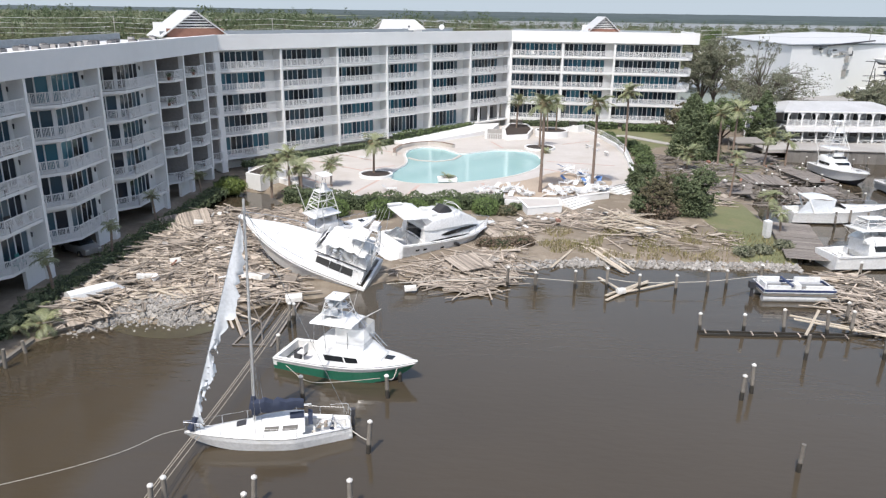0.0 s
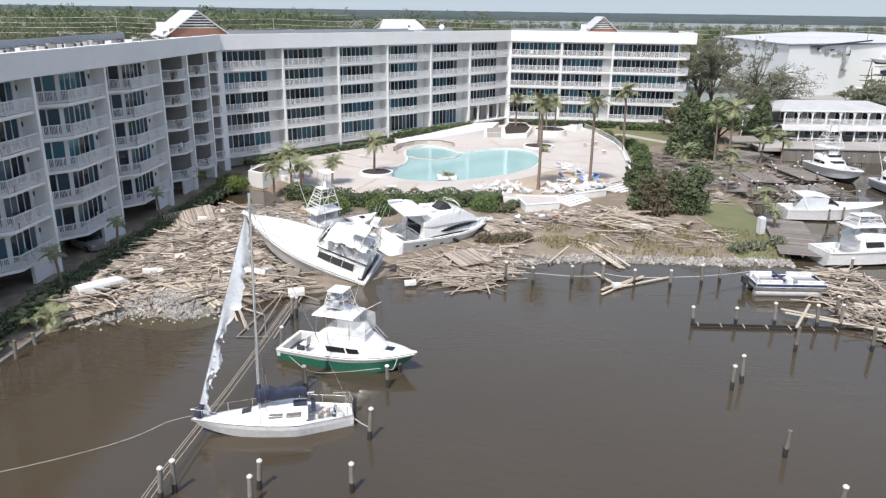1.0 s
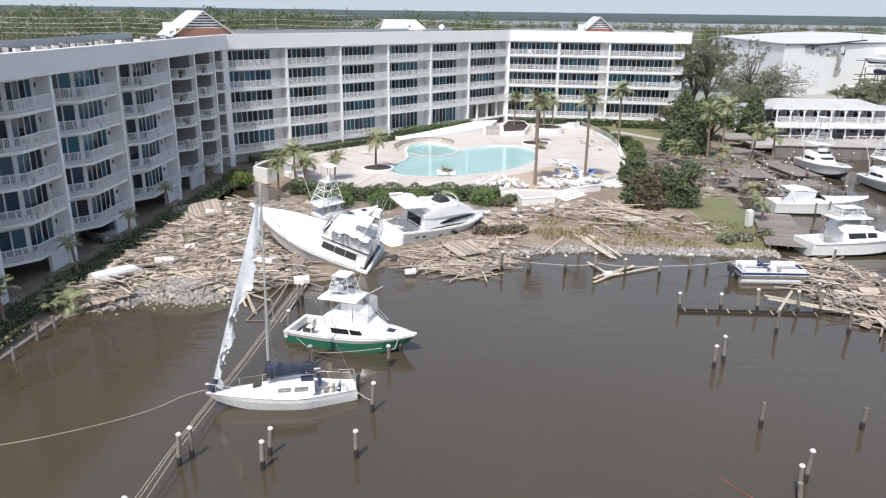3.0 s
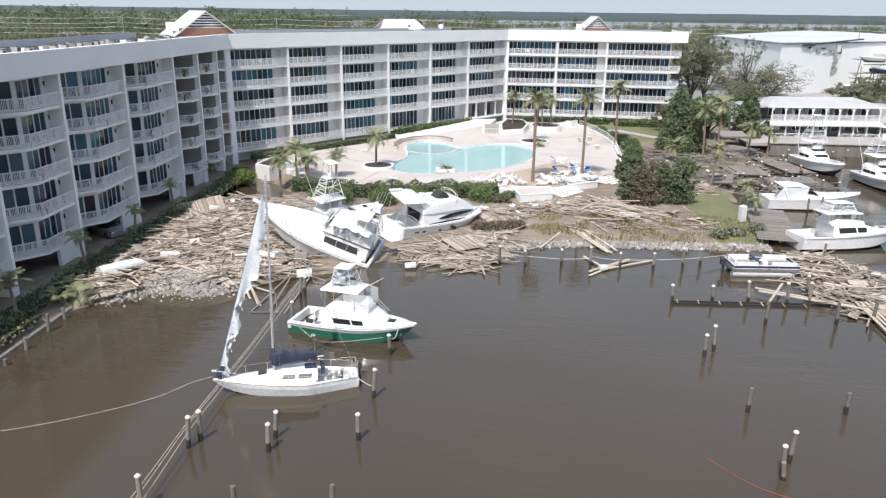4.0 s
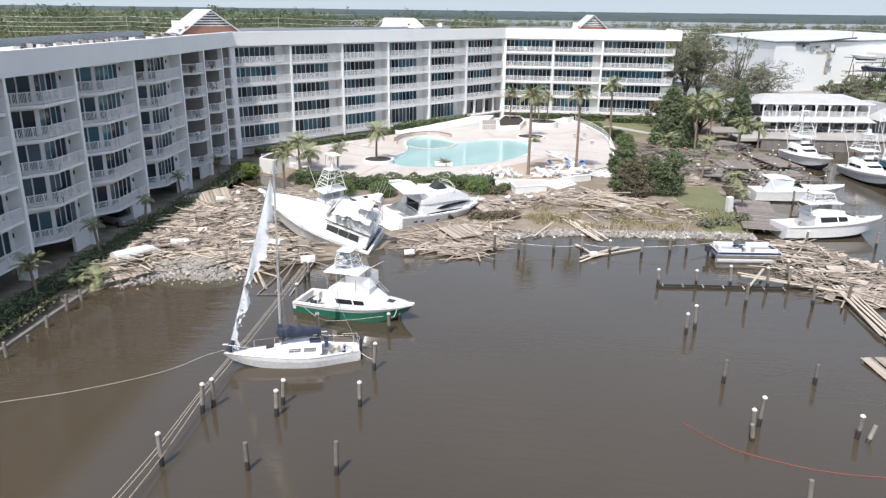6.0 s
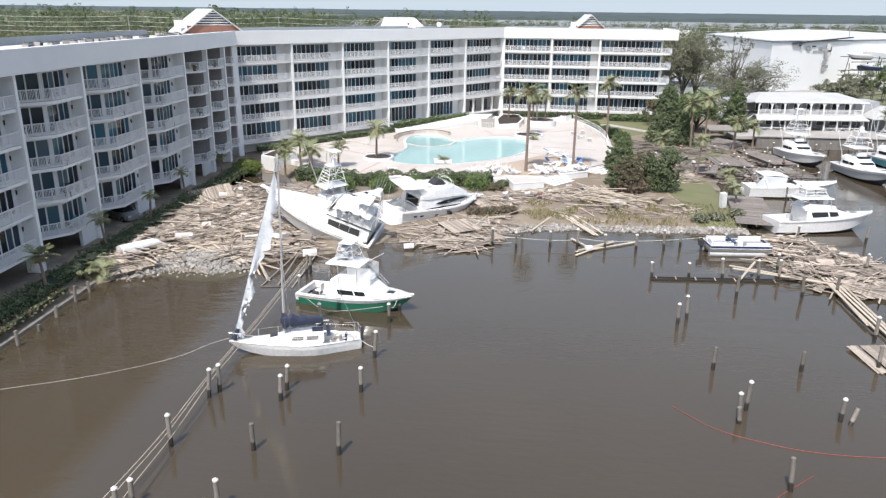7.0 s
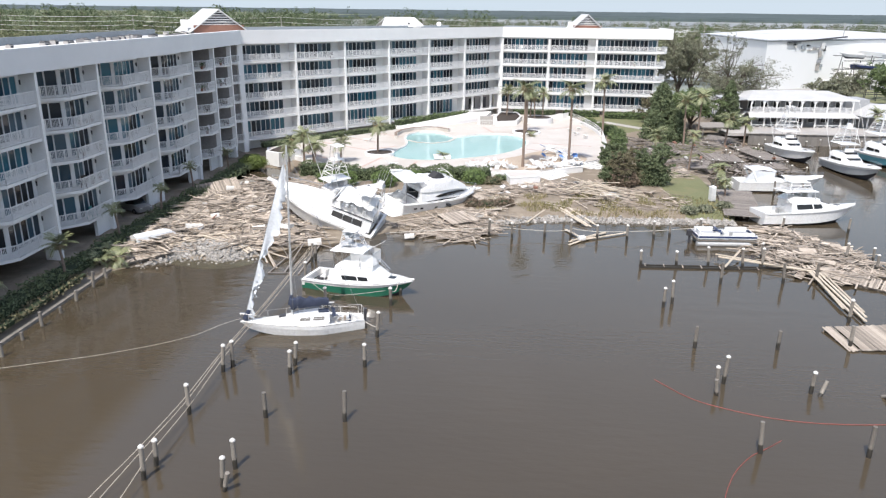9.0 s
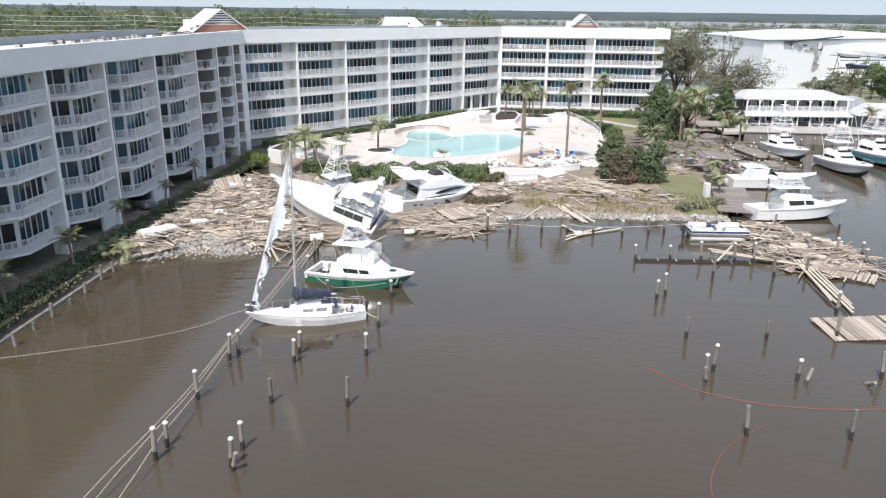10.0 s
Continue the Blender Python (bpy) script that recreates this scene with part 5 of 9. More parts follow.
def express_cruiser(name, x, y, z, heading, label, L=11.5, B=3.7):
    b = boat_at(name, x, y, z, heading, label)
    h = Hull(L, B, 1.2, 1.75, 0.6, 2.4, 0.42, 1.4, False, 0.92, 0.6)
    part("hull", h.geo(18), [BOTTOM, GEL, GEL], b, smooth=True)
    part("foredeck", h.deck(0.36, 14, 0.04, 0.02, 0.3), GEL, b, smooth=True)
    part("cockpit", h.cockpit(0.365, 0.6, 0.3), GELD, b)
    w = 1.5
    sts = [(L * 0.36, w, 1.2, w * 0.9, 1.75), (L * 0.55, w * 0.9, 1.3, w * 0.6, 1.85), (L * 0.8, w * 0.5, 1.6, w * 0.2, 1.78)]
    part("trunk_cabin", block(sts, 0.2), GEL, b, smooth=True)
    part("radar_arch", Geo().path([(L * 0.2, -1.55, 1.2), (L * 0.14, -1.4, 2.8), (L * 0.14, 1.4, 2.8), (L * 0.2, 1.55, 1.2)], 0.12, 6), GEL, b, smooth=True)
    for q in front_panel(L * 0.52, w * 0.85, 1.78, L * 0.40, w * 0.85, 2.6):
        part("windscreen", q, TINT, b)
    part("canvas_top", block([(L * 0.14, 1.4, 2.75, 1.3, 2.85), (L * 0.27, 1.42, 2.85, 1.3, 2.98), (L * 0.41, 1.3, 2.6, 1.2, 2.72)], 0.08), SAIL, b, "slack white canvas cockpit cover", smooth=True)
    part("side_curtain", Geo().loft([[(0.3, -1.62, 1.2), (L * 0.14, -1.42, 2.75)], [(L * 0.38, -1.6, 1.3), (L * 0.40, -1.3, 2.6)]], closed=False), SAIL, b, "tattered canvas side curtain")
    part("bow_rail", h.rail(0.48, 0.985, 0.6, 0.02, 10, 2, 0.12), CHROME, b)
    return b


def pontoon_boat():
    b = thing("pontoon_boat", pose(22.6, 57.0, 0.12, 0, 0, 3), "white and blue pontoon boat floating beside broken pilings", "boat")
    for sg in (-1, 1):
        part("pontoon", Geo().tube((0.1, sg * 0.9, 0.1), (5.7, sg * 0.9, 0.1), 0.33, n=12).tube((5.7, sg * 0.9, 0.1), (6.3, sg * 0.9, 0.28), 0.33, 0.05, 12), ALU, b, smooth=True)
    part("deck", Geo().box((3.05, 0, 0.5), (6.0, 2.45, 0.14)), PILE, b)
    for y0, y1, x0, x1 in ((-1.2, -1.2, 0.1, 6.0), (1.2, 1.2, 0.1, 6.0), (-1.2, 1.2, 6.0, 6.0), (-1.2, 1.2, 0.1, 0.1)):
        c = ((x0 + x1) / 2, (y0 + y1) / 2, 0.85)
        sz = (x1 - x0 + 0.05, 0.05, 0.34) if y0 == y1 else (0.05, 2.4, 0.34)
        fp = part("fence_panel", Geo().box(c, sz), GEL, b)
        sz2 = (sz[0] * 0.99, 0.07, 0.2) if y0 == y1 else (0.07, 2.4, 0.2)
        part("blue_stripe", Geo().box((c[0], c[1], 0.86), sz2), NAVY, fp, "navy stripe")
    for cx, cy, sx, sy in ((1.3, -0.85, 1.9, 0.6), (1.3, 0.85, 1.9, 0.6), (4.6, -0.85, 2.2, 0.6), (4.6, 0.85, 2.2, 0.6), (0.45, 0, 0.6, 1.1)):
        st = part("bench_seat", Geo().box((cx, cy, 0.72), (sx, sy, 0.3)), SIDING, b)
        off = 0.26 if cy > 0 else -0.26
        part("seat_back", Geo().box((cx, cy + (off if sx > sy else 0), 1.08), (sx, 0.16, 0.42) if sx > sy else (0.16, sy, 0.42)), GEL, st)
    part("helm_console", Geo().box((2.9, -0.7, 0.95), (0.5, 0.8, 0.8)), GEL, b)
    part("folded_bimini", Geo().tube((2.4, -1.1, 1.25), (2.4, 1.1, 1.25), 0.10, n=8), NAVY, b, "folded navy bimini")
    ob = part("outboard_motor", Geo().box((-0.45, 0, 0.95), (0.5, 0.4, 0.55)).box((-0.4, 0, 0.35), (0.2, 0.16, 0.9)), DARK, b, "black outboard motor")


NAVY = mat("navy_panel", (0.03, 0.05, 0.13), (0.025, 0.04, 0.1), 0.35, 1.0)

sailboat()
sportfisher("sportfishing_boat", -13.5, 42.1, -0.32, -15.0, "white sportfishing boat with green hull tied to pilings", fb=1.75, tall=False, mess=True, house=(0.34, 0.76), hz=(2.35, 2.95), top=3.8)
motor_yacht()
sedan_cruiser()
sportfisher("sportfishing_boat", -18.3, 62.9, 0.25, 50.0, "white sportfishing boat with tuna tower wedged behind the yacht", L=10.0, B=2.8, side=GEL, heel=8, tall=True, house=(0.2, 0.66), top=3.7, hz=(2.3, 2.9))
sportfisher("sportfishing_boat", 31.8, 65.6, 0.05, 9.0, "white sportfishing boat with tuna tower listing beside wrecked dock", L=11.6, B=4.0, fs=1.3, fb=1.9, side=GEL, tall=False, heel=-3, trim=0, house=(0.27, 0.74), hz=(2.4, 2.85), top=3.55, half=True, glass=(0.34, 0.84))
express_cruiser("express_cruiser", 34.3, 81.8, 0.1, 2.0, "white express cruiser with torn canvas beside debris")
sportfisher("sportfishing_boat", 50.0, 111.3, 0.2, -84.0, "white sportfishing boat with tall tuna tower by the seawall", L=12.5, B=4.4, side=GEL, tall=True, house=(0.18, 0.55), hz=(2.25, 2.75), top=3.9)
sportfisher("sportfishing_boat", 54.2, 99.6, 0.2, -84.0, "white and grey sportfishing boat with tall tuna tower", L=12.5, B=4.3, side=GREYGEL, tall=True, house=(0.18, 0.55), hz=(2.2, 2.7), top=3.9)
sportfisher("sportfishing_boat", 62.6, 107.5, 0.3, -82.0, "white sportfishing boat with aqua hull and tuna tower", L=14.5, B=4.6, side=AQUA, tall=True, house=(0.2, 0.58), hz=(2.4, 2.95), top=4.3)
pontoon_boat()

# ---- pool deck ----
DZ = 1.4
u_mid, n_mid = Vector((0.6472, 0.7623)), Vector((0.7623, -0.6472))
mid_pt = lambda s, o: tuple(Vector((-36.8, 95.5)) + u_mid * s + n_mid * o)
DECK = [(-33.4, 96.0), (-32.8, 93.8), (-27.5, 90.2), (-21.5, 84.6), (-15.0, 81.6), (-8.0, 81.2), (-1.0, 82.4), (3.9, 81.6), (8.2, 82.6), (10.9, 85.4), (15.0, 89.6), (18.0, 92.8), (19.6, 98.0), (20.3, 106.0),
        (20.9, 113.0), (20.6, 120.0), (19.4, 127.5), (17.4, 135.0), (15.5, 139.8), (4.2, 141.0), mid_pt(61, 0.6), mid_pt(30, 0.6), mid_pt(8, 0.6)]
POOL = [(-13.2, 91.2), (-13.7, 94.0), (-13.2, 97.5), (-12.2, 100.5), (-12.3, 104.5), (-13.3, 108.6), (-13.0, 112.8), (-10.8, 115.8), (-8.0, 115.2), (-6.1, 112.4), (-4.5, 110.0), (-2.0, 112.6), (1.2, 114.8), (5.0, 115.0),
        (7.2, 112.0), (7.9, 106.4), (6.6, 100.4), (3.2, 95.3), (-1.2, 91.8), (-5.6, 89.6), (-9.9, 89.0)]


def smooth_loop(pts, n=3):
    for _ in range(n):
        q = []
        for a, b in zip(pts, pts[1:] + pts[:1]):
            q += [(a[0] * 0.75 + b[0] * 0.25, a[1] * 0.75 + b[1] * 0.25), (a[0] * 0.25 + b[0] * 0.75, a[1] * 0.25 + b[1] * 0.75)]
        pts = q
    return pts


def inset_loop(pts, d):
    out = []
    n = len(pts)
    area = sum(pts[i][0] * pts[(i + 1) % n][1] - pts[(i + 1) % n][0] * pts[i][1] for i in range(n))
    sg = 1 if area > 0 else -1
    for i in range(n):
        a, b = Vector(pts[i - 1]), Vector(pts[(i + 1) % n])
        t = (b - a).normalized()
        out.append((pts[i][0] - sg * t.y * d, pts[i][1] + sg * t.x * d))
    return out


pool_loop = smooth_loop(POOL, 2)
bm = bmesh.new()
edges = []
for loop in (DECK, pool_loop):
    vs = [bm.verts.new((x, y, DZ)) for x, y in loop]
    edges += [bm.edges.new((a, b)) for a, b in zip(vs, vs[1:] + vs[:1])]
bmesh.ops.triangle_fill(bm, edges=edges, use_beauty=True)
me = bpy.data.meshes.new("paving")
bm.to_mesh(me)
bm.free()
me.materials.append(DECKM)
deck = thing("pool_deck", pose(0, 0, 0), "raised pale stone pool deck with pink bands and white walls", "pool deck")
part("paving", me, None, deck)


def ribbon(loop, z0, z1, w, closed=True):
    """A low wall along a line."""
    g = Geo()
    n = len(loop)
    inner = inset_loop(loop, w) if closed else None
    if closed:
        rings = [[(*p, z0), (*p, z1), (*q, z1), (*q, z0)] for p, q in zip(loop, inner)]
        v = [p for r in rings for p in r]
        g.add(v, [(i * 4 + k, i * 4 + (k + 1) % 4, (i + 1) % n * 4 + (k + 1) % 4, (i + 1) % n * 4 + k) for i in range(n) for k in range(4)])
    return g


def wall_line(pts, z0, z1, w):
    rings = []
    for i, p in enumerate(pts):
        a, b = Vector(pts[max(i - 1, 0)][:2]), Vector(pts[min(i + 1, len(pts) - 1)][:2])
        d = (b - a).normalized()
        s = Vector((-d.y, d.x)) * (w / 2)
        rings.append([(p[0] + s.x, p[1] + s.y, z0), (p[0] + s.x, p[1] + s.y, z1), (p[0] - s.x, p[1] - s.y, z1), (p[0] - s.x, p[1] - s.y, z0)])
    return Geo().loft(rings)


part("retaining_wall", wall_line(DECK[:9], -0.2, DZ + 0.06, 0.3), WHITE, deck, "white rendered retaining wall")
part("parapet_wall", wall_line(DECK[11:19], 0.2, DZ + 0.55, 0.25), WHITE, deck, "curved low white wall")
part("pool_basin", ribbon(inset_loop(pool_loop, -0.02), 0.6, DZ, 0.15), WHITE, deck)
part("coping", ribbon(inset_loop(pool_loop, -0.32), DZ - 0.05, DZ + 0.05, 0.30), COPING, deck, "pale stone coping")
g = Geo().add([(x, y, DZ - 0.18) for x, y in pool_loop], [tuple(range(len(pool_loop)))])
solid("pool_water", g, POOLW, "turquoise swimming pool water with drifting leaves", "pool water", kind="structure")
g = Geo()
spa = [(-4.6, 109.6), (-5.6, 106.2), (-8.0, 104.3), (-10.8, 104.9), (-12.4, 106.6)]
part("spa_ledge", wall_line(spa, 0.8, DZ - 0.1, 0.5), DECKM, deck, "sunken dividing ledge")
back = [(-14.6, 107.2), (-15.0, 110.2), (-14.4, 113.6), (-12.6, 116.4), (-10.4, 117.6), (-8.0, 117.2), (-6.0, 115.2)]
part("spa_wall", wall_line(back, DZ - 0.05, DZ + 0.5, 0.6), COPING, deck, "low curved stone wall behind the spa")
part("spa_wall_cap", wall_line(back, DZ + 0.5, DZ + 0.58, 0.5), BARK, deck, "weathered brown wall cap")
for a, b in (((-31, 97), (-20, 86.5)), ((-26, 102), (-17.5, 96)), ((-14.5, 90.5), (-16.5, 82.5)), ((-9, 88.2), (-10, 82)), ((-1, 90.5), (1, 83)), ((-17.5, 97), (-13.6, 100)), ((8.4, 106), (18, 104)), ((7.2, 100.5), (13, 96.5)), ((-13.8, 109), (-18, 112)), ((2, 116), (0, 122)), ((12, 121), (17, 125)), ((-24, 108), (-17, 103)), ((-15.0, 82.6), (-8.0, 82.2)), ((-8.0, 82.2), (-1, 83.4))):
    part("paving_band", Geo().beam((*a, DZ + 0.004), (*b, DZ + 0.004), 0.45, 0.012), DECKP, deck, "pink paver band")
# ramp and planted slope in front of the ground floor
rp = [mid_pt(30.5, 1.0), mid_pt(50, 1.0), mid_pt(55, 3.5), mid_pt(50, 6.0), mid_pt(30.5, 4.2)]
g = Geo()
za, zb = DZ + 0.1, 2.65
top = [(*rp[0], 1.9), (*rp[1], zb), (*rp[2], zb), (*rp[3], 2.3), (*rp[4], 1.6)]
g.loft([[(x, y, DZ - 0.1) for x, y, z in top], top])
part("ramp", g, FASCIA, deck, "white sloping ramp wall")
# steps and front planters
part("corner_planter", Geo().prism([(-31.6, 89.0), (-29.2, 87.4), (-26.9, 91.2), (-30.6, 94.4)], 0.2, 2.25), WHITE, deck, "white rendered raised corner planter")
part("planter_soil", Geo().prism([(-31.2, 89.2), (-29.3, 88.0), (-27.4, 91.2), (-30.5, 93.8)], 2.1, 2.28), MULCH, deck)
def front_planter(pts):
    part("front_planter", Geo().prism(pts, 0.2, DZ + 0.1), WHITE, deck, "white rendered corner planter with stone cap")
    part("planter_cap", ribbon(inset_loop(pts, -0.05), DZ + 0.1, DZ + 0.2, 0.32), FASCIA, deck)
    part("planter_soil", Geo().prism(inset_loop(pts, 0.3), DZ, DZ + 0.13), DECKM, deck)


front_planter([(4.3, 78.0), (8.3, 79.6), (8.3, 82.9), (3.3, 82.6)])
front_planter([(10.7, 84.2), (14.7, 86.7), (15.0, 90.6), (10.3, 88.4)])
for k in range(6):
    z = DZ - 0.16 * k
    for a, b, n in (((8.5, 82.6), (10.9, 85.6), Vector((0.62, -0.78))), ((15.1, 89.8), (17.7, 92.6), Vector((0.68, -0.73)))):
        o = n * (0.45 * k)
        part("step", Geo().beam((a[0] + o.x, a[1] + o.y, z / 2), (b[0] + o.x + 0.12 * k, b[1] + o.y + 0.1 * k, z / 2), 0.46, z), FASCIA, deck)
        # thin grey strip near the top of each riser
        part("step_joint", Geo().beam((a[0] + o.x + n.x * 0.235, a[1] + o.y + n.y * 0.235, z - 0.1), (b[0] + o.x + 0.12 * k + n.x * 0.235, b[1] + o.y + 0.1 * k + n.y * 0.235, z - 0.1), 0.01, 0.05), CONC, deck, "thin grey strip along the step riser")


def round_planter(x, y, r, h=0.45, mulch=True):
    t = thing("tree_planter", pose(x, y, DZ), "round white tree planter filled with dark mulch", "planter", "round planters on the deck")
    loop = [(r * math.cos(a), r * math.sin(a)) for a in np.linspace(0, 2 * math.pi, 33)[:-1]]
    part("rim", ribbon(loop, -0.05, h, 0.28), FASCIA, t)
    part("mulch", Geo().add([(x * 0.9, y * 0.9, h - 0.1) for x, y in loop], [tuple(range(32))]), MULCH, t)


for x, y, r, h in ((-15.2, 92.8, 2.25, 0.4), (7.9, 116.4, 2.5, 0.35), (10.7, 129.5, 2.9, 1.1)):
    round_planter(x, y, r, h)
t = thing("tree_planter", pose(0, 0, 0), "angular white planter with dark mulch beside the entrance", "planter", "planters on the deck")
pg = [(2.4, 123.5), (6.4, 125.2), (7.6, 132), (6.8, 137.8), (3.4, 138.2), (2.2, 131)]
part("rim", ribbon(pg, DZ - 0.05, DZ + 0.9, 0.3), WHITE, t)
part("mulch", Geo().add([(x, y, DZ + 0.75) for x, y in inset_loop(pg, 0.3)], [tuple(range(6))]), MULCH, t)
t = thing("tree_planter", pose(-5.6, 91.6, DZ, 0, 0, 8), "small square planter with a low palm at the pool edge", "planter", "planters on the deck")
part("rim", Geo().box((0, 0, 0.15), (2.5, 1.9, 0.4)), FASCIA, t)
t = thing("tree_planter", pose(14.9, 136.2, DZ, 0, 0, -40), "sloping white wedge planter with dark mulch", "planter", "planters on the deck")
part("rim", Geo().loft([[(-2.2, -1, 0), (2.2, -1, 0), (2.2, 1, 0), (-2.2, 1, 0)], [(-2.2, -1, 0.3), (2.2, -1, 1.3), (2.2, 1, 1.3), (-2.2, 1, 0.3)]]), WHITE, t)
# entrance gate piers
t = thing("entrance_gate", pose(0.6, 125.2, DZ, 0, 0, 6), "white gate piers with a closed grey gate", "gate")
for px in (-1.5, 1.5):
    part("pier", Geo().box((px, 0, 0.95), (0.45, 0.45, 1.9)).box((px, 0, 1.95), (0.6, 0.6, 0.12)), WHITE, t)
part("gate_leaf", Geo().box((0, 0, 0.85), (2.5, 0.08, 1.6)), CONC, t)
g = Geo()
for i in range(7):
    g.box((-1.2 + 0.4 * i, -1.0, 1.0), (0.5, 0.06, 0.06)).box((-1.2 + 0.4 * i, -1.0, 0.5), (0.06, 0.06, 1.0))
part("fence", g, RAIL, t)
# fence round the raised end
fence = thing("deck_fence", pose(0, 0, 0), "thin white picket fence on the curved deck wall", "fence")
pts = [Vector((*p, DZ + 0.5)) for p in DECK[12:18]]
for a, b in zip(pts, pts[1:]):
    g = Geo().beam(a + Vector((0, 0, 0.9)), b + Vector((0, 0, 0.9)), 0.05, 0.05)
    k = int((b - a).length / 0.35)
    for i in range(k):
        p = a.lerp(b, i / k)
        g.box((p.x, p.y, p.z + 0.45), (0.03, 0.03, 0.9))
    part("fence_panel", g, RAIL, fence)
g = Geo()
mud = smooth_loop([(0.5, 89.5), (5.5, 93.5), (9.0, 99.0), (13.5, 99.5), (16.5, 95), (15.2, 89.5), (10.5, 85.5), (6, 83.2), (1, 84.5)], 2)
part("mud_film", g.prism(mud, DZ + 0.002, DZ + 0.014), MUDF, deck, "dried mud film on the paving")


# ---- deck furniture ----
def lounger(name="sun_lounger", fabric=None):
    t = thing(name, pose(0, 0, 0), "white plastic sun lounger tossed about by the storm", "lounger", "loungers on the deck")
    part("frame", Geo().box((0, 0, 0.32), (0.09, 0.6, 0.03)).box((-0.52, 0, 0.32), (0.09, 0.6, 0.03)).box((-0.26, 0, 0.32), (0.09, 0.6, 0.03)).box((0.26, 0, 0.32), (0.09, 0.6, 0.03)).box((0.52, 0, 0.32), (0.09, 0.6, 0.03)).box((0, -0.3, 0.3), (1.25, 0.04, 0.1)).box((0, 0.3, 0.3), (1.25, 0.04, 0.1)), GEL, t)
    part("backrest", Geo().box((-0.92, 0, 0.52), (0.75, 0.6, 0.05), m=Matrix.Rotation(radians(35), 4, "Y")), fabric or GEL, t)
    for x in (-0.5, 0.55):
        for y in (-0.27, 0.27):
            part("leg", Geo().box((x, y, 0.15), (0.06, 0.05, 0.3)), GEL, t)
    return t


r4 = random.Random(11)
la, lb = lounger(), lounger(fabric=BLUE)
tagged(lb, "white sun lounger with blue fabric back, tossed about")
la.matrix_basis = pose(-33.0, 99.6, DZ, 0, 0, 200)
lb.matrix_basis = pose(13.0, 96.0, DZ, 0, 0, 30)
for x, y, a in ((-22.1, 106.4, 20), (16.8, 115.2, 60), (18.0, 112.3, 80), (16.2, 118.5, 50), (17.8, 120.5, 75), (-19, 104, 150), (-12, 85, 10)):
    copy_thing(la, pose(x, y, DZ, 0, 0, a))
for i in range(66):
    k = r4.random()
    x, y = (r4.gauss(12.6, 1.5), r4.gauss(93.5, 3.0)) if k < 0.5 else (r4.uniform(-1.0, 14.0), r4.gauss(85.6, 1.1))
    x = min(x, 16.5)
    if y < 83.6 + max(0, x - 8.5) * 0.75:
        y = 83.8 + max(0, x - 8.5) * 0.75
    flip = r4.random() < 0.4
    copy_thing(lb if k < 0.13 else la, pose(x, y, DZ + (0.75 if flip else 0.0) + (0.3 if r4.random() < 0.3 else 0), 180 if flip else r4.uniform(-6, 6), r4.uniform(-10, 10), r4.uniform(0, 360)))


# ---- plants ----
def leaf_quad(g, p, s, r, up=0.3):
    d = Vector((r.gauss(0, 1), r.gauss(0, 1), r.gauss(0, 1) * 0.8)).normalized()
    e = d.orthogonal().normalized()
    e.rotate(Matrix.Rotation(r.uniform(0, 6.28), 3, d))
    f = d.cross(e)
    a, b = e * s * r.uniform(0.7, 1.2), f * s * r.uniform(0.4, 0.8)
    n = len(g.v)
    g.v += [tuple(p - a), tuple(p + b), tuple(p + a), tuple(p - b)]
    g.f.append((n, n + 1, n + 2, n + 3))
    g.s.append(0)


def leaf_cloud(g, c, rad, n, s, r, hollow=0.55):
    for _ in range(n):
        d = Vector((r.gauss(0, 1), r.gauss(0, 1), r.gauss(0, 1))).normalized()
        k = hollow + (1 - hollow) * r.random() ** 0.6
        k *= 1 + 0.12 * r.gauss(0, 1)
        leaf_quad(g, Vector((c[0] + d.x * rad[0] * k, c[1] + d.y * rad[1] * k, c[2] + d.z * rad[2] * k)), s, r)


def leaf_mesh(name, g, m):
    me = bpy.data.meshes.new(name)
    me.from_pydata(g.v, [], g.f)
    me.materials.append(m)
    return me


def broad_tree(x, y, z, h, rad, label, leaves=4000, size=0.32, material=None, sparse=0.0, seed=1, trunk=0.3, bottom=0.35, name="tree", clumps=16):
    r = random.Random(seed)
    t = thing(name, pose(x, y, z), label, "tree" if name == "tree" else "bush")
    tg, lg = Geo(), Geo()
    fork = h * bottom
    tg.tube((0, 0, -0.3), (0.1, 0.05, fork), trunk, trunk * 0.75, 8)
    ends = []
    for i in range(clumps):
        a = i * 2.4 + r.uniform(-0.4, 0.4)
        k = math.sqrt((i + 0.5) / clumps)
        ex, ey = rad * 0.72 * k * math.cos(a), rad * 0.72 * k * math.sin(a)
        ez = fork + (h - fork) * (0.12 + 0.68 * math.sqrt(max(0.0, 1 - k * k * 0.92)) * (0.45 + 0.55 * r.random()))
        ends.append((ex, ey, ez))
        m = Vector((ex * 0.45, ey * 0.45, fork + (ez - fork) * 0.55))
        tg.tube((0.1, 0.05, fork * 0.92), m, trunk * 0.4, trunk * 0.22, 6).tube(m, (ex, ey, ez), trunk * 0.22, trunk * 0.06, 5)
        for _ in range(3):
            tg.tube(m, (ex + r.uniform(-1, 1) * rad * 0.25, ey + r.uniform(-1, 1) * rad * 0.25, ez + r.uniform(-0.3, 0.5) * rad * 0.2), trunk * 0.1, trunk * 0.03, 4)
        cr = rad * r.uniform(0.24, 0.38) * (0.8 if sparse > 0.15 else 1.0)
        leaf_cloud(lg, (ex, ey, ez), (cr, cr, cr * 0.75), int(leaves / clumps * (1 - sparse)), size, r, 0.35 if sparse else 0.5)
    part("trunk", tg, BARKD, t)
    part("crown", leaf_mesh("crown", lg, material or LEAF), None, t)
    return t


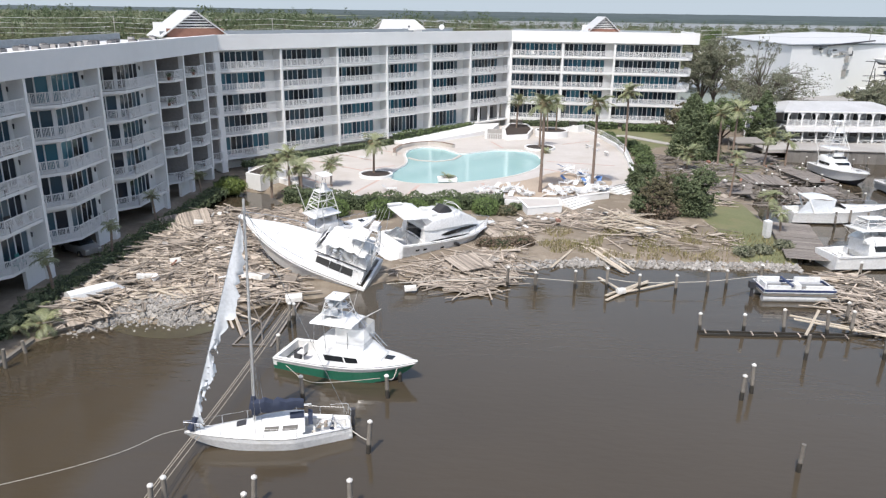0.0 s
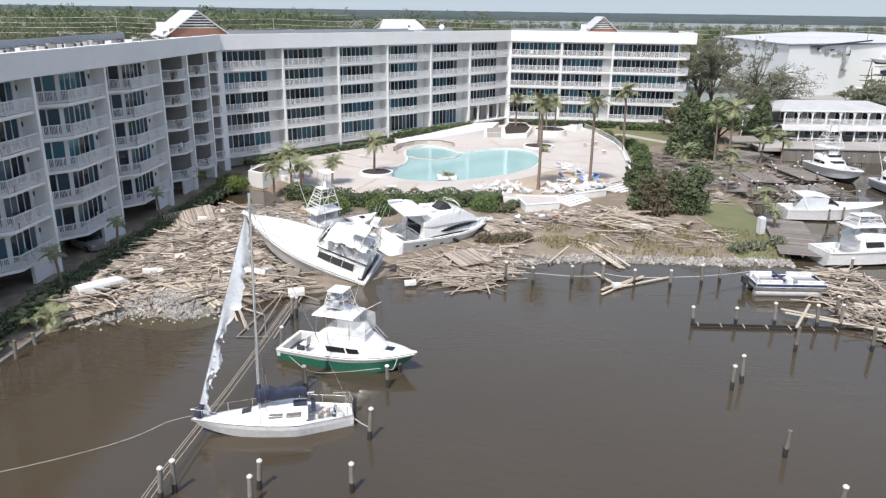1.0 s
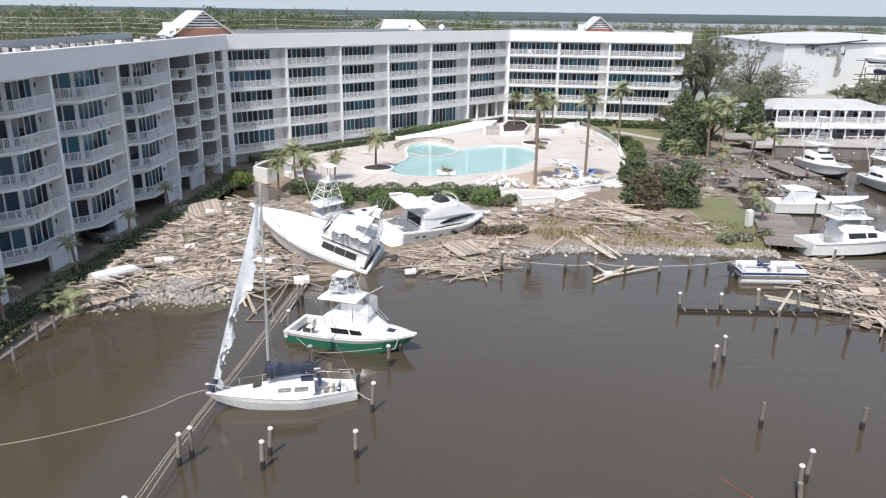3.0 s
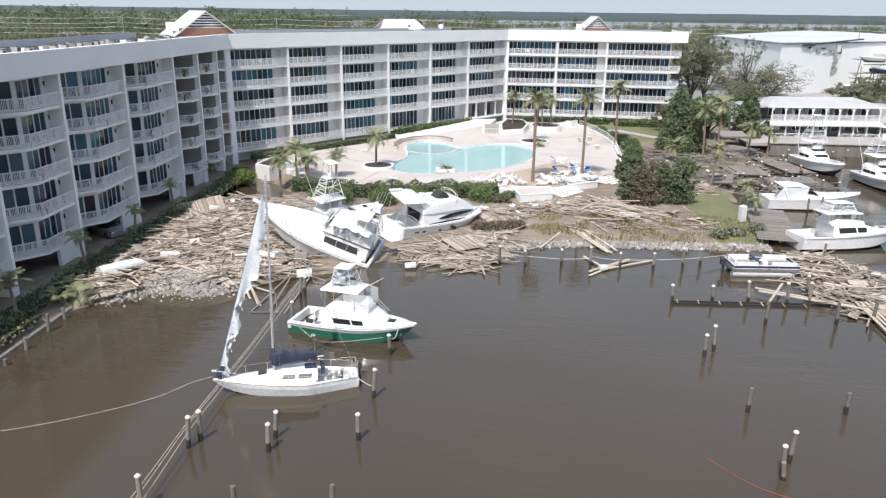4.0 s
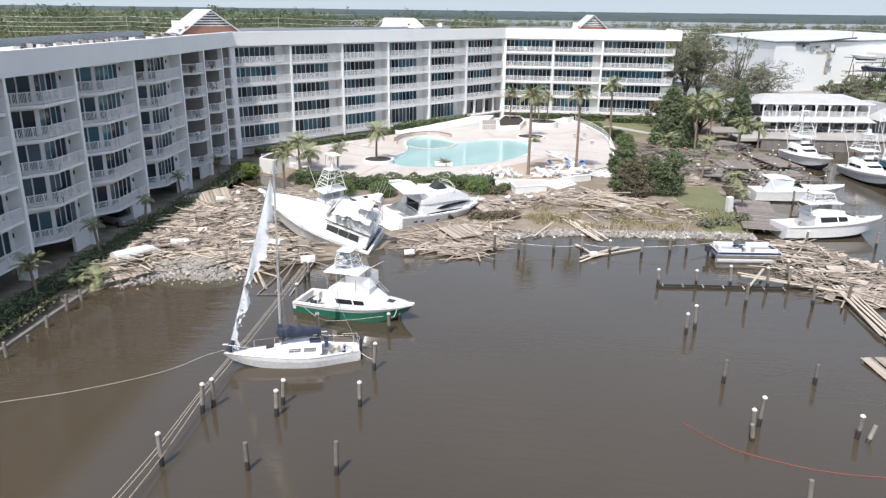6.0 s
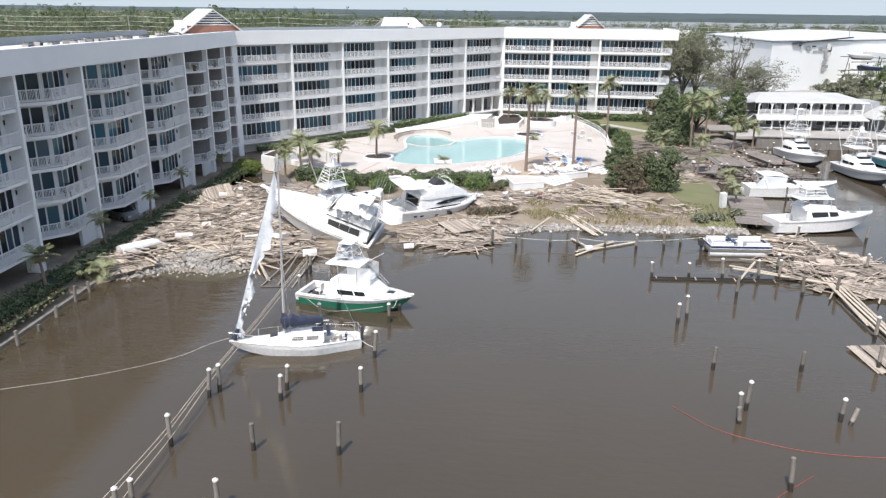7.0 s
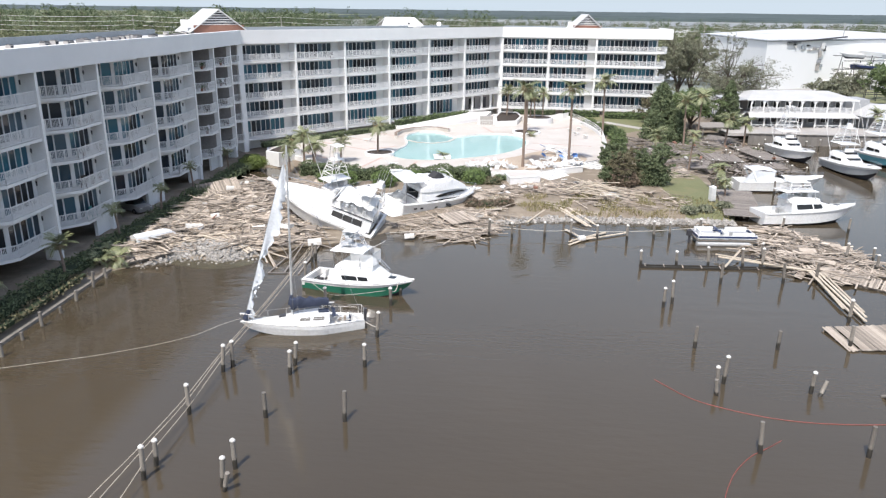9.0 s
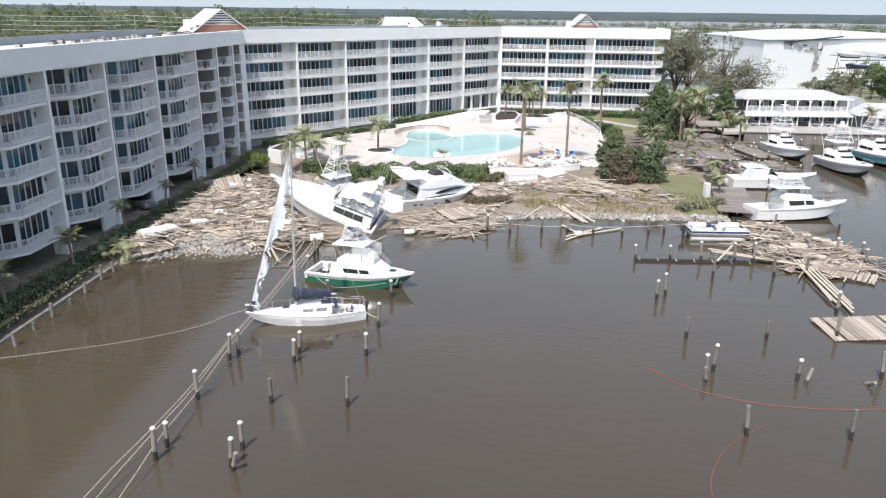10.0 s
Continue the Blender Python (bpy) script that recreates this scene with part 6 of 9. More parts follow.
def cone_tree(x, y, z, h, rad, label, leaves=9000, size=0.15, material=None, seed=1):
    """Dense evergreen, broad at the skirt and ragged towards the tip."""
    r = random.Random(seed)
    t = thing("tree", pose(x, y, z), label, "tree")
    tg, lg = Geo().tube((0, 0, -0.3), (0, 0, h * 0.9), 0.22, 0.04, 7), Geo()
    for i in range(150):
        k = (i + r.random()) / 150
        a = i * 2.4 + r.uniform(-0.3, 0.3)
        rr = rad * min(1.0, (k + 0.04) * 7) ** 0.5 * (1 - k) ** 0.62 * r.uniform(0.72, 1.12)
        zz = h * (0.04 + 0.95 * k)
        c = (rr * 0.78 * math.cos(a), rr * 0.78 * math.sin(a), zz - 0.12 * rr)
        cr = 0.28 * rad * (1 - 0.6 * k) * r.uniform(0.7, 1.25)
        tg.tube((0, 0, zz), c, 0.04, 0.012, 4)
        leaf_cloud(lg, c, (cr, cr, cr * 0.7), leaves // 150, size, r, 0.3)
    part("trunk", tg, BARKD, t)
    part("crown", leaf_mesh("crown", lg, material or LEAFD), None, t)


def open_tree(x, y, z, h, rad, label, leaves=9000, size=0.13, material=None, seed=1, trunk=0.45, fork=0.25, tips=70, flat=1.0, bare=0.25):
    """Wind-thinned tree: forking limbs drawn out to twigs, small leaf clusters at most of the tips."""
    r = random.Random(seed)
    t = thing("tree", pose(x, y, z), label, "tree")
    tg, lg = Geo(), Geo()
    tg.path([(0, 0, -0.3), (0.1, 0.05, h * fork * 0.5), (0.05, 0.1, h * fork)], trunk, 8)
    limbs = []
    for i in range(8):
        a = i * 2.4 + r.uniform(-0.4, 0.4)
        k = 0.35 + 0.65 * (i / 7)
        top = Vector((rad * 0.62 * k * math.cos(a), rad * 0.62 * k * math.sin(a), h * (0.86 - 0.36 * k * flat) * r.uniform(0.92, 1.05)))
        base = Vector((0.05, 0.1, h * fork * r.uniform(0.8, 1.0)))
        mid = base.lerp(top, 0.5) + Vector((r.uniform(-0.6, 0.6), r.uniform(-0.6, 0.6), r.uniform(-0.3, 0.6)))
        tg.tube(base, mid, trunk * 0.55, trunk * 0.38, 6).tube(mid, top, trunk * 0.38, trunk * 0.2, 6)
        limbs.append((base, mid, top))
    for i in range(tips):
        base, mid, top = limbs[i % 8]
        s = mid.lerp(top, r.random()) if r.random() < 0.75 else base.lerp(mid, r.uniform(0.5, 1))
        out = Vector((s.x, s.y, 0)).normalized() * r.uniform(0.15, 0.42) * rad + Vector((r.gauss(0, 0.2) * rad, r.gauss(0, 0.2) * rad, r.uniform(-0.05, 0.26) * h * (1.2 - 0.4 * flat)))
        e = s + out
        m = s.lerp(e, 0.5) + Vector((0, 0, 0.08 * out.length))
        tg.tube(s, m, trunk * 0.16, trunk * 0.1, 5).tube(m, e, trunk * 0.1, 0.02, 4)
        for _ in range(4):
            w = m.lerp(e, r.random()) + Vector((r.gauss(0, 0.09) * rad, r.gauss(0, 0.09) * rad, r.gauss(0.02, 0.06) * rad))
            tg.tube(m, w, trunk * 0.05, 0.012, 3)
            if r.random() > bare:
                cr = rad * r.uniform(0.07, 0.16)
                leaf_cloud(lg, w, (cr, cr, cr * 0.7), int(leaves / tips / 4), size, r, 0.1)
    part("trunk", tg, BARKD, t, "grey-brown trunk and bare limbs")
    part("crown", leaf_mesh("crown", lg, material or LEAF), None, t)
    return t


def round_bush(x, y, z, rx, ry, h, label, n=900, size=0.16, material=None, seed=1, name="bush"):
    r = random.Random(seed)
    t = thing(name, pose(x, y, z), label, "bush")
    g = Geo()
    leaf_cloud(g, (0, 0, h * 0.48), (rx, ry, h * 0.52), n, size, r, 0.82)
    part("crown", leaf_mesh("crown", g, material or LEAFD), None, t)
    # dark solid core paints the shade seen between the leaves
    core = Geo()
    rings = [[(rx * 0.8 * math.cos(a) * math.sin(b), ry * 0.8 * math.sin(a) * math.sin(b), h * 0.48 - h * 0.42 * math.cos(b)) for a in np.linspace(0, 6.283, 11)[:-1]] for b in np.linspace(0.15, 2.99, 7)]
    part("inner_core", core.loft(rings), CORE_SHADE, t)


def hedge(pts, w, h, z, label, density=70, size=0.16, material=None, seed=3, wob=0.25):
    r = random.Random(seed)
    g, core = Geo(), Geo()
    for a, b in zip(pts, pts[1:]):
        a, b = Vector(a), Vector(b)
        L = (b - a).length
        # dark beam inside the hedge stands in for its inner shade
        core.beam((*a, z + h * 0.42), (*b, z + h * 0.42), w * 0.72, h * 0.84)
        side = (b - a).normalized().orthogonal()
        for _ in range(int(L * density * (w + 2 * h) / 3)):
            k = r.random()
            p = a.lerp(b, k)
            bump = 1 + wob * noise.noise((p.x * 0.9, p.y * 0.9, 1.5))
            f = r.random() * (w + 2 * h)
            if f < w:
                o, zz = f - w / 2, h * bump
            else:
                o, zz = (w / 2 if f < w + h else -w / 2) * bump, ((f - w) % h) * bump
            q = p + side * (o + r.gauss(0, 0.06))
            leaf_quad(g, Vector((q.x, q.y, z + zz + r.gauss(0, 0.06))), size, r)
    t = thing("hedge", pose(0, 0, 0), label, "hedge")
    part("foliage", leaf_mesh("foliage", g, material or LEAFD), None, t)
    part("inner_core", core, CORE_SHADE, t)


# near-black green: shade inside foliage, given as a colour
CORE_SHADE = mat("painted_inner_shade", (0.03, 0.045, 0.018), (0.022, 0.035, 0.014), 0.95, 1.0)


def palm_crown(seed, n=34, length=2.1, droop=0.9, dry=0.0):
    """Fronds with leaflets either side of a bent rib."""
    r = random.Random(seed)
    g = Geo()
    for i in range(n):
        a = i * 2.4 + r.uniform(-0.3, 0.3)
        el = r.uniform(-0.5, 1.15)
        L = length * r.uniform(0.75, 1.1)
        ca, sa = math.cos(a), math.sin(a)
        pts = []
        x, z, ang = 0.0, 0.0, el
        k = 9
        for j in range(k + 1):
            pts.append(Vector((ca * x, sa * x, z)))
            st = L / k
            x += math.cos(ang) * st
            z += math.sin(ang) * st
            ang -= droop * (0.05 + 0.35 * (j / k)) * r.uniform(0.8, 1.2)
        side = Vector((-sa, ca, 0))
        for j in range(k):
            p, q = pts[j], pts[j + 1]
            g.add([p - side * 0.02, p + side * 0.02, q + side * 0.015, q - side * 0.015], [(0, 1, 2, 3)])
            if j < 2:
                continue
            w = L * 0.26 * math.sin(math.pi * (j + 0.6) / (k + 0.9)) ** 0.7
            for sg in (-1, 1):
                for h2 in (0.0, 0.5):
                    b = p.lerp(q, h2)
                    tip = b + side * sg * w + (q - p) * 1.3 + Vector((0, 0, -0.25 * w - 0.1 * r.random()))
                    e = (q - p) * 0.22
                    g.add([b - e, b + e, tip], [(0, 1, 2)])
    return g


PALM_MESH = {}


def palm(x, y, z, h, size=1.0, seed=0, lean=(0, 0), droop=0.9, n=34, label="sabal palm with a wind-torn green crown"):
    t = thing("palm_tree", pose(x, y, z, 0, 0, seed * 77 % 360), label, "palm", "palms")
    g = Geo()
    k = 7
    pts = [Vector((lean[0] * (i / k) ** 1.5, lean[1] * (i / k) ** 1.5, h * i / k - 0.2)) for i in range(k + 1)]
    rad = 0.17 * max(0.8, size)
    rings = []
    for i, p in enumerate(pts):
        rr = rad * (1.25 if i == 0 else 1.0 - 0.25 * i / k)
        rings.append([(p.x + rr * math.cos(q), p.y + rr * math.sin(q), p.z) for q in np.linspace(0, 6.2832, 9)[:-1]])
    part("trunk", g.loft(rings), BARK, t, smooth=True)
    key = (seed % 4, round(droop, 1), n)
    if key not in PALM_MESH:
        PALM_MESH[key] = leaf_mesh("crown", palm_crown(seed % 4 + 5, n, 2.1, droop), PALM)
        PALM_MESH[key, "d"] = leaf_mesh("dead_fronds", palm_crown(seed % 4 + 50, 9, 1.5, 2.6), PALMD)
    cm = Matrix.Translation(pts[-1]) @ Matrix.Scale(size, 4)
    part("crown", PALM_MESH[key], None, t, at=cm)
    part("dead_fronds", PALM_MESH[key, "d"], None, t, "brown hanging dead fronds", at=cm)


for x, y, z, h, s, dr in ((6.2, 86.4, DZ, 11.0, 1.25, 1.1), (12.9, 89.4, DZ, 10.8, 1.2, 1.1), (20.9, 112.4, 0.9, 10.3, 1.2, 1.1), (7.9, 117.0, DZ, 7.6, 1.1, 1.0), (4.6, 133.5, DZ, 5.6, 1.15, 0.7), (10.0, 129.0, DZ, 5.2, 0.95, 0.9), (11.6, 130.2, DZ, 5.8, 0.95, 0.9), (9.2, 131, DZ, 4.6, 0.9, 0.9),
                        (-15.6, 93.6, DZ, 4.6, 1.1, 1.4), (-19.8, 86.2, DZ, 2.9, 0.95, 0.9), (-25.5, 87.6, 0.8, 4.2, 1.05, 1.2), (-23.6, 85.6, 0.8, 3.4, 0.95, 1.2), (-22.8, 83.2, 0.7, 3.8, 1.0, 1.3), (-28.2, 92.0, DZ, 2.2, 0.9, 1.0), (-26.6, 83.5, 0.6, 3.4, 1.0, 1.4),
                        (-34.8, 69.6, 0.6, 3.4, 0.55, 0.9), (-34.6, 81.5, 0.6, 3.0, 0.55, 0.9), (-34.2, 31.0, 0.6, 3.0, 0.8, 0.9), (-33.8, 39.6, 0.6, 3.2, 0.75, 0.9), (-34.4, 59.5, 0.6, 3.2, 0.55, 1.6), (-34.4, 50.2, 0.6, 3.2, 0.65, 1.4),
                        (29.9, 88.8, 0.8, 5.4, 0.8, 1.6), (40.2, 107.0, 0.8, 5.4, 1.25, 1.0), (43.4, 107.4, 0.8, 4.6, 1.15, 1.0), (33.4, 106.6, 0.9, 8.0, 1.25, 1.0), (36.6, 110.5, 0.9, 8.4, 1.25, 1.0), (31.6, 80.4, 0.7, 2.6, 0.95, 1.6), (30.9, 74.6, 0.7, 2.0, 0.8, 1.6), (72.5, 124.5, 1.5, 3.6, 1.2, 0.8), (28.0, 103.0, 0.9, 3.0, 1.1, 1.0)):
    palm(x, y, z, h, s * (0.82 if x > 28 else 0.95), int(abs(x * 7 + y * 3)), (0.25 * math.sin(x), 0.25 * math.cos(y)), dr * 0.6, 28)
palm(-5.6, 91.6, DZ + 0.2, 0.35, 0.6, 2, (0, 0), 0.8, 24, "low palm in the pool-side planter")
palm(8.6, 112.6, DZ + 0.1, 0.3, 0.6, 3, (0, 0), 0.8, 24, "low palm beside the pool edge")

hedge([(-24.0, 81.6), (-17.0, 78.9), (-9.0, 79.0), (-3.0, 80.2), (1.6, 80.9)], 2.4, 1.75, 0.5, "ragged green hedge below the pool deck wall", 150, 0.13, LEAFD, 4, 0.3)
for x, y, rr, h in ((-17.0, 75.4, 1.5, 2.1), (-12.0, 75.4, 1.55, 2.2), (-8.2, 77.0, 1.3, 1.9), (-4.6, 77.6, 1.4, 2.0), (-0.4, 78.3, 1.5, 2.0), (-19.6, 76.6, 1.3, 1.8)):
    round_bush(x, y, 0.45, rr, rr, h, "rounded clipped green shrub below the deck", 2600, 0.1, LEAFS, int(abs(x) * 9))
for x, y, rx in ((1.4, 66.4, 1.6), (3.4, 67.2, 1.2), (-0.2, 66.2, 1.0)):
    round_bush(x, y, 0.5, rx, 0.9, 1.0, "low dead brown shrub on the bank", 900, 0.11, DEADB, int(x * 5 + 30))
round_bush(1.9, 78.2, 0.45, 1.3, 1.2, 1.2, "low wilted brown shrub by the deck wall", 600, 0.15, LEAFB, 5)
round_bush(3.0, 80.4, 0.45, 0.9, 0.9, 1.0, "low green shrub by the deck wall", 400, 0.15, LEAFD, 6)
hedge([mid_pt(31, 1.0), mid_pt(40, 1.0), mid_pt(50, 0.9)], 1.6, 1.0, 1.9, "clipped hedge on the slope in front of the windows", 60, 0.18, LEAF, 5)
hedge([mid_pt(2, 1.6), mid_pt(12, 1.6), mid_pt(30, 1.5)], 1.1, 0.8, DZ, "low hedge along the condominium terrace", 60, 0.16, LEAFD, 6)
hedge([(16.5, 140.2), (24.0, 139.2)], 1.5, 1.3, 1.2, "clipped hedge below the end balconies", 60, 0.18, LEAF, 7)
hedge([(24.6, 138.0), (34.5, 137.0)], 3.6, 1.3, 1.15, "low spreading ground cover below the balconies", 60, 0.2, LEAF, 8)
hedge([(15.0, 141.0), (6, 141.2)], 1.2, 1.0, DZ, "low hedge along the terrace wall", 50, 0.16, LEAFD, 9)
for x, y, rr, h in ((20.6, 128.0, 1.3, 1.9), (22.0, 123.0, 1.4, 1.8), (23.0, 117.5, 1.4, 2.2), (23.4, 112.6, 1.5, 2.4), (22.9, 107.0, 1.4, 2.2), (21.9, 100.6, 1.2, 1.9)):
    round_bush(x, y, 0.7, rr, rr, h, "rounded green shrub outside the deck wall", 2600, 0.11, LEAF, int(x * 9 + y))
hedge([(-34.3, -5), (-34.3, 20), (-34.2, 40), (-34.0, 56), (-33.8, 72), (-33.4, 84), (-34.5, 92)], 2.2, 0.75, 0.5, "dark uneven hedge in the building's shade", 120, 0.12, LEAFD, 10, 0.5)
round_bush(-32.4, 85.6, 0.4, 1.8, 1.7, 1.7, "bright yellow-green shrub at the deck corner", 3600, 0.12, LEAFY, 12)
hedge([(-32.4, 12), (-32.6, 40)], 0.9, 0.35, 0.55, "strip of rough grass on the bulkhead", 70, 0.14, LEAFG, 13)
for x, y, k in ((-32.6, 43.4, 2), (-31.6, 44.6, 3), (-33.2, 45.4, 1)):
    palm(x, y, 0.5, 0.5, 0.75, k, (0.3, 0.2), 0.9, 20, "low wind-torn palm clump on the bank")
for i, (x, y, rx, h, m) in enumerate(((19.0, 79.2, 2.2, 3.9, LEAFB), (23.1, 80.6, 2.5, 5.0, LEAFD), (20.6, 82.0, 2.0, 4.4, LEAFB), (18.6, 83.2, 1.7, 3.6, LEAFD), (19.4, 91.6, 1.8, 3.2, LEAFD), (17.2, 79.6, 1.2, 2.2, LEAFD))):
    open_tree(x, y, 0.5, h * 1.25, rx * 1.05, "storm-beaten half-bare shrub among driftwood" if m is LEAFB else "dense green bushy tree among driftwood", 5000 if m is LEAFB else 14000, 0.12, m, 20 + i, 0.12, 0.08, 60 if m is LEAFB else 110, 0.9, 0.35 if m is LEAFB else 0.03)
for x, y, rx, h, m in ((19.0, 79.0, 1.9, 2.4, DEADB), (23.1, 80.4, 2.3, 3.2, LEAFD), (20.8, 80.6, 1.8, 2.6, LEAFB), (18.4, 82.6, 1.6, 2.4, LEAFD), (19.4, 91.4, 1.6, 2.2, LEAFD)):
    round_bush(x, y, 0.45, rx, rx * 0.9, h, "leafy skirt of storm-beaten bushes among driftwood", 2600, 0.13, m, int(x * 7))
cone_tree(30.6, 112.4, 0.9, 10.2, 4.0, "dense dark pyramidal evergreen tree", 17000, 0.17, LEAFD, 31)
cone_tree(32.9, 110.2, 0.9, 6.0, 2.4, "dense dark evergreen tree beside the dock", 7000, 0.16, LEAFD, 32)
open_tree(39.0, 125.0, 1.1, 9.5, 5.4, "mixed olive-green tree clump behind the dock", 12000, 0.17, LEAF, 33, 0.3, 0.12, 80, 1.0, 0.05)
cone_tree(45.2, 123.4, 1.1, 9.6, 3.0, "dark narrow evergreen beside the restaurant", 11000, 0.16, LEAFD, 34)
open_tree(34.4, 130.0, 1.1, 7.6, 4.4, "tangled brownish tree near the end of the building", 8000, 0.17, LEAFB, 35, 0.25, 0.12, 70, 1.0, 0.05)
open_tree(34.0, 121.0, 1.0, 8.6, 3.6, "olive-green tree near the end of the building", 8000, 0.17, LEAF, 45, 0.25, 0.12, 70, 0.8, 0.05)
open_tree(50.4, 139.0, 1.2, 14.2, 9.0, "half-stripped live oak with spreading limbs", 22000, 0.14, LEAFG2, 36, 0.55, 0.2, 170, 1.0, 0.3)
open_tree(49.9, 141.5, 1.2, 18.5, 3.4, "thin stripped pine rising above the oak", 2200, 0.13, LEAFG2, 37, 0.22, 0.55, 30, 0.6, 0.4)
open_tree(44.0, 158.0, 1.3, 19.5, 7.0, "tall wind-thinned tree beside the condominium", 22000, 0.16, LEAFG2, 38, 0.42, 0.2, 120, 0.7, 0.2)
open_tree(49.0, 166.0, 1.3, 18.0, 6.5, "wind-thinned tree behind the condominium", 12000, 0.18, LEAFG2, 39, 0.4, 0.2, 70, 0.7, 0.08)
open_tree(76.0, 152.0, 1.4, 9.0, 5.5, "grey-green wind-thinned tree behind the restaurant", 10000, 0.18, LEAFG2, 40, 0.35, 0.15, 80, 1.0, 0.08)
open_tree(90.0, 152.0, 1.4, 13.5, 7.5, "large green tree beyond the restaurant", 14000, 0.22, LEAF, 41, 0.45, 0.15, 90, 0.9, 0.02)
open_tree(111.0, 150.0, 1.4, 12.5, 8.5, "large green tree beyond the restaurant", 12000, 0.22, LEAF, 42, 0.45, 0.15, 90, 0.9, 0.02)
for i, (x, y) in enumerate(((24.5, 66.4), (26.5, 67.2), (27.5, 95.5), (25.6, 97), (42.5, 109.5), (45.0, 106.5), (29.2, 69.0))):
    round_bush(x, y, 0.5, 0.9, 0.8, 0.9, "low ragged grey-green shrub on the bank", 600, 0.14, LEAFG2, 60 + i)

# grass on the bank and lawns
r5 = random.Random(21)
g = Geo()
for _ in range(9000):
    x, y = r5.uniform(0, 29), r5.uniform(64.6, 73.5)
    if x < 22 and noise.noise((x * 0.35, y * 0.35, 4)) < 0.0 or x > 22 and r5.random() < 0.7:
        continue
    h = r5.uniform(0.2, 0.6)
    a = r5.uniform(0, 6.28)
    zz = ground_z(x, y) - 0.03
    dx, dy = math.cos(a) * 0.05, math.sin(a) * 0.05
    lx, ly = r5.gauss(0, 0.15), r5.gauss(0, 0.15)
    g.add([(x - dx, y - dy, zz), (x + dx, y + dy, zz), (x + lx, y + ly, zz + h)], [(0, 1, 2)])
ob = new("bank_grass", leaf_mesh("bank_grass", g, STRAW))
tagged(ob, "tall dry straw-coloured bank grass among driftwood", "grass", "", "stuff")

# ---- roof plant and gables ----
def gable(x, y, z, w, h, depth, heading, label, louvre=True):
    """A white gabled roof house with a louvred end."""
    t = thing("roof_gable", pose(x, y, z, 0, 0, heading), label, "roof gable")
    e = 0.5
    for sg in (-1, 1):
        a, b = Vector((sg * (w / 2 + e), -depth / 2, -e * h / (w / 2))), Vector((0, -depth / 2, h))
        n = Vector((0, depth, 0))
        up = Vector((0, 0, 0.18))
        part("roof_slope", Geo().loft([[a, b, b + up, a + up], [a + n, b + n, b + n + up, a + n + up]]), ROOFM, t)
    zb = h * 0.28
    wb = w / 2 * (1 - zb / h)
    part("brick_base", Geo().box((0, -depth / 2 + 0.5, zb / 2 - 0.3), (w * 0.92, 0.3, zb + 0.6)), BRICKY, t, "red brick below the louvres")
    # solid dark panel paints the unlit space behind the louvres
    part("gable_wall", Geo().loft([[(-wb, -depth / 2 + 0.7, zb), (wb, -depth / 2 + 0.7, zb), (0, -depth / 2 + 0.7, h)], [(-wb, -depth / 2 + 0.9, zb), (wb, -depth / 2 + 0.9, zb), (0, -depth / 2 + 0.9, h)]]), DARK, t, "dark panel standing in for the shade behind the louvres")
    for k in range(6):
        zz = zb + 0.1 + (h - zb) * k / 6.2
        ww = w * (1 - zz / h) * 0.97
        part("louvre", Geo().box((0, -depth / 2 + 0.5, zz), (ww, 0.12, 0.14), m=Matrix.Rotation(0.4, 4, "X")), GEL, t)
    part("back_wall", Geo().box((0, depth / 2 - 0.6, h * 0.25), (w * 0.9, 0.3, h * 0.5)), WHITE, t)


gable(-46.4, 110.5, 18.6, 9.0, 3.3, 9.0, 38, "white metal gable roof with torn louvres above brick")
gable(20.9, 150.5, 18.7, 6.6, 2.9, 8.0, 4, "white metal gable roof with torn louvres at the far end")
t = thing("roof_house", pose(-18.6, 145.5, 18.0, 0, 0, 20), "white pitched-roof stair house behind the roof edge", "roof house")
part("wall", Geo().box((0, 0, 0.2), (8.0, 5.0, 1.6)), WHITE, t)
for sg in (-1, 1):
    part("roof_slope", Geo().loft([[(-4.6, sg * 3.0, 0.9), (-3.2, 0, 2.6), (-3.2, 0, 2.75), (-4.6, sg * 3.0, 1.05)], [(4.6, sg * 3.0, 0.9), (3.2, 0, 2.6), (3.2, 0, 2.75), (4.6, sg * 3.0, 1.05)]]), ROOFM, t)
part("dormer", Geo().loft([[(-0.6, -3.2, 0.8), (3.0, -3.2, 0.8), (1.2, -3.2, 2.5)], [(-0.6, 0, 0.8), (3.0, 0, 0.8), (1.2, 0, 2.5)]]), WHITE, t)
part("vent", Geo().box((1.2, -3.25, 1.5), (0.35, 0.1, 0.35)), DARK, t)
t = thing("satellite_dish", pose(-10.0, 142.0, 18.3), "white satellite dish on the roof", "dish")
part("mast", Geo().tube((0, 0, 0), (0, 0, 0.9), 0.05), CHROME, t)
part("reflector", Geo().tube((0, 0, 1.2), (0.0, -0.12, 1.25), 0.5, 0.42, 14), GEL, t)


def roof_unit(kind):
    t = thing("air_conditioner", pose(0, 0, 0), "grey rooftop air conditioner on the flat roof", "air conditioner", "rooftop units")
    w, d, h = ((0.62, 0.62, 0.5), (0.9, 0.6, 0.42), (0.5, 0.5, 0.55))[kind]
    part("casing", Geo().box((0, 0, h / 2), (w, d, h)), (TANGREY, ACDARK, CONC)[kind], t)
    part("grille", Geo().box((0, 0, h + 0.03), (w * 0.8, d * 0.8, 0.06)), DARK, t)
    part("coil_panel", Geo().box((w / 2 + 0.012, 0, h * 0.5), (0.03, d * 0.8, h * 0.7)), DARK, t)
    return t


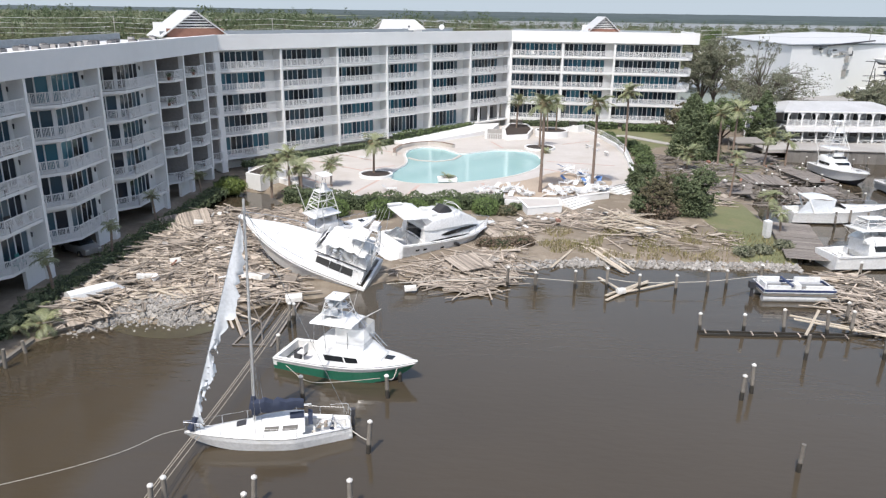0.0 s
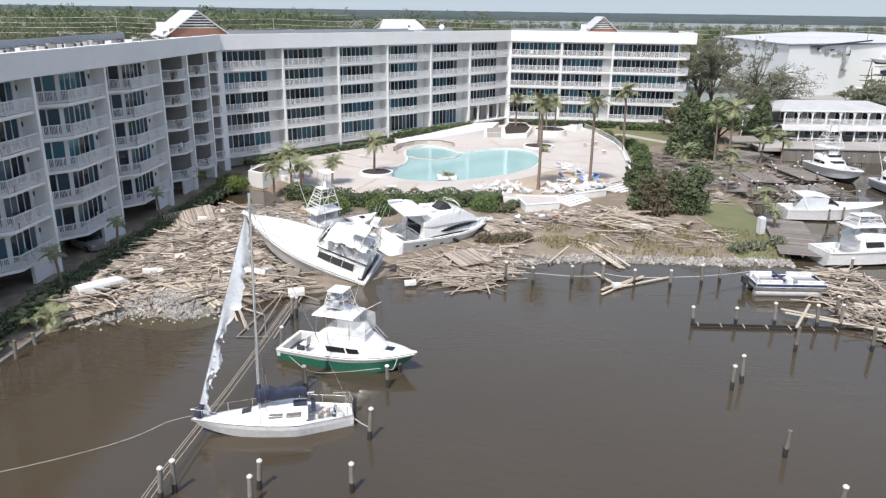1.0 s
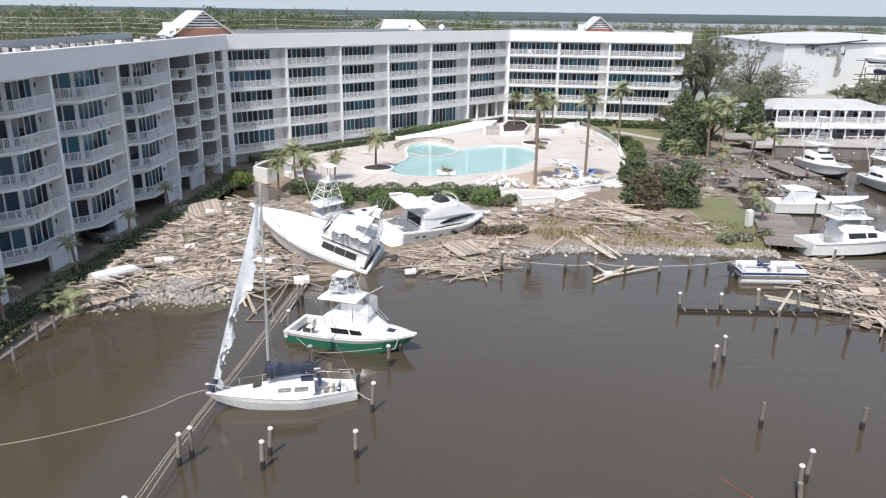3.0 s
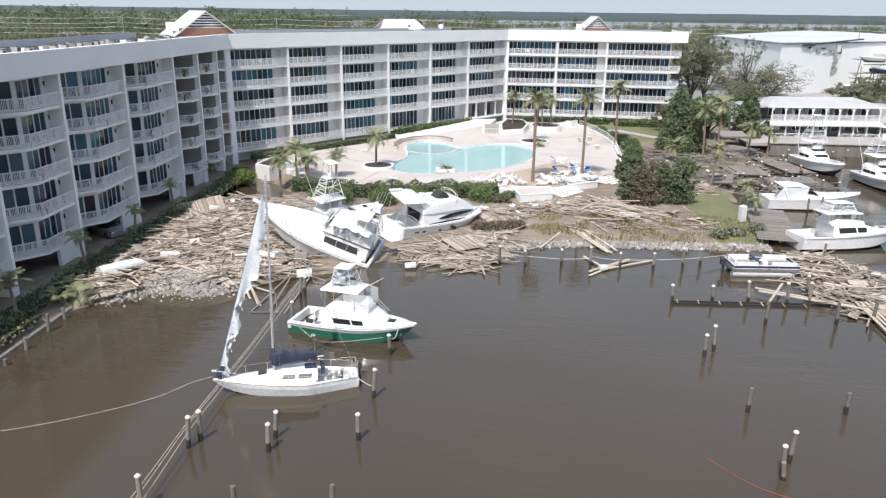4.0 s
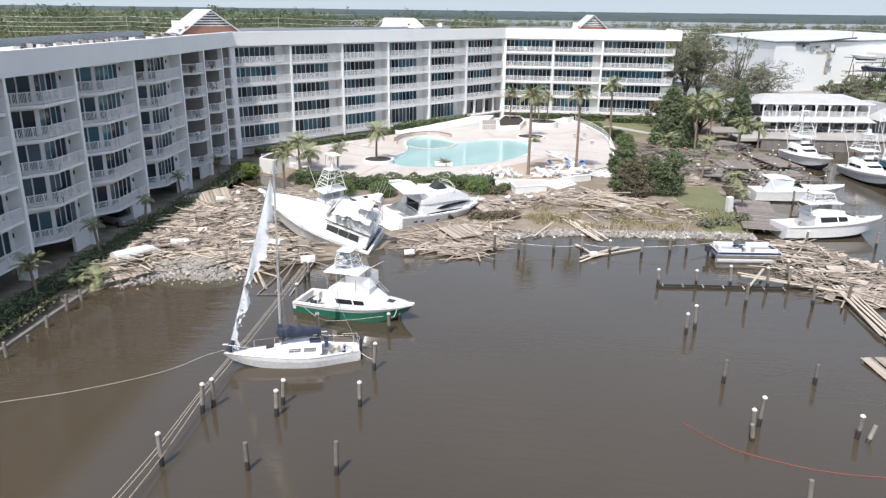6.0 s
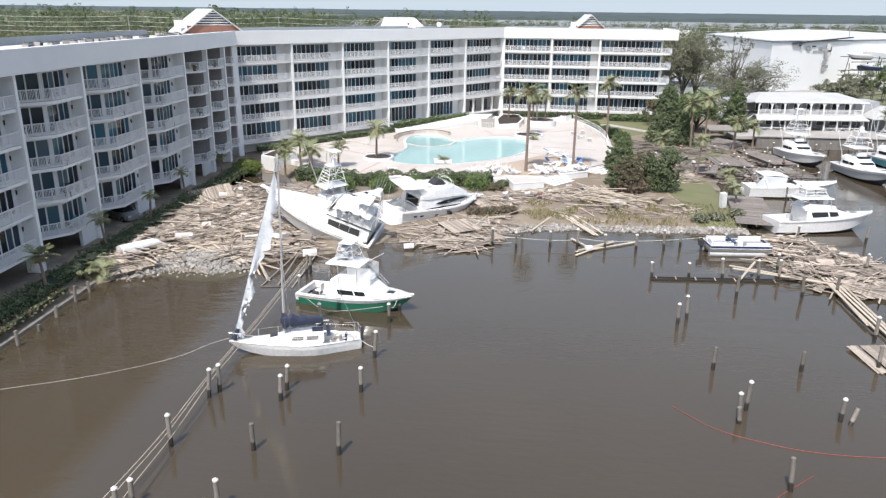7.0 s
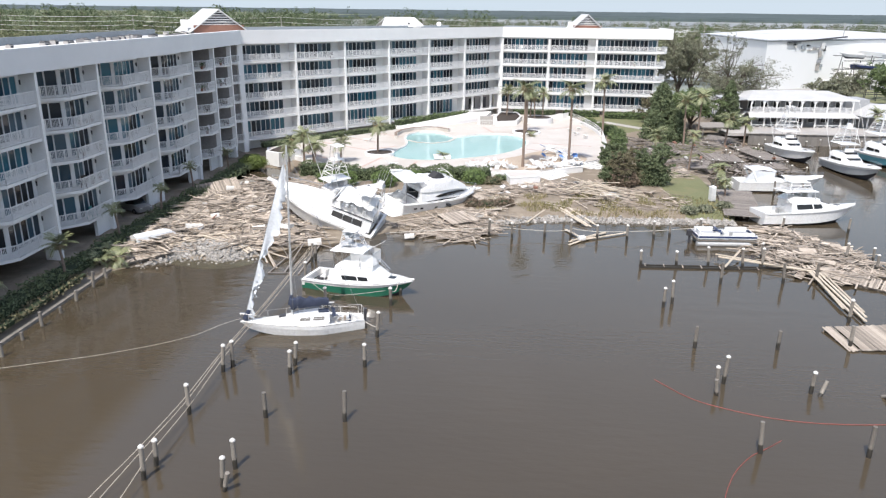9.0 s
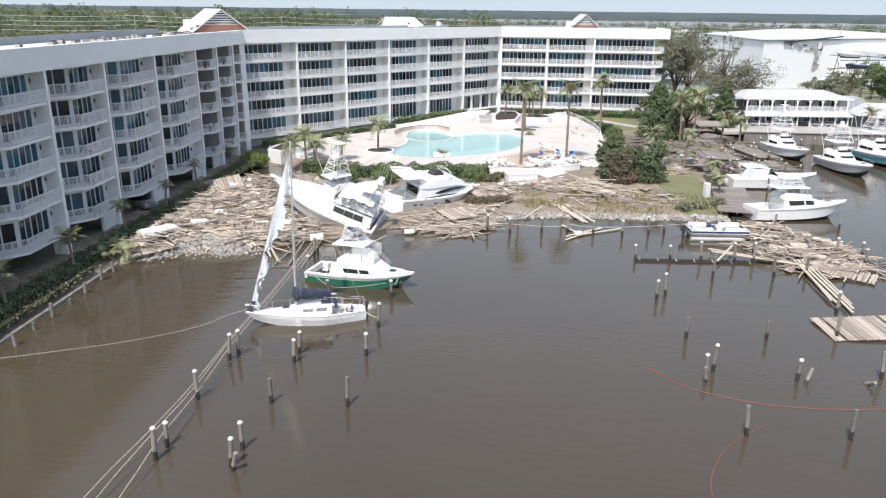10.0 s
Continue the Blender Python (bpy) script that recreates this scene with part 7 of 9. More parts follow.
TANGREY = mat("tan_casing", (0.4, 0.385, 0.365), (0.34, 0.325, 0.31), 0.6, 2.0)
ACDARK = mat("grey_casing", (0.22, 0.215, 0.21), (0.17, 0.165, 0.16), 0.6, 2.0)
units = [roof_unit(k) for k in range(3)]
r6 = random.Random(4)
spots = [(-42.2 - r6.uniform(0, 4.0), 57 + i * 1.3 + r6.uniform(-0.5, 0.5)) for i in range(30)] + [(-42.5, 45.0), (-42.8, 47.0), (-43.0, 51.0), (-44.0, 38.0), (-43.6, 40.0)]
for i, (x, y) in enumerate(spots):
    m = pose(x, y, 18.3, 0, 0, r6.choice((0, 90, 4, 87)))
    if i < 3:
        units[i].matrix_basis = m
    else:
        copy_thing(units[r6.randrange(3)], m)

# ---- pilings ----
def piling(h, cap=True, r=0.13):
    t = thing("piling", pose(0, 0, 0), "weathered timber mooring piling with white cap" if cap else "weathered bare timber mooring piling", "piling", "mooring pilings")
    part("post", Geo().tube((0, 0, 0.55), (0, 0, h), r, r * 0.92, 10), PILE, t, smooth=True)
    part("wet_foot", Geo().tube((0, 0, -1.8), (0, 0, 0.55), r * 1.04, r, 10), ALGAE, t, "dark wet foot")
    if cap:
        part("cap", Geo().tube((0, 0, h - 0.05), (0, 0, h + 0.02), r * 1.12, r * 1.12, 10).tube((0, 0, h + 0.02), (0, 0, h + 0.11), r * 1.1, r * 0.35, 10), FOAM, t, "stained white plastic cap")
    return t


POSTS = [(-15.2, 25.5), (-14.8, 26.2), (-10.8, 20.3, 0), (-6.2, 20.3, 0), (-15.3, 20.3), (-15.1, 14.1), (-15.0, 15.3), (-11.0, 13.9), (-10.9, 15.4), (-10.8, 25.5), (-10.8, 26.8), (-6.2, 27.0), (-6.1, 31.6), (-5.9, 37.5), (-5.4, 39.6),
         (16.6, 19.1, 0), (22.3, 19.2, 0), (16.4, 31.9, 0), (22.2, 32.2, 0), (16.2, 25.8), (16.9, 26.8), (22.0, 26.0), (15.8, 39.2), (16.7, 40.1), (27.6, 26.7, 0), (15.9, 49.2), (22.0, 45.2, 0), (27.5, 45.7, 0), (30.7, 46.7, 0), (29.4, 37.5),
         (19.2, 49.5), (22.1, 49.5), (25.2, 49.4), (27.0, 49.6), (27.8, 52.1), (40.3, 62.1, 0), (36.0, 52.9), (38.2, 52.3), (37.2, 49.5), (1.7, 57.0), (4.1, 56.4), (7.5, 57.2), (10.2, 57.4), (15.9, 56.9), (18.8, 57.8), (20.6, 58.6), (24.3, 61.0), (12.9, 57.2),
         (-14.6, 47.1), (-14.5, 48.1), (-13.9, 41.8), (-10.9, 36.6), (33.6, 62.6), (-30.6, 26.3, 0), (-30.8, 28.8, 0), (-30.8, 31.1, 0), (-30.9, 33.6, 0), (-31.0, 36.0, 0), (-31.2, 39.0, 0), (-31.2, 41.3, 0), (-30.6, 16.3, 0), (-30.6, 21.3, 0), (27.5, 33.0, 0), (33.0, 26.0), (40.5, 80, 0), (42.5, 80.2, 0), (38.5, 79.0, 0)]
for i in range(26):
    POSTS.append((31 + r6.uniform(0, 16), 88 + r6.uniform(0, 20)))
for i in range(10):
    POSTS.append((50 + i * 3.0 + r6.uniform(-0.5, 0.5), 114.5 + r6.uniform(-0.8, 0.5)))
protos = {(c, k): piling(h, c) for c in (True, False) for k, h in enumerate((1.45, 1.65, 1.9))}
used = set()
for i, p in enumerate(POSTS):
    cap = len(p) == 2
    k = r6.randrange(3)
    small = p[0] < -30
    m = pose(p[0], p[1], r6.uniform(-1.1, -0.45) if small else 0, r6.gauss(0, 2.0), r6.gauss(0, 2.0), r6.uniform(0, 360))
    if (cap, k) not in used:
        used.add((cap, k))
        protos[cap, k].matrix_basis = m
    else:
        copy_thing(protos[cap, k], m)
leaner = piling(1.4, False, 0.13)
tagged(leaner, "broken white-painted piling leaning in the water")
leaner.matrix_basis = pose(-10.85, 13.6, -0.2, 8, 14, 0)
for x, y, a, b in ((22.3, 25.6, -12, 22), (26.2, 26.4, 55, 20), (23.0, 15.3, 40, -30), (16.1, 25.3, 4, -8)):
    copy_thing(leaner, pose(x, y, -0.3, a, b, 0))

# ---- bulkhead, docks ----
t = thing("seawall", pose(0, 0, 0), "low timber bulkhead along the grassy bank", "seawall", "", "structure")
part("sheet_wall", Geo().box((-31.75, 0, -0.45), (0.22, 86, 1.2)), PILE, t)
part("cap", Geo().box((-31.8, 0, 0.17), (0.3, 86, 0.08)), PILE, t)
t = thing("seawall", pose(0, 0, 0), "tall grey timber seawall below the restaurant", "seawall", "", "structure")
for i in range(46):
    part("sheet_pile", Geo().box((48.0 + i * 1.0, 117.6 + 0.04 * (i % 2), 0.5), (0.98, 0.25, 3.0)), SWALL, t)
part("cap", Geo().box((70.5, 117.6, 2.05), (47, 0.6, 0.16)), CONC, t)


def dock_panel(x, y, z, L, W, yaw, label, tiltx=0.0, tilty=0.0, gap=0.0, seed=1, plank=0.16, wood=WOOD):
    """A stretch of decking: cross planks nailed on stringers, some missing."""
    r = random.Random(seed)
    t = thing("dock_section", Matrix.Translation((x, y, z)) @ Matrix.Rotation(radians(yaw), 4, "Z") @ Matrix.Rotation(radians(tiltx), 4, "X") @ Matrix.Rotation(radians(tilty), 4, "Y"), label, "dock")
    for o in (-0.42, 0, 0.42):
        part("stringer", Geo().box((0, o * W, -0.13), (L, 0.08, 0.2)), PILE, t)
    n = int(L / plank)
    me = Geo().box((0, 0, 0), (plank - 0.02, W, 0.045)).mesh("plank", wood)
    for i in range(n):
        if r.random() < gap:
            continue
        part("plank", me, None, t, at=pose(-L / 2 + (i + 0.5) * plank, r.gauss(0, 0.04), 0.0 + r.uniform(0, 0.012), 0, 0, r.gauss(0, 0.8)))
    return t


dock_panel(30.3, 34.4, 0.25, 6.8, 3.8, 6, "broken pale dock section adrift on the water", 2, -2, 0.03, 1)
dock_panel(33.6, 35.6, 0.36, 5.0, 1.6, 64, "broken pale dock section wedged over another", -3, 3, 0.08, 2)
dock_panel(34.0, 46.6, 0.32, 5.4, 2.4, -34, "broken pale dock section adrift beside pilings", 3, 2, 0.06, 3)
dock_panel(31.6, 71.5, 0.75, 13.0, 4.2, 78, "weathered wooden dock along the grass bank", 0, 0, 0.02, 4, 0.16, WOODG)
dock_panel(38.3, 107.4, 1.35, 13.5, 4.0, 64, "grey wooden boardwalk ramp sloping to the shelter", 3, -6, 0.02, 5, 0.16, WOODG)
dock_panel(44.4, 103.4, 1.05, 8.6, 5.0, -66, "buckled grey dock platform among pilings", -4, 5, 0.03, 6, 0.16, WOODG)
dock_panel(37.6, 99.4, 0.95, 6.0, 4.4, 8, "buckled grey dock platform among pilings", 5, 3, 0.05, 7, 0.16, WOODG)
dock_panel(32.6, 93.6, 0.95, 9.0, 3.0, 72, "grey dock walkway twisted along the bank", -4, 3, 0.04, 8, 0.16, WOODG)
dock_panel(42.5, 95.0, 0.6, 7.0, 2.6, 6, "buckled grey dock section among wreckage", 5, 0, 0.06, 9, 0.16, WOODG)
dock_panel(-29.9, 45.9, 0.62, 4.6, 2.0, 42, "torn-off dock section stranded on the bank", 3, -3, 0.05, 10)
dock_panel(-31.6, 69.5, 1.35, 5.0, 3.4, 30, "flipped dock section on top of the debris", 14, -8, 0.0, 11)
dock_panel(1.6, 70.6, 0.95, 4.2, 3.2, 25, "flat dock section stranded on the debris", 3, 2, 0.0, 12)
dock_panel(-1.6, 61.0, 0.85, 4.0, 3.0, 40, "flat dock section stranded on the debris", 8, 2, 0.0, 13)
t = thing("gazebo", pose(41.2, 118.5, 1.0, 0, 0, 8), "small grey shelter roof on posts by the boardwalk", "shelter")
part("roof", Geo().loft([[(-2.4, -1.6, 1.9), (2.4, -1.6, 1.9), (2.4, 1.6, 2.3), (-2.4, 1.6, 2.3)], [(-2.4, -1.6, 2.1), (2.4, -1.6, 2.1), (2.4, 1.6, 2.5), (-2.4, 1.6, 2.5)]]), PILEG, t)
for x in (-2.2, 2.2):
    for y in (-1.4, 1.4):
        part("post", Geo().box((x, y, 1.0), (0.14, 0.14, 2.1)), PILEG, t)
# sunken walkway frame
t = thing("sunken_dock", pose(0, 0, 0), "dark stripped dock frame just above the water", "dock")
for a, b in (((15.7, 49.1), (26.5, 49.5)), ((15.7, 48.6), (26.5, 49.0)), ((26.5, 49.4), (38.0, 50.6))):
    part("stringer", Geo().beam((*a, 0.1), (*b, 0.1), 0.10, 0.16), ALGAE, t)
for k in range(7):
    part("cross_tie", Geo().beam((16.2 + 1.7 * k, 48.6, 0.17), (16.25 + 1.7 * k, 49.3, 0.17), 0.08, 0.08), WOOD, t)
for i, (a, b) in enumerate((((30.6, 49.4), (30.1, 38.6)), ((31.0, 49.6), (30.5, 37.2)), ((31.4, 49.6), (30.9, 38.0)), ((30.8, 48.8), (29.9, 39.6)), ((31.8, 49.2), (31.2, 39.0)))):
    part("plank", Geo().beam((*a, 0.45), (*b, 0.3), 0.2, 0.06), PALEW, t, "long pale plank")
part("plank", Geo().beam((23.5, 51.3, 0.45), (30.6, 47.9, 0.5), 0.24, 0.08), PALEW, t)
part("plank", Geo().beam((23.4, 51.9, 0.5), (30.2, 48.6, 0.4), 0.2, 0.08), PALEW, t)
part("plank", Geo().beam((26.0, 52.9, 0.6), (23.3, 48.5, 0.4), 0.2, 0.06), PALEW, t)

# ---- debris ----
D_WEST = [(-33.2, 47.5), (-32.6, 60), (-32.6, 75), (-29.0, 77.0), (-23, 73.5), (-20.5, 64), (-18.6, 58.0), (-15.4, 54.6), (-17.2, 52.2), (-19.2, 50.0), (-20.8, 48.8), (-22.6, 49.0), (-24.4, 50.0), (-26.8, 49.6), (-28.6, 47.8), (-29.2, 45.6), (-30.6, 45.0)]
D_DRIFT = [(-7.4, 58.6), (-5.4, 56.4), (-0.5, 54.6), (1.6, 57.4), (2.6, 62.0), (4.0, 66.5), (1.0, 66.5), (-4.5, 62.5), (-8.5, 59)]
D_WRACK = [(-0.4, 72.5), (4.5, 76.5), (9.0, 79.4), (16.1, 80.6), (17.0, 78.6), (11.8, 75.6), (7.7, 73.6), (3.5, 70.5), (-0.6, 68.5)]
D_BANK = [(10, 69.5), (14, 77.5), (20, 77.5), (24.2, 76.4), (25.4, 71.0), (23.6, 66.5), (20.8, 66.2), (16, 67)]
D_EAST = [(22.5, 112), (24, 98), (29, 90), (33, 87), (41, 88), (46.5, 92), (47, 104), (46, 113), (40, 116), (30, 108), (27, 113)]
D_SOUTH = [(29.5, 62.5), (27.5, 57), (28.5, 51), (29.5, 46.5), (33, 45), (38.5, 49), (38, 55), (35, 61), (33, 64)]


def pick(poly, r):
    xs, ys = [p[0] for p in poly], [p[1] for p in poly]
    while True:
        x, y = r.uniform(min(xs), max(xs)), r.uniform(min(ys), max(ys))
        if in_poly(x, y, poly):
            return x, y


def debris(poly, count, seed, height, label, bias, parts=300, wood=WOOD, loose=WOODI):
    r = random.Random(seed)
    t = thing("debris_pile", pose(0, 0, 0), label, "debris", "storm wreckage")
    sizes = [(2.4, 0.13, 0.04), (3.8, 0.10, 0.05), (1.3, 0.15, 0.04), (4.8, 0.14, 0.05), (3.0, 0.08, 0.08), (0.9, 0.26, 0.04), (6.0, 0.10, 0.06), (1.9, 0.09, 0.04), (1.6, 0.7, 0.03)]
    meshes = [Geo().box((0, 0, 0), s).mesh("plank", wood) for s in sizes]
    rest = Geo()
    pts = np.array([pick(poly, r) for _ in range(count)])
    gz = ground_height(pts[:, 0], pts[:, 1])
    dist = sd_poly(pts[:, 0], pts[:, 1], poly)
    order = sorted(range(count), key=lambda i: pts[i][1])
    for rank, i in enumerate(order):
        x, y = pts[i]
        base = max(float(gz[i]), 0.08)
        lump = 0.5 + 0.8 * noise.noise((x * 0.22, y * 0.22, seed * 3.1))
        pile = height * max(0.12, min(1.0, lump)) * min(1.0, float(dist[i]) / 2.2 + 0.2)
        z = base + 0.05 + r.random() * pile
        k = r.randrange(len(sizes)) if r.random() < 0.85 else 7
        yaw = radians(bias + r.gauss(0, 38)) if r.random() < 0.7 else r.uniform(0, 3.14)
        pit = r.gauss(0, 0.10) * min(1, pile * 2)
        m = Matrix.Translation((x, y, z)) @ Matrix.Rotation(yaw, 4, "Z") @ Matrix.Rotation(pit, 4, "Y") @ Matrix.Rotation(r.gauss(0, 0.22), 4, "X")
        if rank % max(1, count // parts) == 0 and rank // max(1, count // parts) < parts:
            part("plank", meshes[k], None, t, at=m)
        else:
            L, w, h = sizes[k]
            rest.box((0, 0, 0), (L * r.uniform(0.45, 1.2), w * r.uniform(0.6, 1.4), h), m=m)
    me = bpy.data.meshes.new("loose_lumber")
    me.from_pydata(rest.v, [], rest.f)
    me.materials.append(loose)
    tagged(part("loose_lumber", me, None, t), "tangle of splintered lumber", "", "", "stuff")


debris(D_WEST, 4400, 5, 1.3, "heap of splintered dock planks washed against the building", 12)
debris([(-29, 74.5), (-22.5, 72.0), (-19, 66.0), (-16.5, 66.5), (-15.0, 72), (-19, 76.5), (-26, 79)], 260, 15, 0.5, "broken planks strewn below the hedge and palms", 5, 260)
debris(D_DRIFT, 420, 6, 0.7, "drift of splintered dock planks at the water's edge", -12)
debris(D_WRACK, 520, 13, 0.55, "wrack line of splintered planks below the pool steps", 8)
debris(D_BANK, 150, 14, 0.4, "scattered planks among the bank grass", -20, 150)
debris(D_EAST, 800, 7, 0.8, "tangle of grey broken dock timbers and planks", 20, 300, WOODG, WOODGI)
debris(D_SOUTH, 470, 8, 0.8, "raft of broken dock planks floating between pilings", -15)
debris([(24, 84), (30, 85), (31, 89), (26, 92)], 50, 12, 0.4, "scattered planks on the grass", 10, 50)


def timbers(label, runs, w=0.2, h=0.07, m=None):
    """Long planks lying across one another, each from end to end."""
    t = thing("timber_heap", pose(0, 0, 0), label, "debris", "storm wreckage")
    for a, b in runs:
        part("plank", Geo().beam(a, b, w, h), m or PALEW, t)


rs = random.Random(41)
star = []
for k in range(26):
    a = radians(rs.choice((-62, -48, -35, -20, 5, 25, 48)) + rs.gauss(0, 7))
    c = Vector((14.6 + rs.gauss(0, 1.3), 73.0 + rs.gauss(0, 1.5), 1.0 + 0.035 * k))
    d = Vector((math.cos(a), math.sin(a), rs.gauss(0, 0.05))) * rs.uniform(1.4, 3.6)
    star.append((c - d, c + d))
timbers("splayed heap of long pale dock timbers on the bank", star, 0.17)
timbers("long pale dock timbers sliding down the bank into the water", [((8.3, 68.3, 0.85), (14.0, 65.1, 0.5)), ((9.8, 66.7, 0.75), (12.8, 61.4, 0.1)), ((10.3, 66.4, 0.7), (12.2, 62.0, 0.15)), ((9.2, 66.9, 0.8), (12.4, 61.2, 0.2)), ((5.8, 61.9, 0.2), (8.8, 67.3, 0.75)), ((10.8, 66.8, 0.75), (13.4, 62.0, 0.15))], 0.24)
timbers("pale planks floating in a fan against the pilings", [((9.8, 54.6, 0.1), (14.1, 59.4, 0.16)), ((9.9, 55.6, 0.12), (13.2, 58.7, 0.12)), ((11.0, 56.1, 0.16), (16.4, 59.4, 0.14)), ((9.9, 60.0, 0.12), (11.2, 57.0, 0.2)), ((10.2, 55.9, 0.18), (14.0, 58.9, 0.2))], 0.26)

# sunken dock frame and loose timbers behind the green boat
timbers("pale skeleton of a sunken dock awash behind the boat", [((-17.7, 43.7, 0.05), (-16.7, 51.6, 0.3)), ((-17.7, 43.7, 0.07), (-15.4, 43.9, 0.07)), ((-16.3, 44.0, 0.1), (-16.4, 51.9, 0.5)), ((-15.0, 43.7, 0.05), (-14.9, 52.4, 0.25)), ((-16.5, 52.2, 0.5), (-13.3, 50.7, 0.2)), ((-18.3, 50.4, 0.5), (-16.0, 53.6, 0.7))], 0.12, 0.05, WOODG)
timbers("bent pale tube and planks tipped into the water", [((-18.3, 49.8, 0.7), (-16.6, 46.8, 0.35)), ((-16.6, 46.8, 0.35), (-15.7, 44.1, 0.02))], 0.08, 0.06, WOODG)
timbers("reddish planks splayed from the heap into the water", [((-20.3, 50.4, 0.6), (-17.3, 45.0, 0.05)), ((-20.0, 49.9, 0.6), (-17.6, 45.3, 0.06)), ((-20.6, 50.0, 0.55), (-18.6, 46.4, 0.05)), ((-20.9, 49.2, 0.5), (-16.9, 47.6, 0.15)), ((-19.8, 50.6, 0.55), (-14.9, 53.4, 0.7)), ((-18.6, 51.3, 0.6), (-13.6, 53.4, 0.5))], 0.17, 0.05, WOOD)
timbers("long splintered beams along the top of the rubble", [((-31.4, 46.6, 0.7), (-26.6, 49.8, 0.95)), ((-30.4, 45.4, 0.5), (-27.4, 49.4, 0.85)), ((-29.4, 49.2, 0.9), (-24.2, 52.0, 1.1)), ((-27.0, 51.2, 1.05), (-22.0, 49.2, 0.7)), ((-24.6, 51.6, 1.0), (-20.8, 47.8, 0.45)), ((-23.6, 51.4, 1.0), (-21.0, 48.4, 0.5)), ((-25.0, 46.9, 0.3), (-24.0, 49.6, 0.75)), ((-22.4, 50.6, 0.8), (-20.6, 48.2, 0.5))], 0.22, 0.08)

# white floats, sheets and boxes in the wreckage
def float_block(i, x, y, z, s, yaw, label="white foam dock float among broken planks"):
    t = block([(-s[0] / 2, s[1] / 2, 0, s[1] / 2 - 0.02, s[2]), (s[0] / 2, s[1] / 2, 0, s[1] / 2 - 0.02, s[2])], 0.1)
    solid("dock_float", t, FOAM, label, "float", "floats in the wreckage", at=pose(x, y, z, r6.uniform(-10, 10), r6.uniform(-10, 10), yaw), smooth=True)


for i, (x, y, z, sx, sy, a) in enumerate(((-19.4, 54.2, 1.1, 2.3, 1.1, -20), (-15.4, 51.6, 0.35, 1.3, 0.9, 15), (-21.6, 53.6, 1.0, 1.2, 0.5, 30), (-6.4, 55.0, 0.2, 1.0, 0.5, 10), (-24.6, 60.5, 1.2, 1.1, 0.8, 40), (-26.5, 62.8, 1.3, 0.8, 0.5, 10), (-23.0, 59.0, 1.2, 1.0, 0.6, 60), (-27.6, 57.6, 1.0, 0.9, 0.3, 20), (-28.2, 53.2, 1.1, 1.6, 0.4, 30), (-21.0, 66.0, 1.2, 1.2, 0.7, 0), (16.4, 72.4, 0.9, 2.3, 0.9, -10), (11.2, 56.2, 0.2, 0.7, 0.5, 20), (-29.6, 68.0, 1.5, 0.9, 0.4, 15), (25.6, 90.4, 1.0, 2.6, 0.8, -35), (33.0, 80.5, 0.8, 1.2, 0.6, 20), (26.8, 102.4, 1.1, 1.2, 0.6, 20))):
    float_block(i, x, y, z, (sx, sy, 0.4), a)
r7 = random.Random(31)
for i in range(46):
    poly = r7.choice((D_WEST, D_WEST, D_EAST, D_WRACK))
    x, y = pick(poly, r7)
    zz = max(0.1, ground_z(x, y))
    solid("litter", Geo().box((0, 0, 0), (r7.uniform(0.2, 0.7), r7.uniform(0.15, 0.5), r7.uniform(0.05, 0.25))), r7.choice((FOAM, FOAM, GEL, CONC, BRICKY)), "scrap of white foam and panel caught in the planks", "litter", "litter in the wreckage", at=pose(x, y, zz + r7.uniform(0.3, 0.9), r7.uniform(-30, 30), r7.uniform(-30, 30), r7.uniform(0, 360)))
# overturned skiff on the bank
t = boat_at("skiff", -31.8, 47.7, 1.8, 50, "overturned white skiff stranded on the bank", heel=176)
h = Hull(4.4, 1.6, 0.55, 0.7, 0.12, 2.2, 0.4, 0.5, False, 0.9, 0.6)
part("hull", h.geo(12), [GEL, GEL, GEL], t, smooth=True)
part("gunwale", h.deck(0.0, 10, 0.0, 0.0, 0.0), GELD, t)
# white utility box
t = thing("utility_cabinet", pose(28.7, 72.4, 0.7, 4, -6, 20), "leaning white dockside utility cabinet", "cabinet")
part("body", Geo().box((0, 0, 0.9), (0.62, 0.6, 1.8)), GEL, t)
part("door", Geo().box((0, -0.31, 0.9), (0.46, 0.04, 1.5)), GELD, t)

# muddy shoal before the rubble
solid("mud_shoal", Geo().prism(smooth_loop([(-28.5, 46.4), (-26.6, 44.9), (-23.6, 44.2), (-21.4, 44.5), (-19.4, 46.6), (-21.5, 47.6), (-25, 48)], 2), -0.2, 0.014), SHOAL, "green-brown muddy shoal just under the surface", "mud", kind="structure")
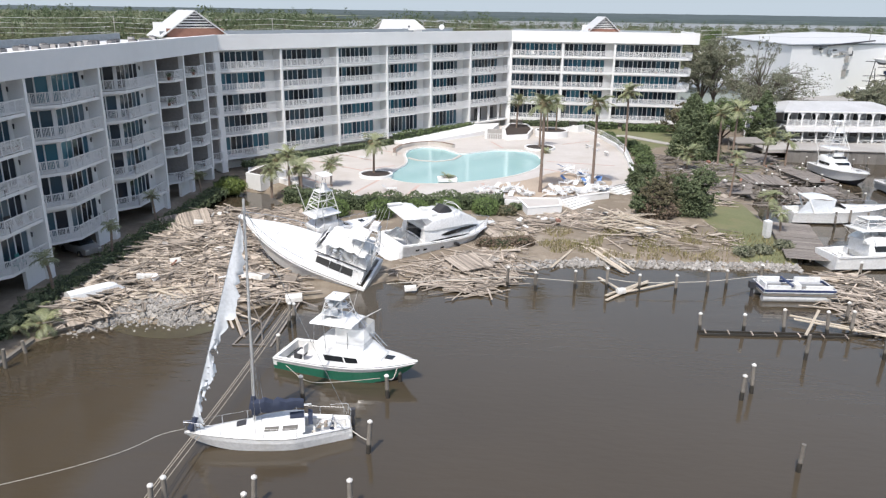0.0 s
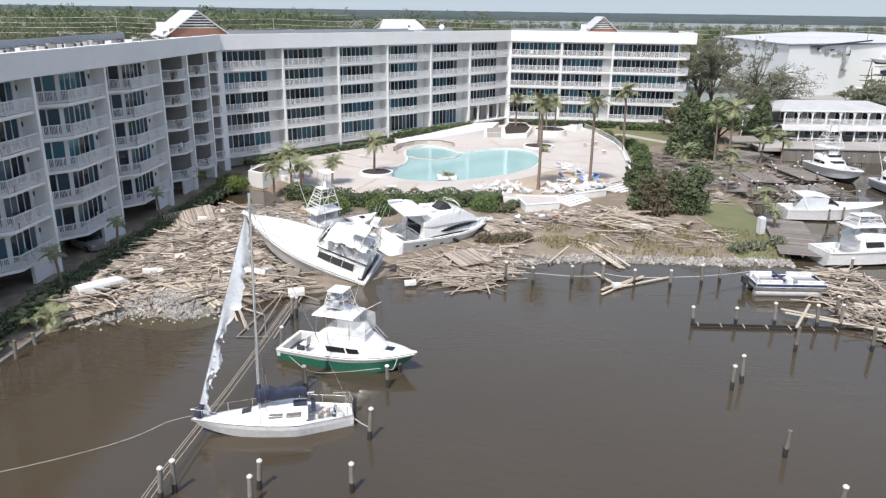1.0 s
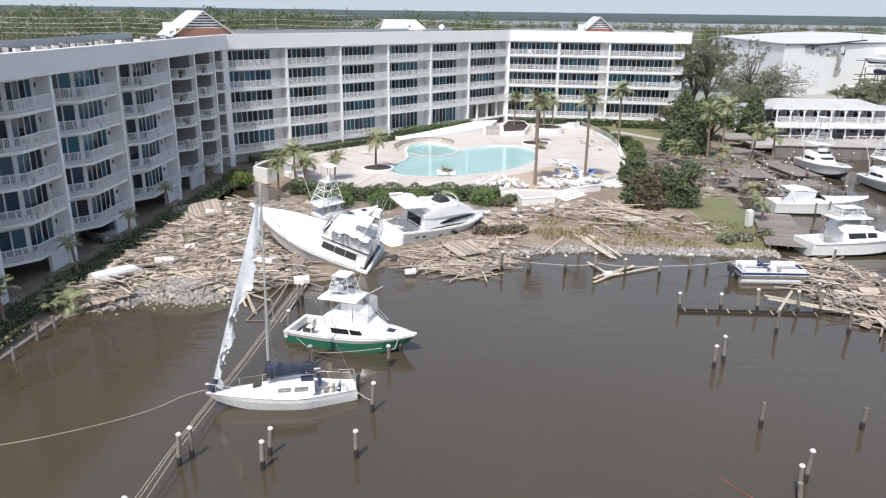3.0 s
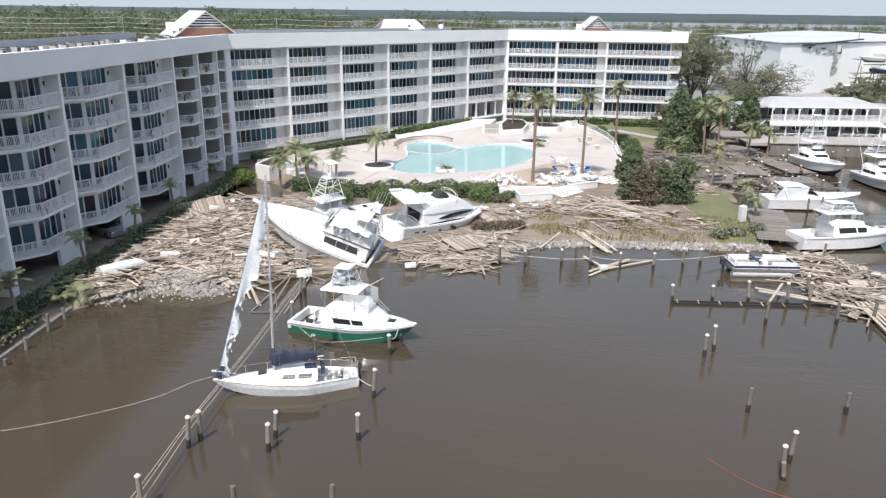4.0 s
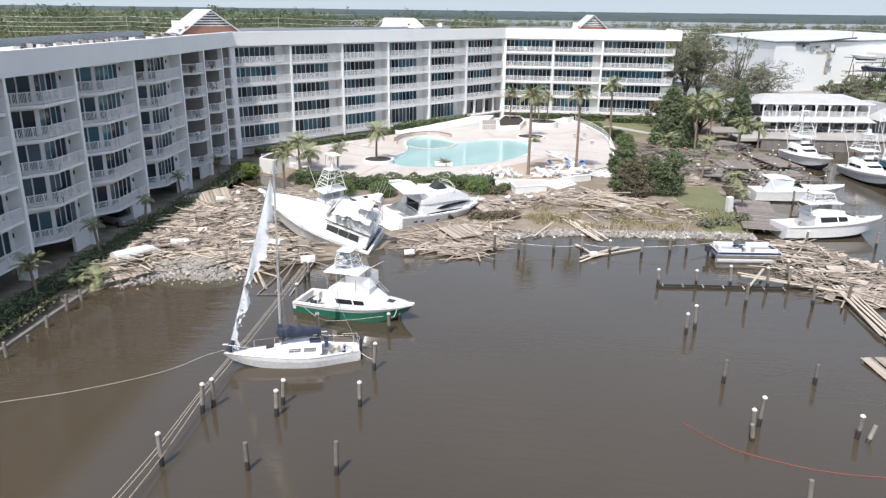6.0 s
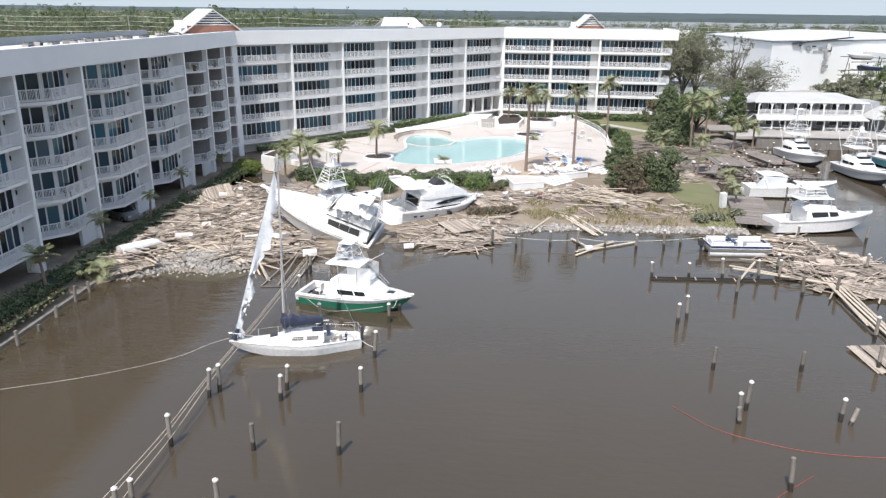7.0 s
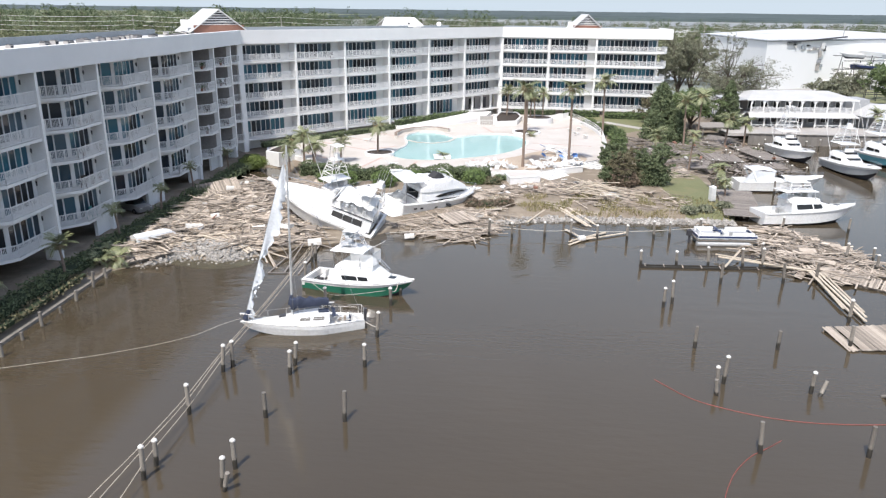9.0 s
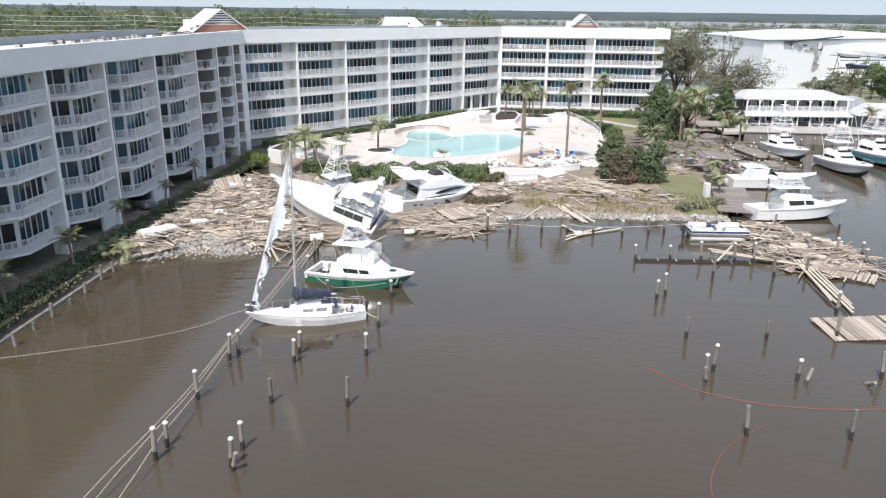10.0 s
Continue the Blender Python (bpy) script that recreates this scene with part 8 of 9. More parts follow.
# riprap
r8 = random.Random(8)
g = Geo()
line = [Vector(p) for p in SHORE[2:6]] + [None] + [Vector(p) for p in SHORE[11:16]] + [None, Vector((-4.5, 59.6)), Vector((-1.5, 60.4)), Vector((1, 62.5))]
for a, b in zip(line, line[1:]):
    if a is None or b is None:
        continue
    L = (b - a).length
    wide = 1.5 if a.x < -15 else 0.55
    for _ in range(int(L * (45 if wide > 1 else 40))):
        p = a.lerp(b, r8.random()) + Vector((r8.gauss(0, 0.2), wide * 0.6 + r8.gauss(0, wide * 0.6)))
        s = r8.uniform(0.05, 0.13) if wide > 1 else r8.uniform(0.07, 0.2)
        zz = max(-0.05, ground_z(p.x, p.y))
        m = Matrix.Translation((p.x, p.y, zz + s * 0.25)) @ Euler((r8.uniform(0, 3), r8.uniform(0, 3), r8.uniform(0, 3))).to_matrix().to_4x4()
        vs = [m @ Vector((i * s * r8.uniform(0.55, 1.0), j * s * r8.uniform(0.55, 1.0), k * s * r8.uniform(0.5, 0.9))) for k in (-1, 1) for j in (-1, 1) for i in (-1, 1)]
        g.add(vs, [(0, 2, 3, 1), (4, 5, 7, 6), (0, 1, 5, 4), (2, 6, 7, 3), (0, 4, 6, 2), (1, 3, 7, 5)])
APRON = [(-29.4, 44.6), (-28.2, 45.6), (-27.0, 46.8), (-25.4, 47.4), (-24.0, 46.6), (-22.6, 46.4), (-21.4, 47.0), (-20.2, 48.4), (-21.0, 49.6), (-22.6, 49.8), (-24.4, 50.8), (-26.8, 50.4), (-28.4, 48.4), (-29.2, 46.2)]
for _ in range(1000):
    x, y = pick(APRON, r8)
    s = r8.uniform(0.07, 0.2)
    m = Matrix.Translation((x, y, max(-0.03, ground_z(x, y)) + s * 0.35)) @ Euler((r8.uniform(0, 3), r8.uniform(0, 3), r8.uniform(0, 3))).to_matrix().to_4x4()
    vs = [m @ Vector((i * s * r8.uniform(0.55, 1.0), j * s * r8.uniform(0.55, 1.0), k * s * r8.uniform(0.5, 0.9))) for k in (-1, 1) for j in (-1, 1) for i in (-1, 1)]
    g.add(vs, [(0, 2, 3, 1), (4, 5, 7, 6), (0, 1, 5, 4), (2, 6, 7, 3), (0, 4, 6, 2), (1, 3, 7, 5)])
me = bpy.data.meshes.new("riprap")
me.from_pydata(g.v, [], g.f)
me.materials.append(ROCK)
tagged(new("riprap", me), "pale broken rubble lining the water's edge", "rubble", "", "stuff")


# ---- lines on the water ----
def line_thing(name, pts, r, m, label, cat, n=6):
    fine = []
    for i in range(len(pts) - 1):
        p0, p1, p2, p3 = (Vector(pts[max(0, min(len(pts) - 1, i + d))]) for d in (-1, 0, 1, 2))
        for k in range(6):
            u = k / 6
            fine.append(0.5 * (2 * p1 + (p2 - p0) * u + (2 * p0 - 5 * p1 + 4 * p2 - p3) * u * u + (3 * p1 - p0 - 3 * p2 + p3) * u ** 3))
    fine.append(Vector(pts[-1]))
    solid(name, Geo().path(fine, r, n), m, label, cat)


for i, o in enumerate((-0.12, 0.02, 0.3)):
    sway = (-1.0, -0.5, 0.4)[i]
    line_thing("dock_cable", [(-14.6 + o, 47.1, 1.5), (-15.1 + o, 36, 0.95), (-15.4 + o, 30, 0.85), (-15.4 + o, 25.7, 1.0), (-15.4 + o, 20.1, 1.0 - 0.12 * i), (-15.5 + o + sway * 0.3, 15.2, 0.9), (-15.7 + o + sway * 0.7, 12.2, 0.6), (-15.9 + o + sway, 9.4, 0.3), (-16.4 + o + sway * 1.8, 4.0, 0.02), (-17.0 + o + sway * 3, -3.0, 0.0)], 0.022, PALEW, "sagging pale dock cable strung along the pilings", "cable")
line_thing("mooring_line", [(-15.9, 31.2, 1.2), (-17.4, 31.4, 0.6), (-18.9, 30.4, 0.2), (-21.0, 29.0, 0.04), (-24.1, 27.1, 0.03), (-27.2, 25.7, 0.02), (-30.4, 24.3, 0.03), (-36, 22.2, 0.02)], 0.014, ROPE, "white mooring line trailing across the water", "rope")
line_thing("mooring_line", [(-7.2, 32.4, 0.9), (-6.6, 32.0, 0.75), (-6.1, 31.7, 0.7)], 0.025, ROPE, "white mooring line from stern to piling", "rope")
line_thing("mooring_line", [(-5.4, 38.4, 1.6), (-5.6, 37.9, 1.1), (-5.9, 37.6, 1.2)], 0.025, ROPE, "white mooring line from bow to piling", "rope")
line_thing("mooring_line", [(-12.6, 39.2, 1.0), (-11, 38.2, 0.5), (-9, 38.1, 0.6), (-6.4, 37.9, 1.1)], 0.017, ROPE, "slack white line along the green hull", "rope")
line_thing("mooring_line", [(-13.4, 41.9, 1.0), (-13.7, 41.85, 0.75), (-13.9, 41.8, 0.95)], 0.02, ROPE, "white mooring line from the green stern to a piling", "rope")
line_thing("float_line", [(12.6, 26.9, 0.02), (14.2, 24.8, 0.02), (15.9, 23.7, 0.02), (18.7, 22.7, 0.02), (21.9, 22.4, 0.02), (25.6, 22.7, 0.02), (31, 23.6, 0.02)], 0.022, REDB, "red floating rope drifting on the water", "rope")
line_thing("float_line", [(18.2, 20.4, 0.02), (17.2, 19.6, 0.02), (15.8, 18.5, 0.02), (14.3, 16.5, 0.02), (13.2, 13.6, 0.02), (12.9, 8.0, 0.02)], 0.022, REDB, "red floating rope drifting on the water", "rope")
line_thing("row_rope", [(-8.5, 55.5, 0.5), (1.7, 57.0, 0.9), (7.5, 57.2, 0.7), (10.2, 57.4, 0.8)], 0.03, ROPE, "white rope slung between pilings", "rope")
line_thing("row_rope", [(10.2, 57.4, 1.0), (13, 57.2, 0.8), (18.8, 57.8, 0.9), (24.3, 60.6, 0.6)], 0.03, ROPE, "white rope slung between pilings", "rope")


# ---- cars ----
def car(x, y, z, yaw, paint, label, h=1.75):
    t = thing("car", pose(x, y, z, 0, 0, yaw), label, "car")
    low = [(-2.3, 0.86, 0.32, 0.9, 0.95), (-1.2, 0.9, 0.3, 0.92, 1.05), (1.2, 0.9, 0.3, 0.9, 1.05), (2.3, 0.8, 0.35, 0.78, 0.9)]
    part("body", block(low, 0.12), paint, t, smooth=True)
    cab = [(-2.1, 0.84, 1.0, 0.66, h - 0.1), (-1.6, 0.86, 1.0, 0.7, h), (0.4, 0.86, 1.0, 0.7, h), (1.25, 0.8, 1.0, 0.66, 1.12)]
    part("cabin", block(cab, 0.1), TINT, t, smooth=True)
    part("roof_panel", block([(-1.75, 0.66, h - 0.02, 0.64, h + 0.04), (0.4, 0.66, h - 0.02, 0.64, h + 0.04)], 0.03), paint, t)
    for wx in (-1.4, 1.4):
        for wy in (-0.84, 0.84):
            w = part("wheel", Geo().tube((wx, wy - 0.11, 0.33), (wx, wy + 0.11, 0.33), 0.33, n=14), TYRE, t)
            part("rim", Geo().tube((wx, wy - 0.12, 0.33), (wx, wy + 0.12, 0.33), 0.19, n=10), CHROME, w)
    for sy in (-0.6, 0.6):
        part("headlight", Geo().box((2.28, sy, 0.78), (0.08, 0.3, 0.14)), GEL, t)


car(-38.0, 60.6, 0.55, -32, SILVER, "silver utility car parked under the building")
car(46.0, 170.0, 1.35, 5, GEL, "white car parked behind the trees")
car(40.0, 178.0, 1.35, 0, GEL, "white car parked behind the trees")
car(86.0, 128.0, 1.5, 80, GEL, "white car parked beside the restaurant")

# ---- restaurant ----
R = thing("restaurant", pose(50.0, 126.6, 1.5, 0, 0, 4), "two-storey grey waterfront restaurant with white double porch", "building")
RL = 19.5
part("lower_wall", Geo().box((RL / 2 + 0.5, 6.0, 1.3), (RL - 1.0, 7.0, 2.6)), SIDING, R)
part("upper_wall", Geo().box((RL / 2 + 1.0, 6.0, 4.2), (RL - 2.0, 7.0, 2.7)), SIDING, R)
part("ground_floor_deck", Geo().box((RL / 2, 1.2, 0.05), (RL + 0.6, 2.8, 0.2)), CONC, R)
part("upper_floor_deck", Geo().box((RL / 2, 0.95, 3.0), (RL, 3.1, 0.2)), WHITE, R)
part("porch_roof", Geo().loft([[(-0.6, -2.0, 2.35), (RL + 0.6, -2.0, 2.35), (RL + 0.2, -0.6, 2.95), (-0.2, -0.6, 2.95)], [(-0.6, -2.0, 2.48), (RL + 0.6, -2.0, 2.48), (RL + 0.2, -0.6, 3.08), (-0.2, -0.6, 3.08)]]), ROOFG, R)
part("main_roof", Geo().loft([[(-0.8, -0.6, 5.6), (RL + 0.8, -0.6, 5.6), (RL + 0.8, 10.2, 5.6), (-0.8, 10.2, 5.6)], [(2.2, 4.4, 6.75), (RL - 2.6, 4.4, 6.75), (RL - 2.6, 5.2, 6.75), (2.2, 5.2, 6.75)]]), ROOFG, R, "pale metal hip roof")
part("fascia", Geo().box((RL / 2, -0.62, 5.52), (RL + 1.6, 0.12, 0.22)), WHITE, R)
for i in range(9):
    x = 0.15 + i * (RL - 0.3) / 8
    part("upper_post", Geo().box((x, -0.45, 4.3), (0.22, 0.2, 2.5)), WHITE, R)
    part("lower_post", Geo().box((x, -1.4, 1.25), (0.2, 0.2, 2.5)), WHITE, R)
    if i < 8:
        w = (RL - 0.3) / 8
        part("upper_balustrade", railing_geo([(x, 0), (x + w, 0)]).mesh("balustrade", RAIL), None, R, at=pose(0, -0.45, 3.1), kind="stuff")
        if i != 4:
            for k in range(2):
                xa, xb = x + k * w / 2 + 0.06, x + (k + 1) * w / 2 - 0.06
                part("cross_brace", Geo().beam((xa, -1.4, 0.2), (xb, -1.4, 0.95), 0.05, 0.07), RAIL, R)
                part("cross_brace", Geo().beam((xa, -1.4, 0.95), (xb, -1.4, 0.2), 0.05, 0.07), RAIL, R)
            part("top_rail", Geo().beam((x, -1.4, 1.0), (x + w, -1.4, 1.0), 0.08, 0.08), RAIL, R)
            part("bottom_rail", Geo().beam((x, -1.4, 0.17), (x + w, -1.4, 0.17), 0.06, 0.06), RAIL, R)
        # arched brackets under the eaves
        arch = Geo()
        pts = [(x + 0.1 + (w - 0.2) * k / 10, 0.12, 4.7 + 0.74 * min(1.0, 1.5 * math.sin(math.pi * k / 10)) ** 0.6) for k in range(11)]
        arch.loft([[(a[0], -0.5, a[2]), (a[0], -0.4, a[2]), (a[0], -0.4, 5.5), (a[0], -0.5, 5.5)] for a in pts])
        part("arch", arch, WHITE, R)
        wn2 = part("window", Geo().box((x + w / 2, 2.46, 1.45), (1.5, 0.1, 1.1)), WHITE, R)
        part("pane", Geo().box((x + w / 2, 2.42, 1.45), (1.3, 0.06, 0.9)), TINT, wn2)
        wn2 = part("window", Geo().box((x + w / 2, 2.46, 4.3), (1.4, 0.1, 1.5)), WHITE, R)
        part("pane", Geo().box((x + w / 2, 2.42, 4.3), (1.2, 0.06, 1.3)), TINT, wn2)
part("stair", Geo().loft([[(-3.2, 1.0, 0.1), (-3.2, 2.4, 0.1), (-3.0, 2.4, 0.1), (-3.0, 1.0, 0.1)], [(-0.2, 1.0, 3.0), (-0.2, 2.4, 3.0), (0.0, 2.4, 3.0), (0.0, 1.0, 3.0)]]), WHITE, R, "white outside stair")
part("stair_canopy", Geo().loft([[(-4.6, -0.4, 5.2), (-0.6, -0.4, 5.4), (-0.6, 6.5, 5.6), (-4.6, 6.5, 5.4)], [(-4.6, -0.4, 5.35), (-0.6, -0.4, 5.55), (-0.6, 6.5, 5.75), (-4.6, 6.5, 5.55)]]), SIDING, R, "grey lean-to canopy")
for x, y in ((-4.3, 0.0), (-4.3, 5.8)):
    part("canopy_post", Geo().box((x, y, 2.6), (0.16, 0.16, 5.3)), WHITE, R)
part("terrace", Geo().box((RL / 2 + 6, -5.0, 0.25), (RL + 26, 7.4, 0.5)), CONC, R)
A = thing("restaurant_annex", pose(72.0, 128.5, 1.5, 0, 0, 4), "single-storey restaurant annex with pale porch roof", "building")
part("wall", Geo().box((9, 5, 1.6), (17, 7, 3.2)), SIDING, A)
part("roof", Geo().loft([[(-0.8, -2.0, 2.6), (19, -2.0, 2.6), (19, 9, 2.6), (-0.8, 9, 2.6)], [(2.5, 3, 4.4), (16, 3, 4.4), (16, 4.5, 4.4), (2.5, 4.5, 4.4)]]), ROOFG, A)
for i in range(7):
    part("post", Geo().box((0 + 3.0 * i, -1.7, 1.3), (0.2, 0.2, 2.6)), WHITE, A)
    for k in range(2):
        xa = 3.0 * i + k * 1.5
        part("cross_brace", Geo().beam((xa, -1.7, 0.2), (xa + 1.4, -1.7, 0.95), 0.05, 0.07), RAIL, A)
        part("cross_brace", Geo().beam((xa, -1.7, 0.95), (xa + 1.4, -1.7, 0.2), 0.05, 0.07), RAIL, A)
part("upper_block", Geo().box((1.2, 6.0, 4.2), (3.0, 5.0, 2.2)), SIDING, A)

# ---- boat sheds ----
W = thing("boat_warehouse", pose(0, 0, 0), "huge white metal-clad boat storage shed, partly torn", "building")
fp = [(77.4, 200.0), (160.0, 252.0), (120.0, 310.0), (75.6, 262.0)]
part("wall", Geo().prism(fp, 1.0, 15.2), WAREH, W)
cxx, cyy = sum(p[0] for p in fp) / 4, sum(p[1] for p in fp) / 4
part("roof", Geo().loft([[(x + (x - cxx) * 0.015, y + (y - cyy) * 0.015, 15.2) for x, y in fp], [(cxx + (x - cxx) * 0.2, cyy + (y - cyy) * 0.2, 17.2) for x, y in fp]]), ROOFM, W)
part("eave_gutter", wall_line([fp[3], fp[0], fp[1]], 14.9, 15.35, 0.5), GREYPAINT, W)
dv = (Vector(fp[1]) - Vector(fp[0])).normalized()
rt = random.Random(21)
nv = Vector((dv.y, -dv.x))
for k in range(22):
    s0 = rt.uniform(9, 24) if k < 12 else rt.uniform(22.5, 25.5)
    zc = rt.uniform(12.2, 14.8) if k < 12 else rt.uniform(7.0, 13.5)
    a = Vector(fp[0]) + dv * s0 + nv * rt.uniform(0.05, 0.5)
    size = (rt.uniform(0.5, 3.0), 0.12, rt.uniform(0.25, 1.1)) if k < 12 else (rt.uniform(0.4, 1.8), 0.12, rt.uniform(0.6, 2.0))
    part("torn_panel", Geo().box((a.x, a.y, zc), size, math.atan2(dv.y, dv.x) + rt.gauss(0, 0.15), None), rt.choice((GREYPAINT, SIDING, CONC, ROOFW, DARK)), W, "grey torn cladding")
a, b = Vector(fp[0]) + dv * 8, Vector(fp[0]) + dv * 34
part("torn_eave", Geo().beam((a.x + 0.2, a.y - 0.5, 14.6), (b.x + 0.2, b.y - 0.5, 16.0), 0.5, 0.35), DARK, W, "bent dark eave strip")
W2 = thing("boat_warehouse", pose(0, 0, 0), "lower white metal-clad boat shed beside the tall one", "building")
fp = [(112.0, 205.0), (190.0, 220.0), (190.0, 260.0), (112.0, 245.0)]
part("wall", Geo().prism(fp, 1.0, 12.0), WAREH, W2)
part("roof", Geo().loft([[(x, y, 12.0) for x, y in fp], [(151 + (x - 151) * 0.9, 232 + (y - 232) * 0.05, 14.2) for x, y in fp]]), ROOFM, W2)
part("opening", Geo().beam((128, 207.6, 8.0), (150, 211.8, 8.0), 0.4, 2.4), CONC, W2)
S = thing("low_shed", pose(40, 184, 1.3, 0, 0, 6), "low green-grey shed behind the trees", "building")
part("wall", Geo().box((10, 3, 2.0), (26, 8, 4.0)), SHEDG, S)
part("roof", Geo().box((10, 3, 4.15), (27.5, 9.5, 0.3)), GREYPAINT, S)
# boats still on, and fallen from, the storage rack before the lower shed
r9 = random.Random(2)
RK = thing("boat_rack", pose(95.5, 178.0, 1.4, 0, 0, 8), "collapsed dark steel boat storage rack", "rack")
for i in range(5):
    lean = r9.uniform(-1.6, 1.6)
    for y in (0, 5.0):
        part("upright", Geo().beam((-6.0 + i * 3, y, 0), (-6.0 + i * 3 + lean, y, 11.6 - r9.uniform(0, 3.0)), 0.13, 0.13), DARK, RK)
for k in range(5):
    for y in (0, 5.0):
        part("rail", Geo().beam((-7.0, y, 1.6 + k * 2.2 + r9.uniform(-0.6, 0.6)), (9.0, y, 1.6 + k * 2.2 + r9.uniform(-1.4, 0.8)), 0.12, 0.16), DARK, RK)
for i in range(7):
    lev = (1, 3, 4, 2, 3, 4, 2)[i]
    b = boat_at("racked_boat", 89.5 + 2.0 * i + r9.uniform(-0.6, 0.6), 177.0 + r9.uniform(0, 2.5), 3.2 + 2.2 * lev + r9.uniform(-0.3, 0.2), r9.choice((-12, 10, 172, 30)) + r9.uniform(-15, 15), "small boat askew on a collapsed storage rack", heel=r9.uniform(-18, 18), group="boats on the storage rack")
    hh = Hull(6.0, 2.2, 0.8, 1.1, 0.3)
    part("hull", hh.geo(10), [BOTTOM, (GEL, NAVY, GREYGEL)[i % 3], GEL], b, smooth=True)
    part("deck", hh.deck(0.05, 8), GELD, b)
open_tree(84.5, 163.0, 1.4, 10.5, 5.0, "grey-green wind-thinned tree before the boat rack", 8000, 0.17, LEAFG2, 43, 0.35, 0.15, 70, 1.0, 0.15)
open_tree(97.0, 166.0, 1.4, 11.5, 6.0, "dark green tree before the boat rack", 10000, 0.2, LEAFD, 44, 0.35, 0.15, 70, 1.0, 0.05)

# ---- path on the lawn ----
solid("footpath", Geo().prism([(20.5, 131.2), (24.6, 131.6), (29.5, 125.4), (34.5, 119.5), (33.4, 118.8), (28.2, 124.2), (23.6, 129.8), (20.5, 129.6)], 0.9, 1.56), CONC, "pale concrete footpath across the lawn", "path", kind="structure")

# ---- woods, far shore, poles ----
rf = random.Random(99)


def far_tree(g, x, y, z, h, w, n, size=0.24):
    for _ in range(n):
        k = rf.random()
        rr = w * (0.45 + 0.55 * math.sin(math.pi * min(1, k * 0.9 + 0.15)))
        a = rf.uniform(0, 6.283)
        d = rr * rf.random() ** 0.5
        leaf_quad(g, Vector((x + d * math.cos(a), y + d * math.sin(a), z + h * (0.25 + 0.75 * k))), w * size, rf)


groups = {"pine_woods": (Geo(), PINE, "dark storm-thinned pine woods behind the buildings"), "woods": (Geo(), FARW, "mixed green woods behind the buildings"), "thin_woods": (Geo(), OLIVE, "stripped olive-brown woods behind the buildings")}
trunks = Geo()
count = 0
while count < 4300:
    y = 175 + 1300 * rf.random() ** 1.5
    x = rf.uniform(-1.0, 1.0) * (120 + y * 0.75)
    if x > -60 and y < 215 and x < 40:
        continue
    if 60 < x < 200 and y < 330:
        continue
    if y > 900 and x > -300:
        continue
    if 0 < x < 60 and y < 200:
        continue
    if x > -20 and y < 420 and rf.random() < 0.35:
        continue
    patch = noise.noise((x * 0.012, y * 0.012, 3.0)) + rf.gauss(0, 0.22)
    kind = "pine_woods" if patch > 0.12 else "woods" if patch > -0.18 else "thin_woods"
    if kind == "thin_woods" and rf.random() < 0.35:
        continue
    g = groups[kind][0]
    h = rf.uniform(8, 15.5) * (1.0 if x < 0 else 0.85 if y < 300 else 0.75)
    near_tree = y < 420
    if kind == "pine_woods":
        h *= rf.uniform(1.1, 1.5)
        far_tree(g, x, y, 0.6 + h * 0.3, h * 0.7, h * rf.uniform(0.16, 0.28), 190 if near_tree else 60, 0.085 if near_tree else 0.16)
    else:
        far_tree(g, x, y, 0.6, h, h * rf.uniform(0.26, 0.42), 190 if near_tree else 60, 0.075 if near_tree else 0.16)
    if near_tree and kind != "woods":
        trunks.tube((x, y, 0.3), (x, y, h * 0.9), 0.2, 0.08, 5, caps=False)
    count += 1
for k in range(1100):
    y = rf.uniform(340, 900)
    x = rf.uniform(-0.15, 0.85) * y
    h = rf.uniform(6, 11)
    far_tree(groups["woods" if k % 3 else "thin_woods"][0], x, y, 0.6, h, h * rf.uniform(0.35, 0.6), 70, 0.13)
for name, (g, m, lab) in groups.items():
    tagged(new(name, leaf_mesh(name, g, m)), lab, "woods", "", "stuff")
tagged(new("woods_trunks", leaf_mesh("woods_trunks", trunks, BARKD)), "bare grey trunks of the storm-thinned woods", "woods", "", "stuff")
for i, (x, y, h, w) in enumerate(((24, 262, 19, 5.5), (-20, 240, 16, 6), (-30, 250, 15, 5), (-4, 300, 15, 6), (60, 420, 16, 6), (120, 420, 17, 7))):
    broad_tree(x, y, 0.8, h, w, "tall tree standing above the rooftops", 3200, 0.36, LEAF, 0.1, 70 + i, 0.4, 0.3, clumps=18)
# canopy that closes the distance
xs = np.concatenate([np.linspace(-5200, -700, 30), np.linspace(-660, 3200, 150), np.linspace(3300, 5400, 15)])
ys = [1850, 1870, 1900, 1960, 2050, 2200, 2450, 2800, 3300, 4000, 4900]
v, f = [], []
for i, y in enumerate(ys):
    for x in xs:
        k = noise.noise((x * 0.012, y * 0.01, 2.0)) * 3 + noise.noise((x * 0.05, y * 0.03, 5.0)) * 2.2
        v.append((x, y, -2.0 if i == 0 else (7 + k if i == 1 else 9 + i * 0.8 + k)))
m = len(xs)
f = [(i * m + j, i * m + j + 1, (i + 1) * m + j + 1, (i + 1) * m + j) for i in range(len(ys) - 1) for j in range(m - 1)]
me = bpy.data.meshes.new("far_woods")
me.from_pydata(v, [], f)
# no haze in the air here, the ridge's colour carries it
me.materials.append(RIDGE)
tagged(new("far_woods", me), "wooded ridge across the bay, distance haze painted in blue-green", "woods", "", "stuff")
v, f = [], []
xs2, ys2 = np.linspace(-3200, -300, 70), [420, 520, 640, 780, 950, 1150, 1400, 1850]
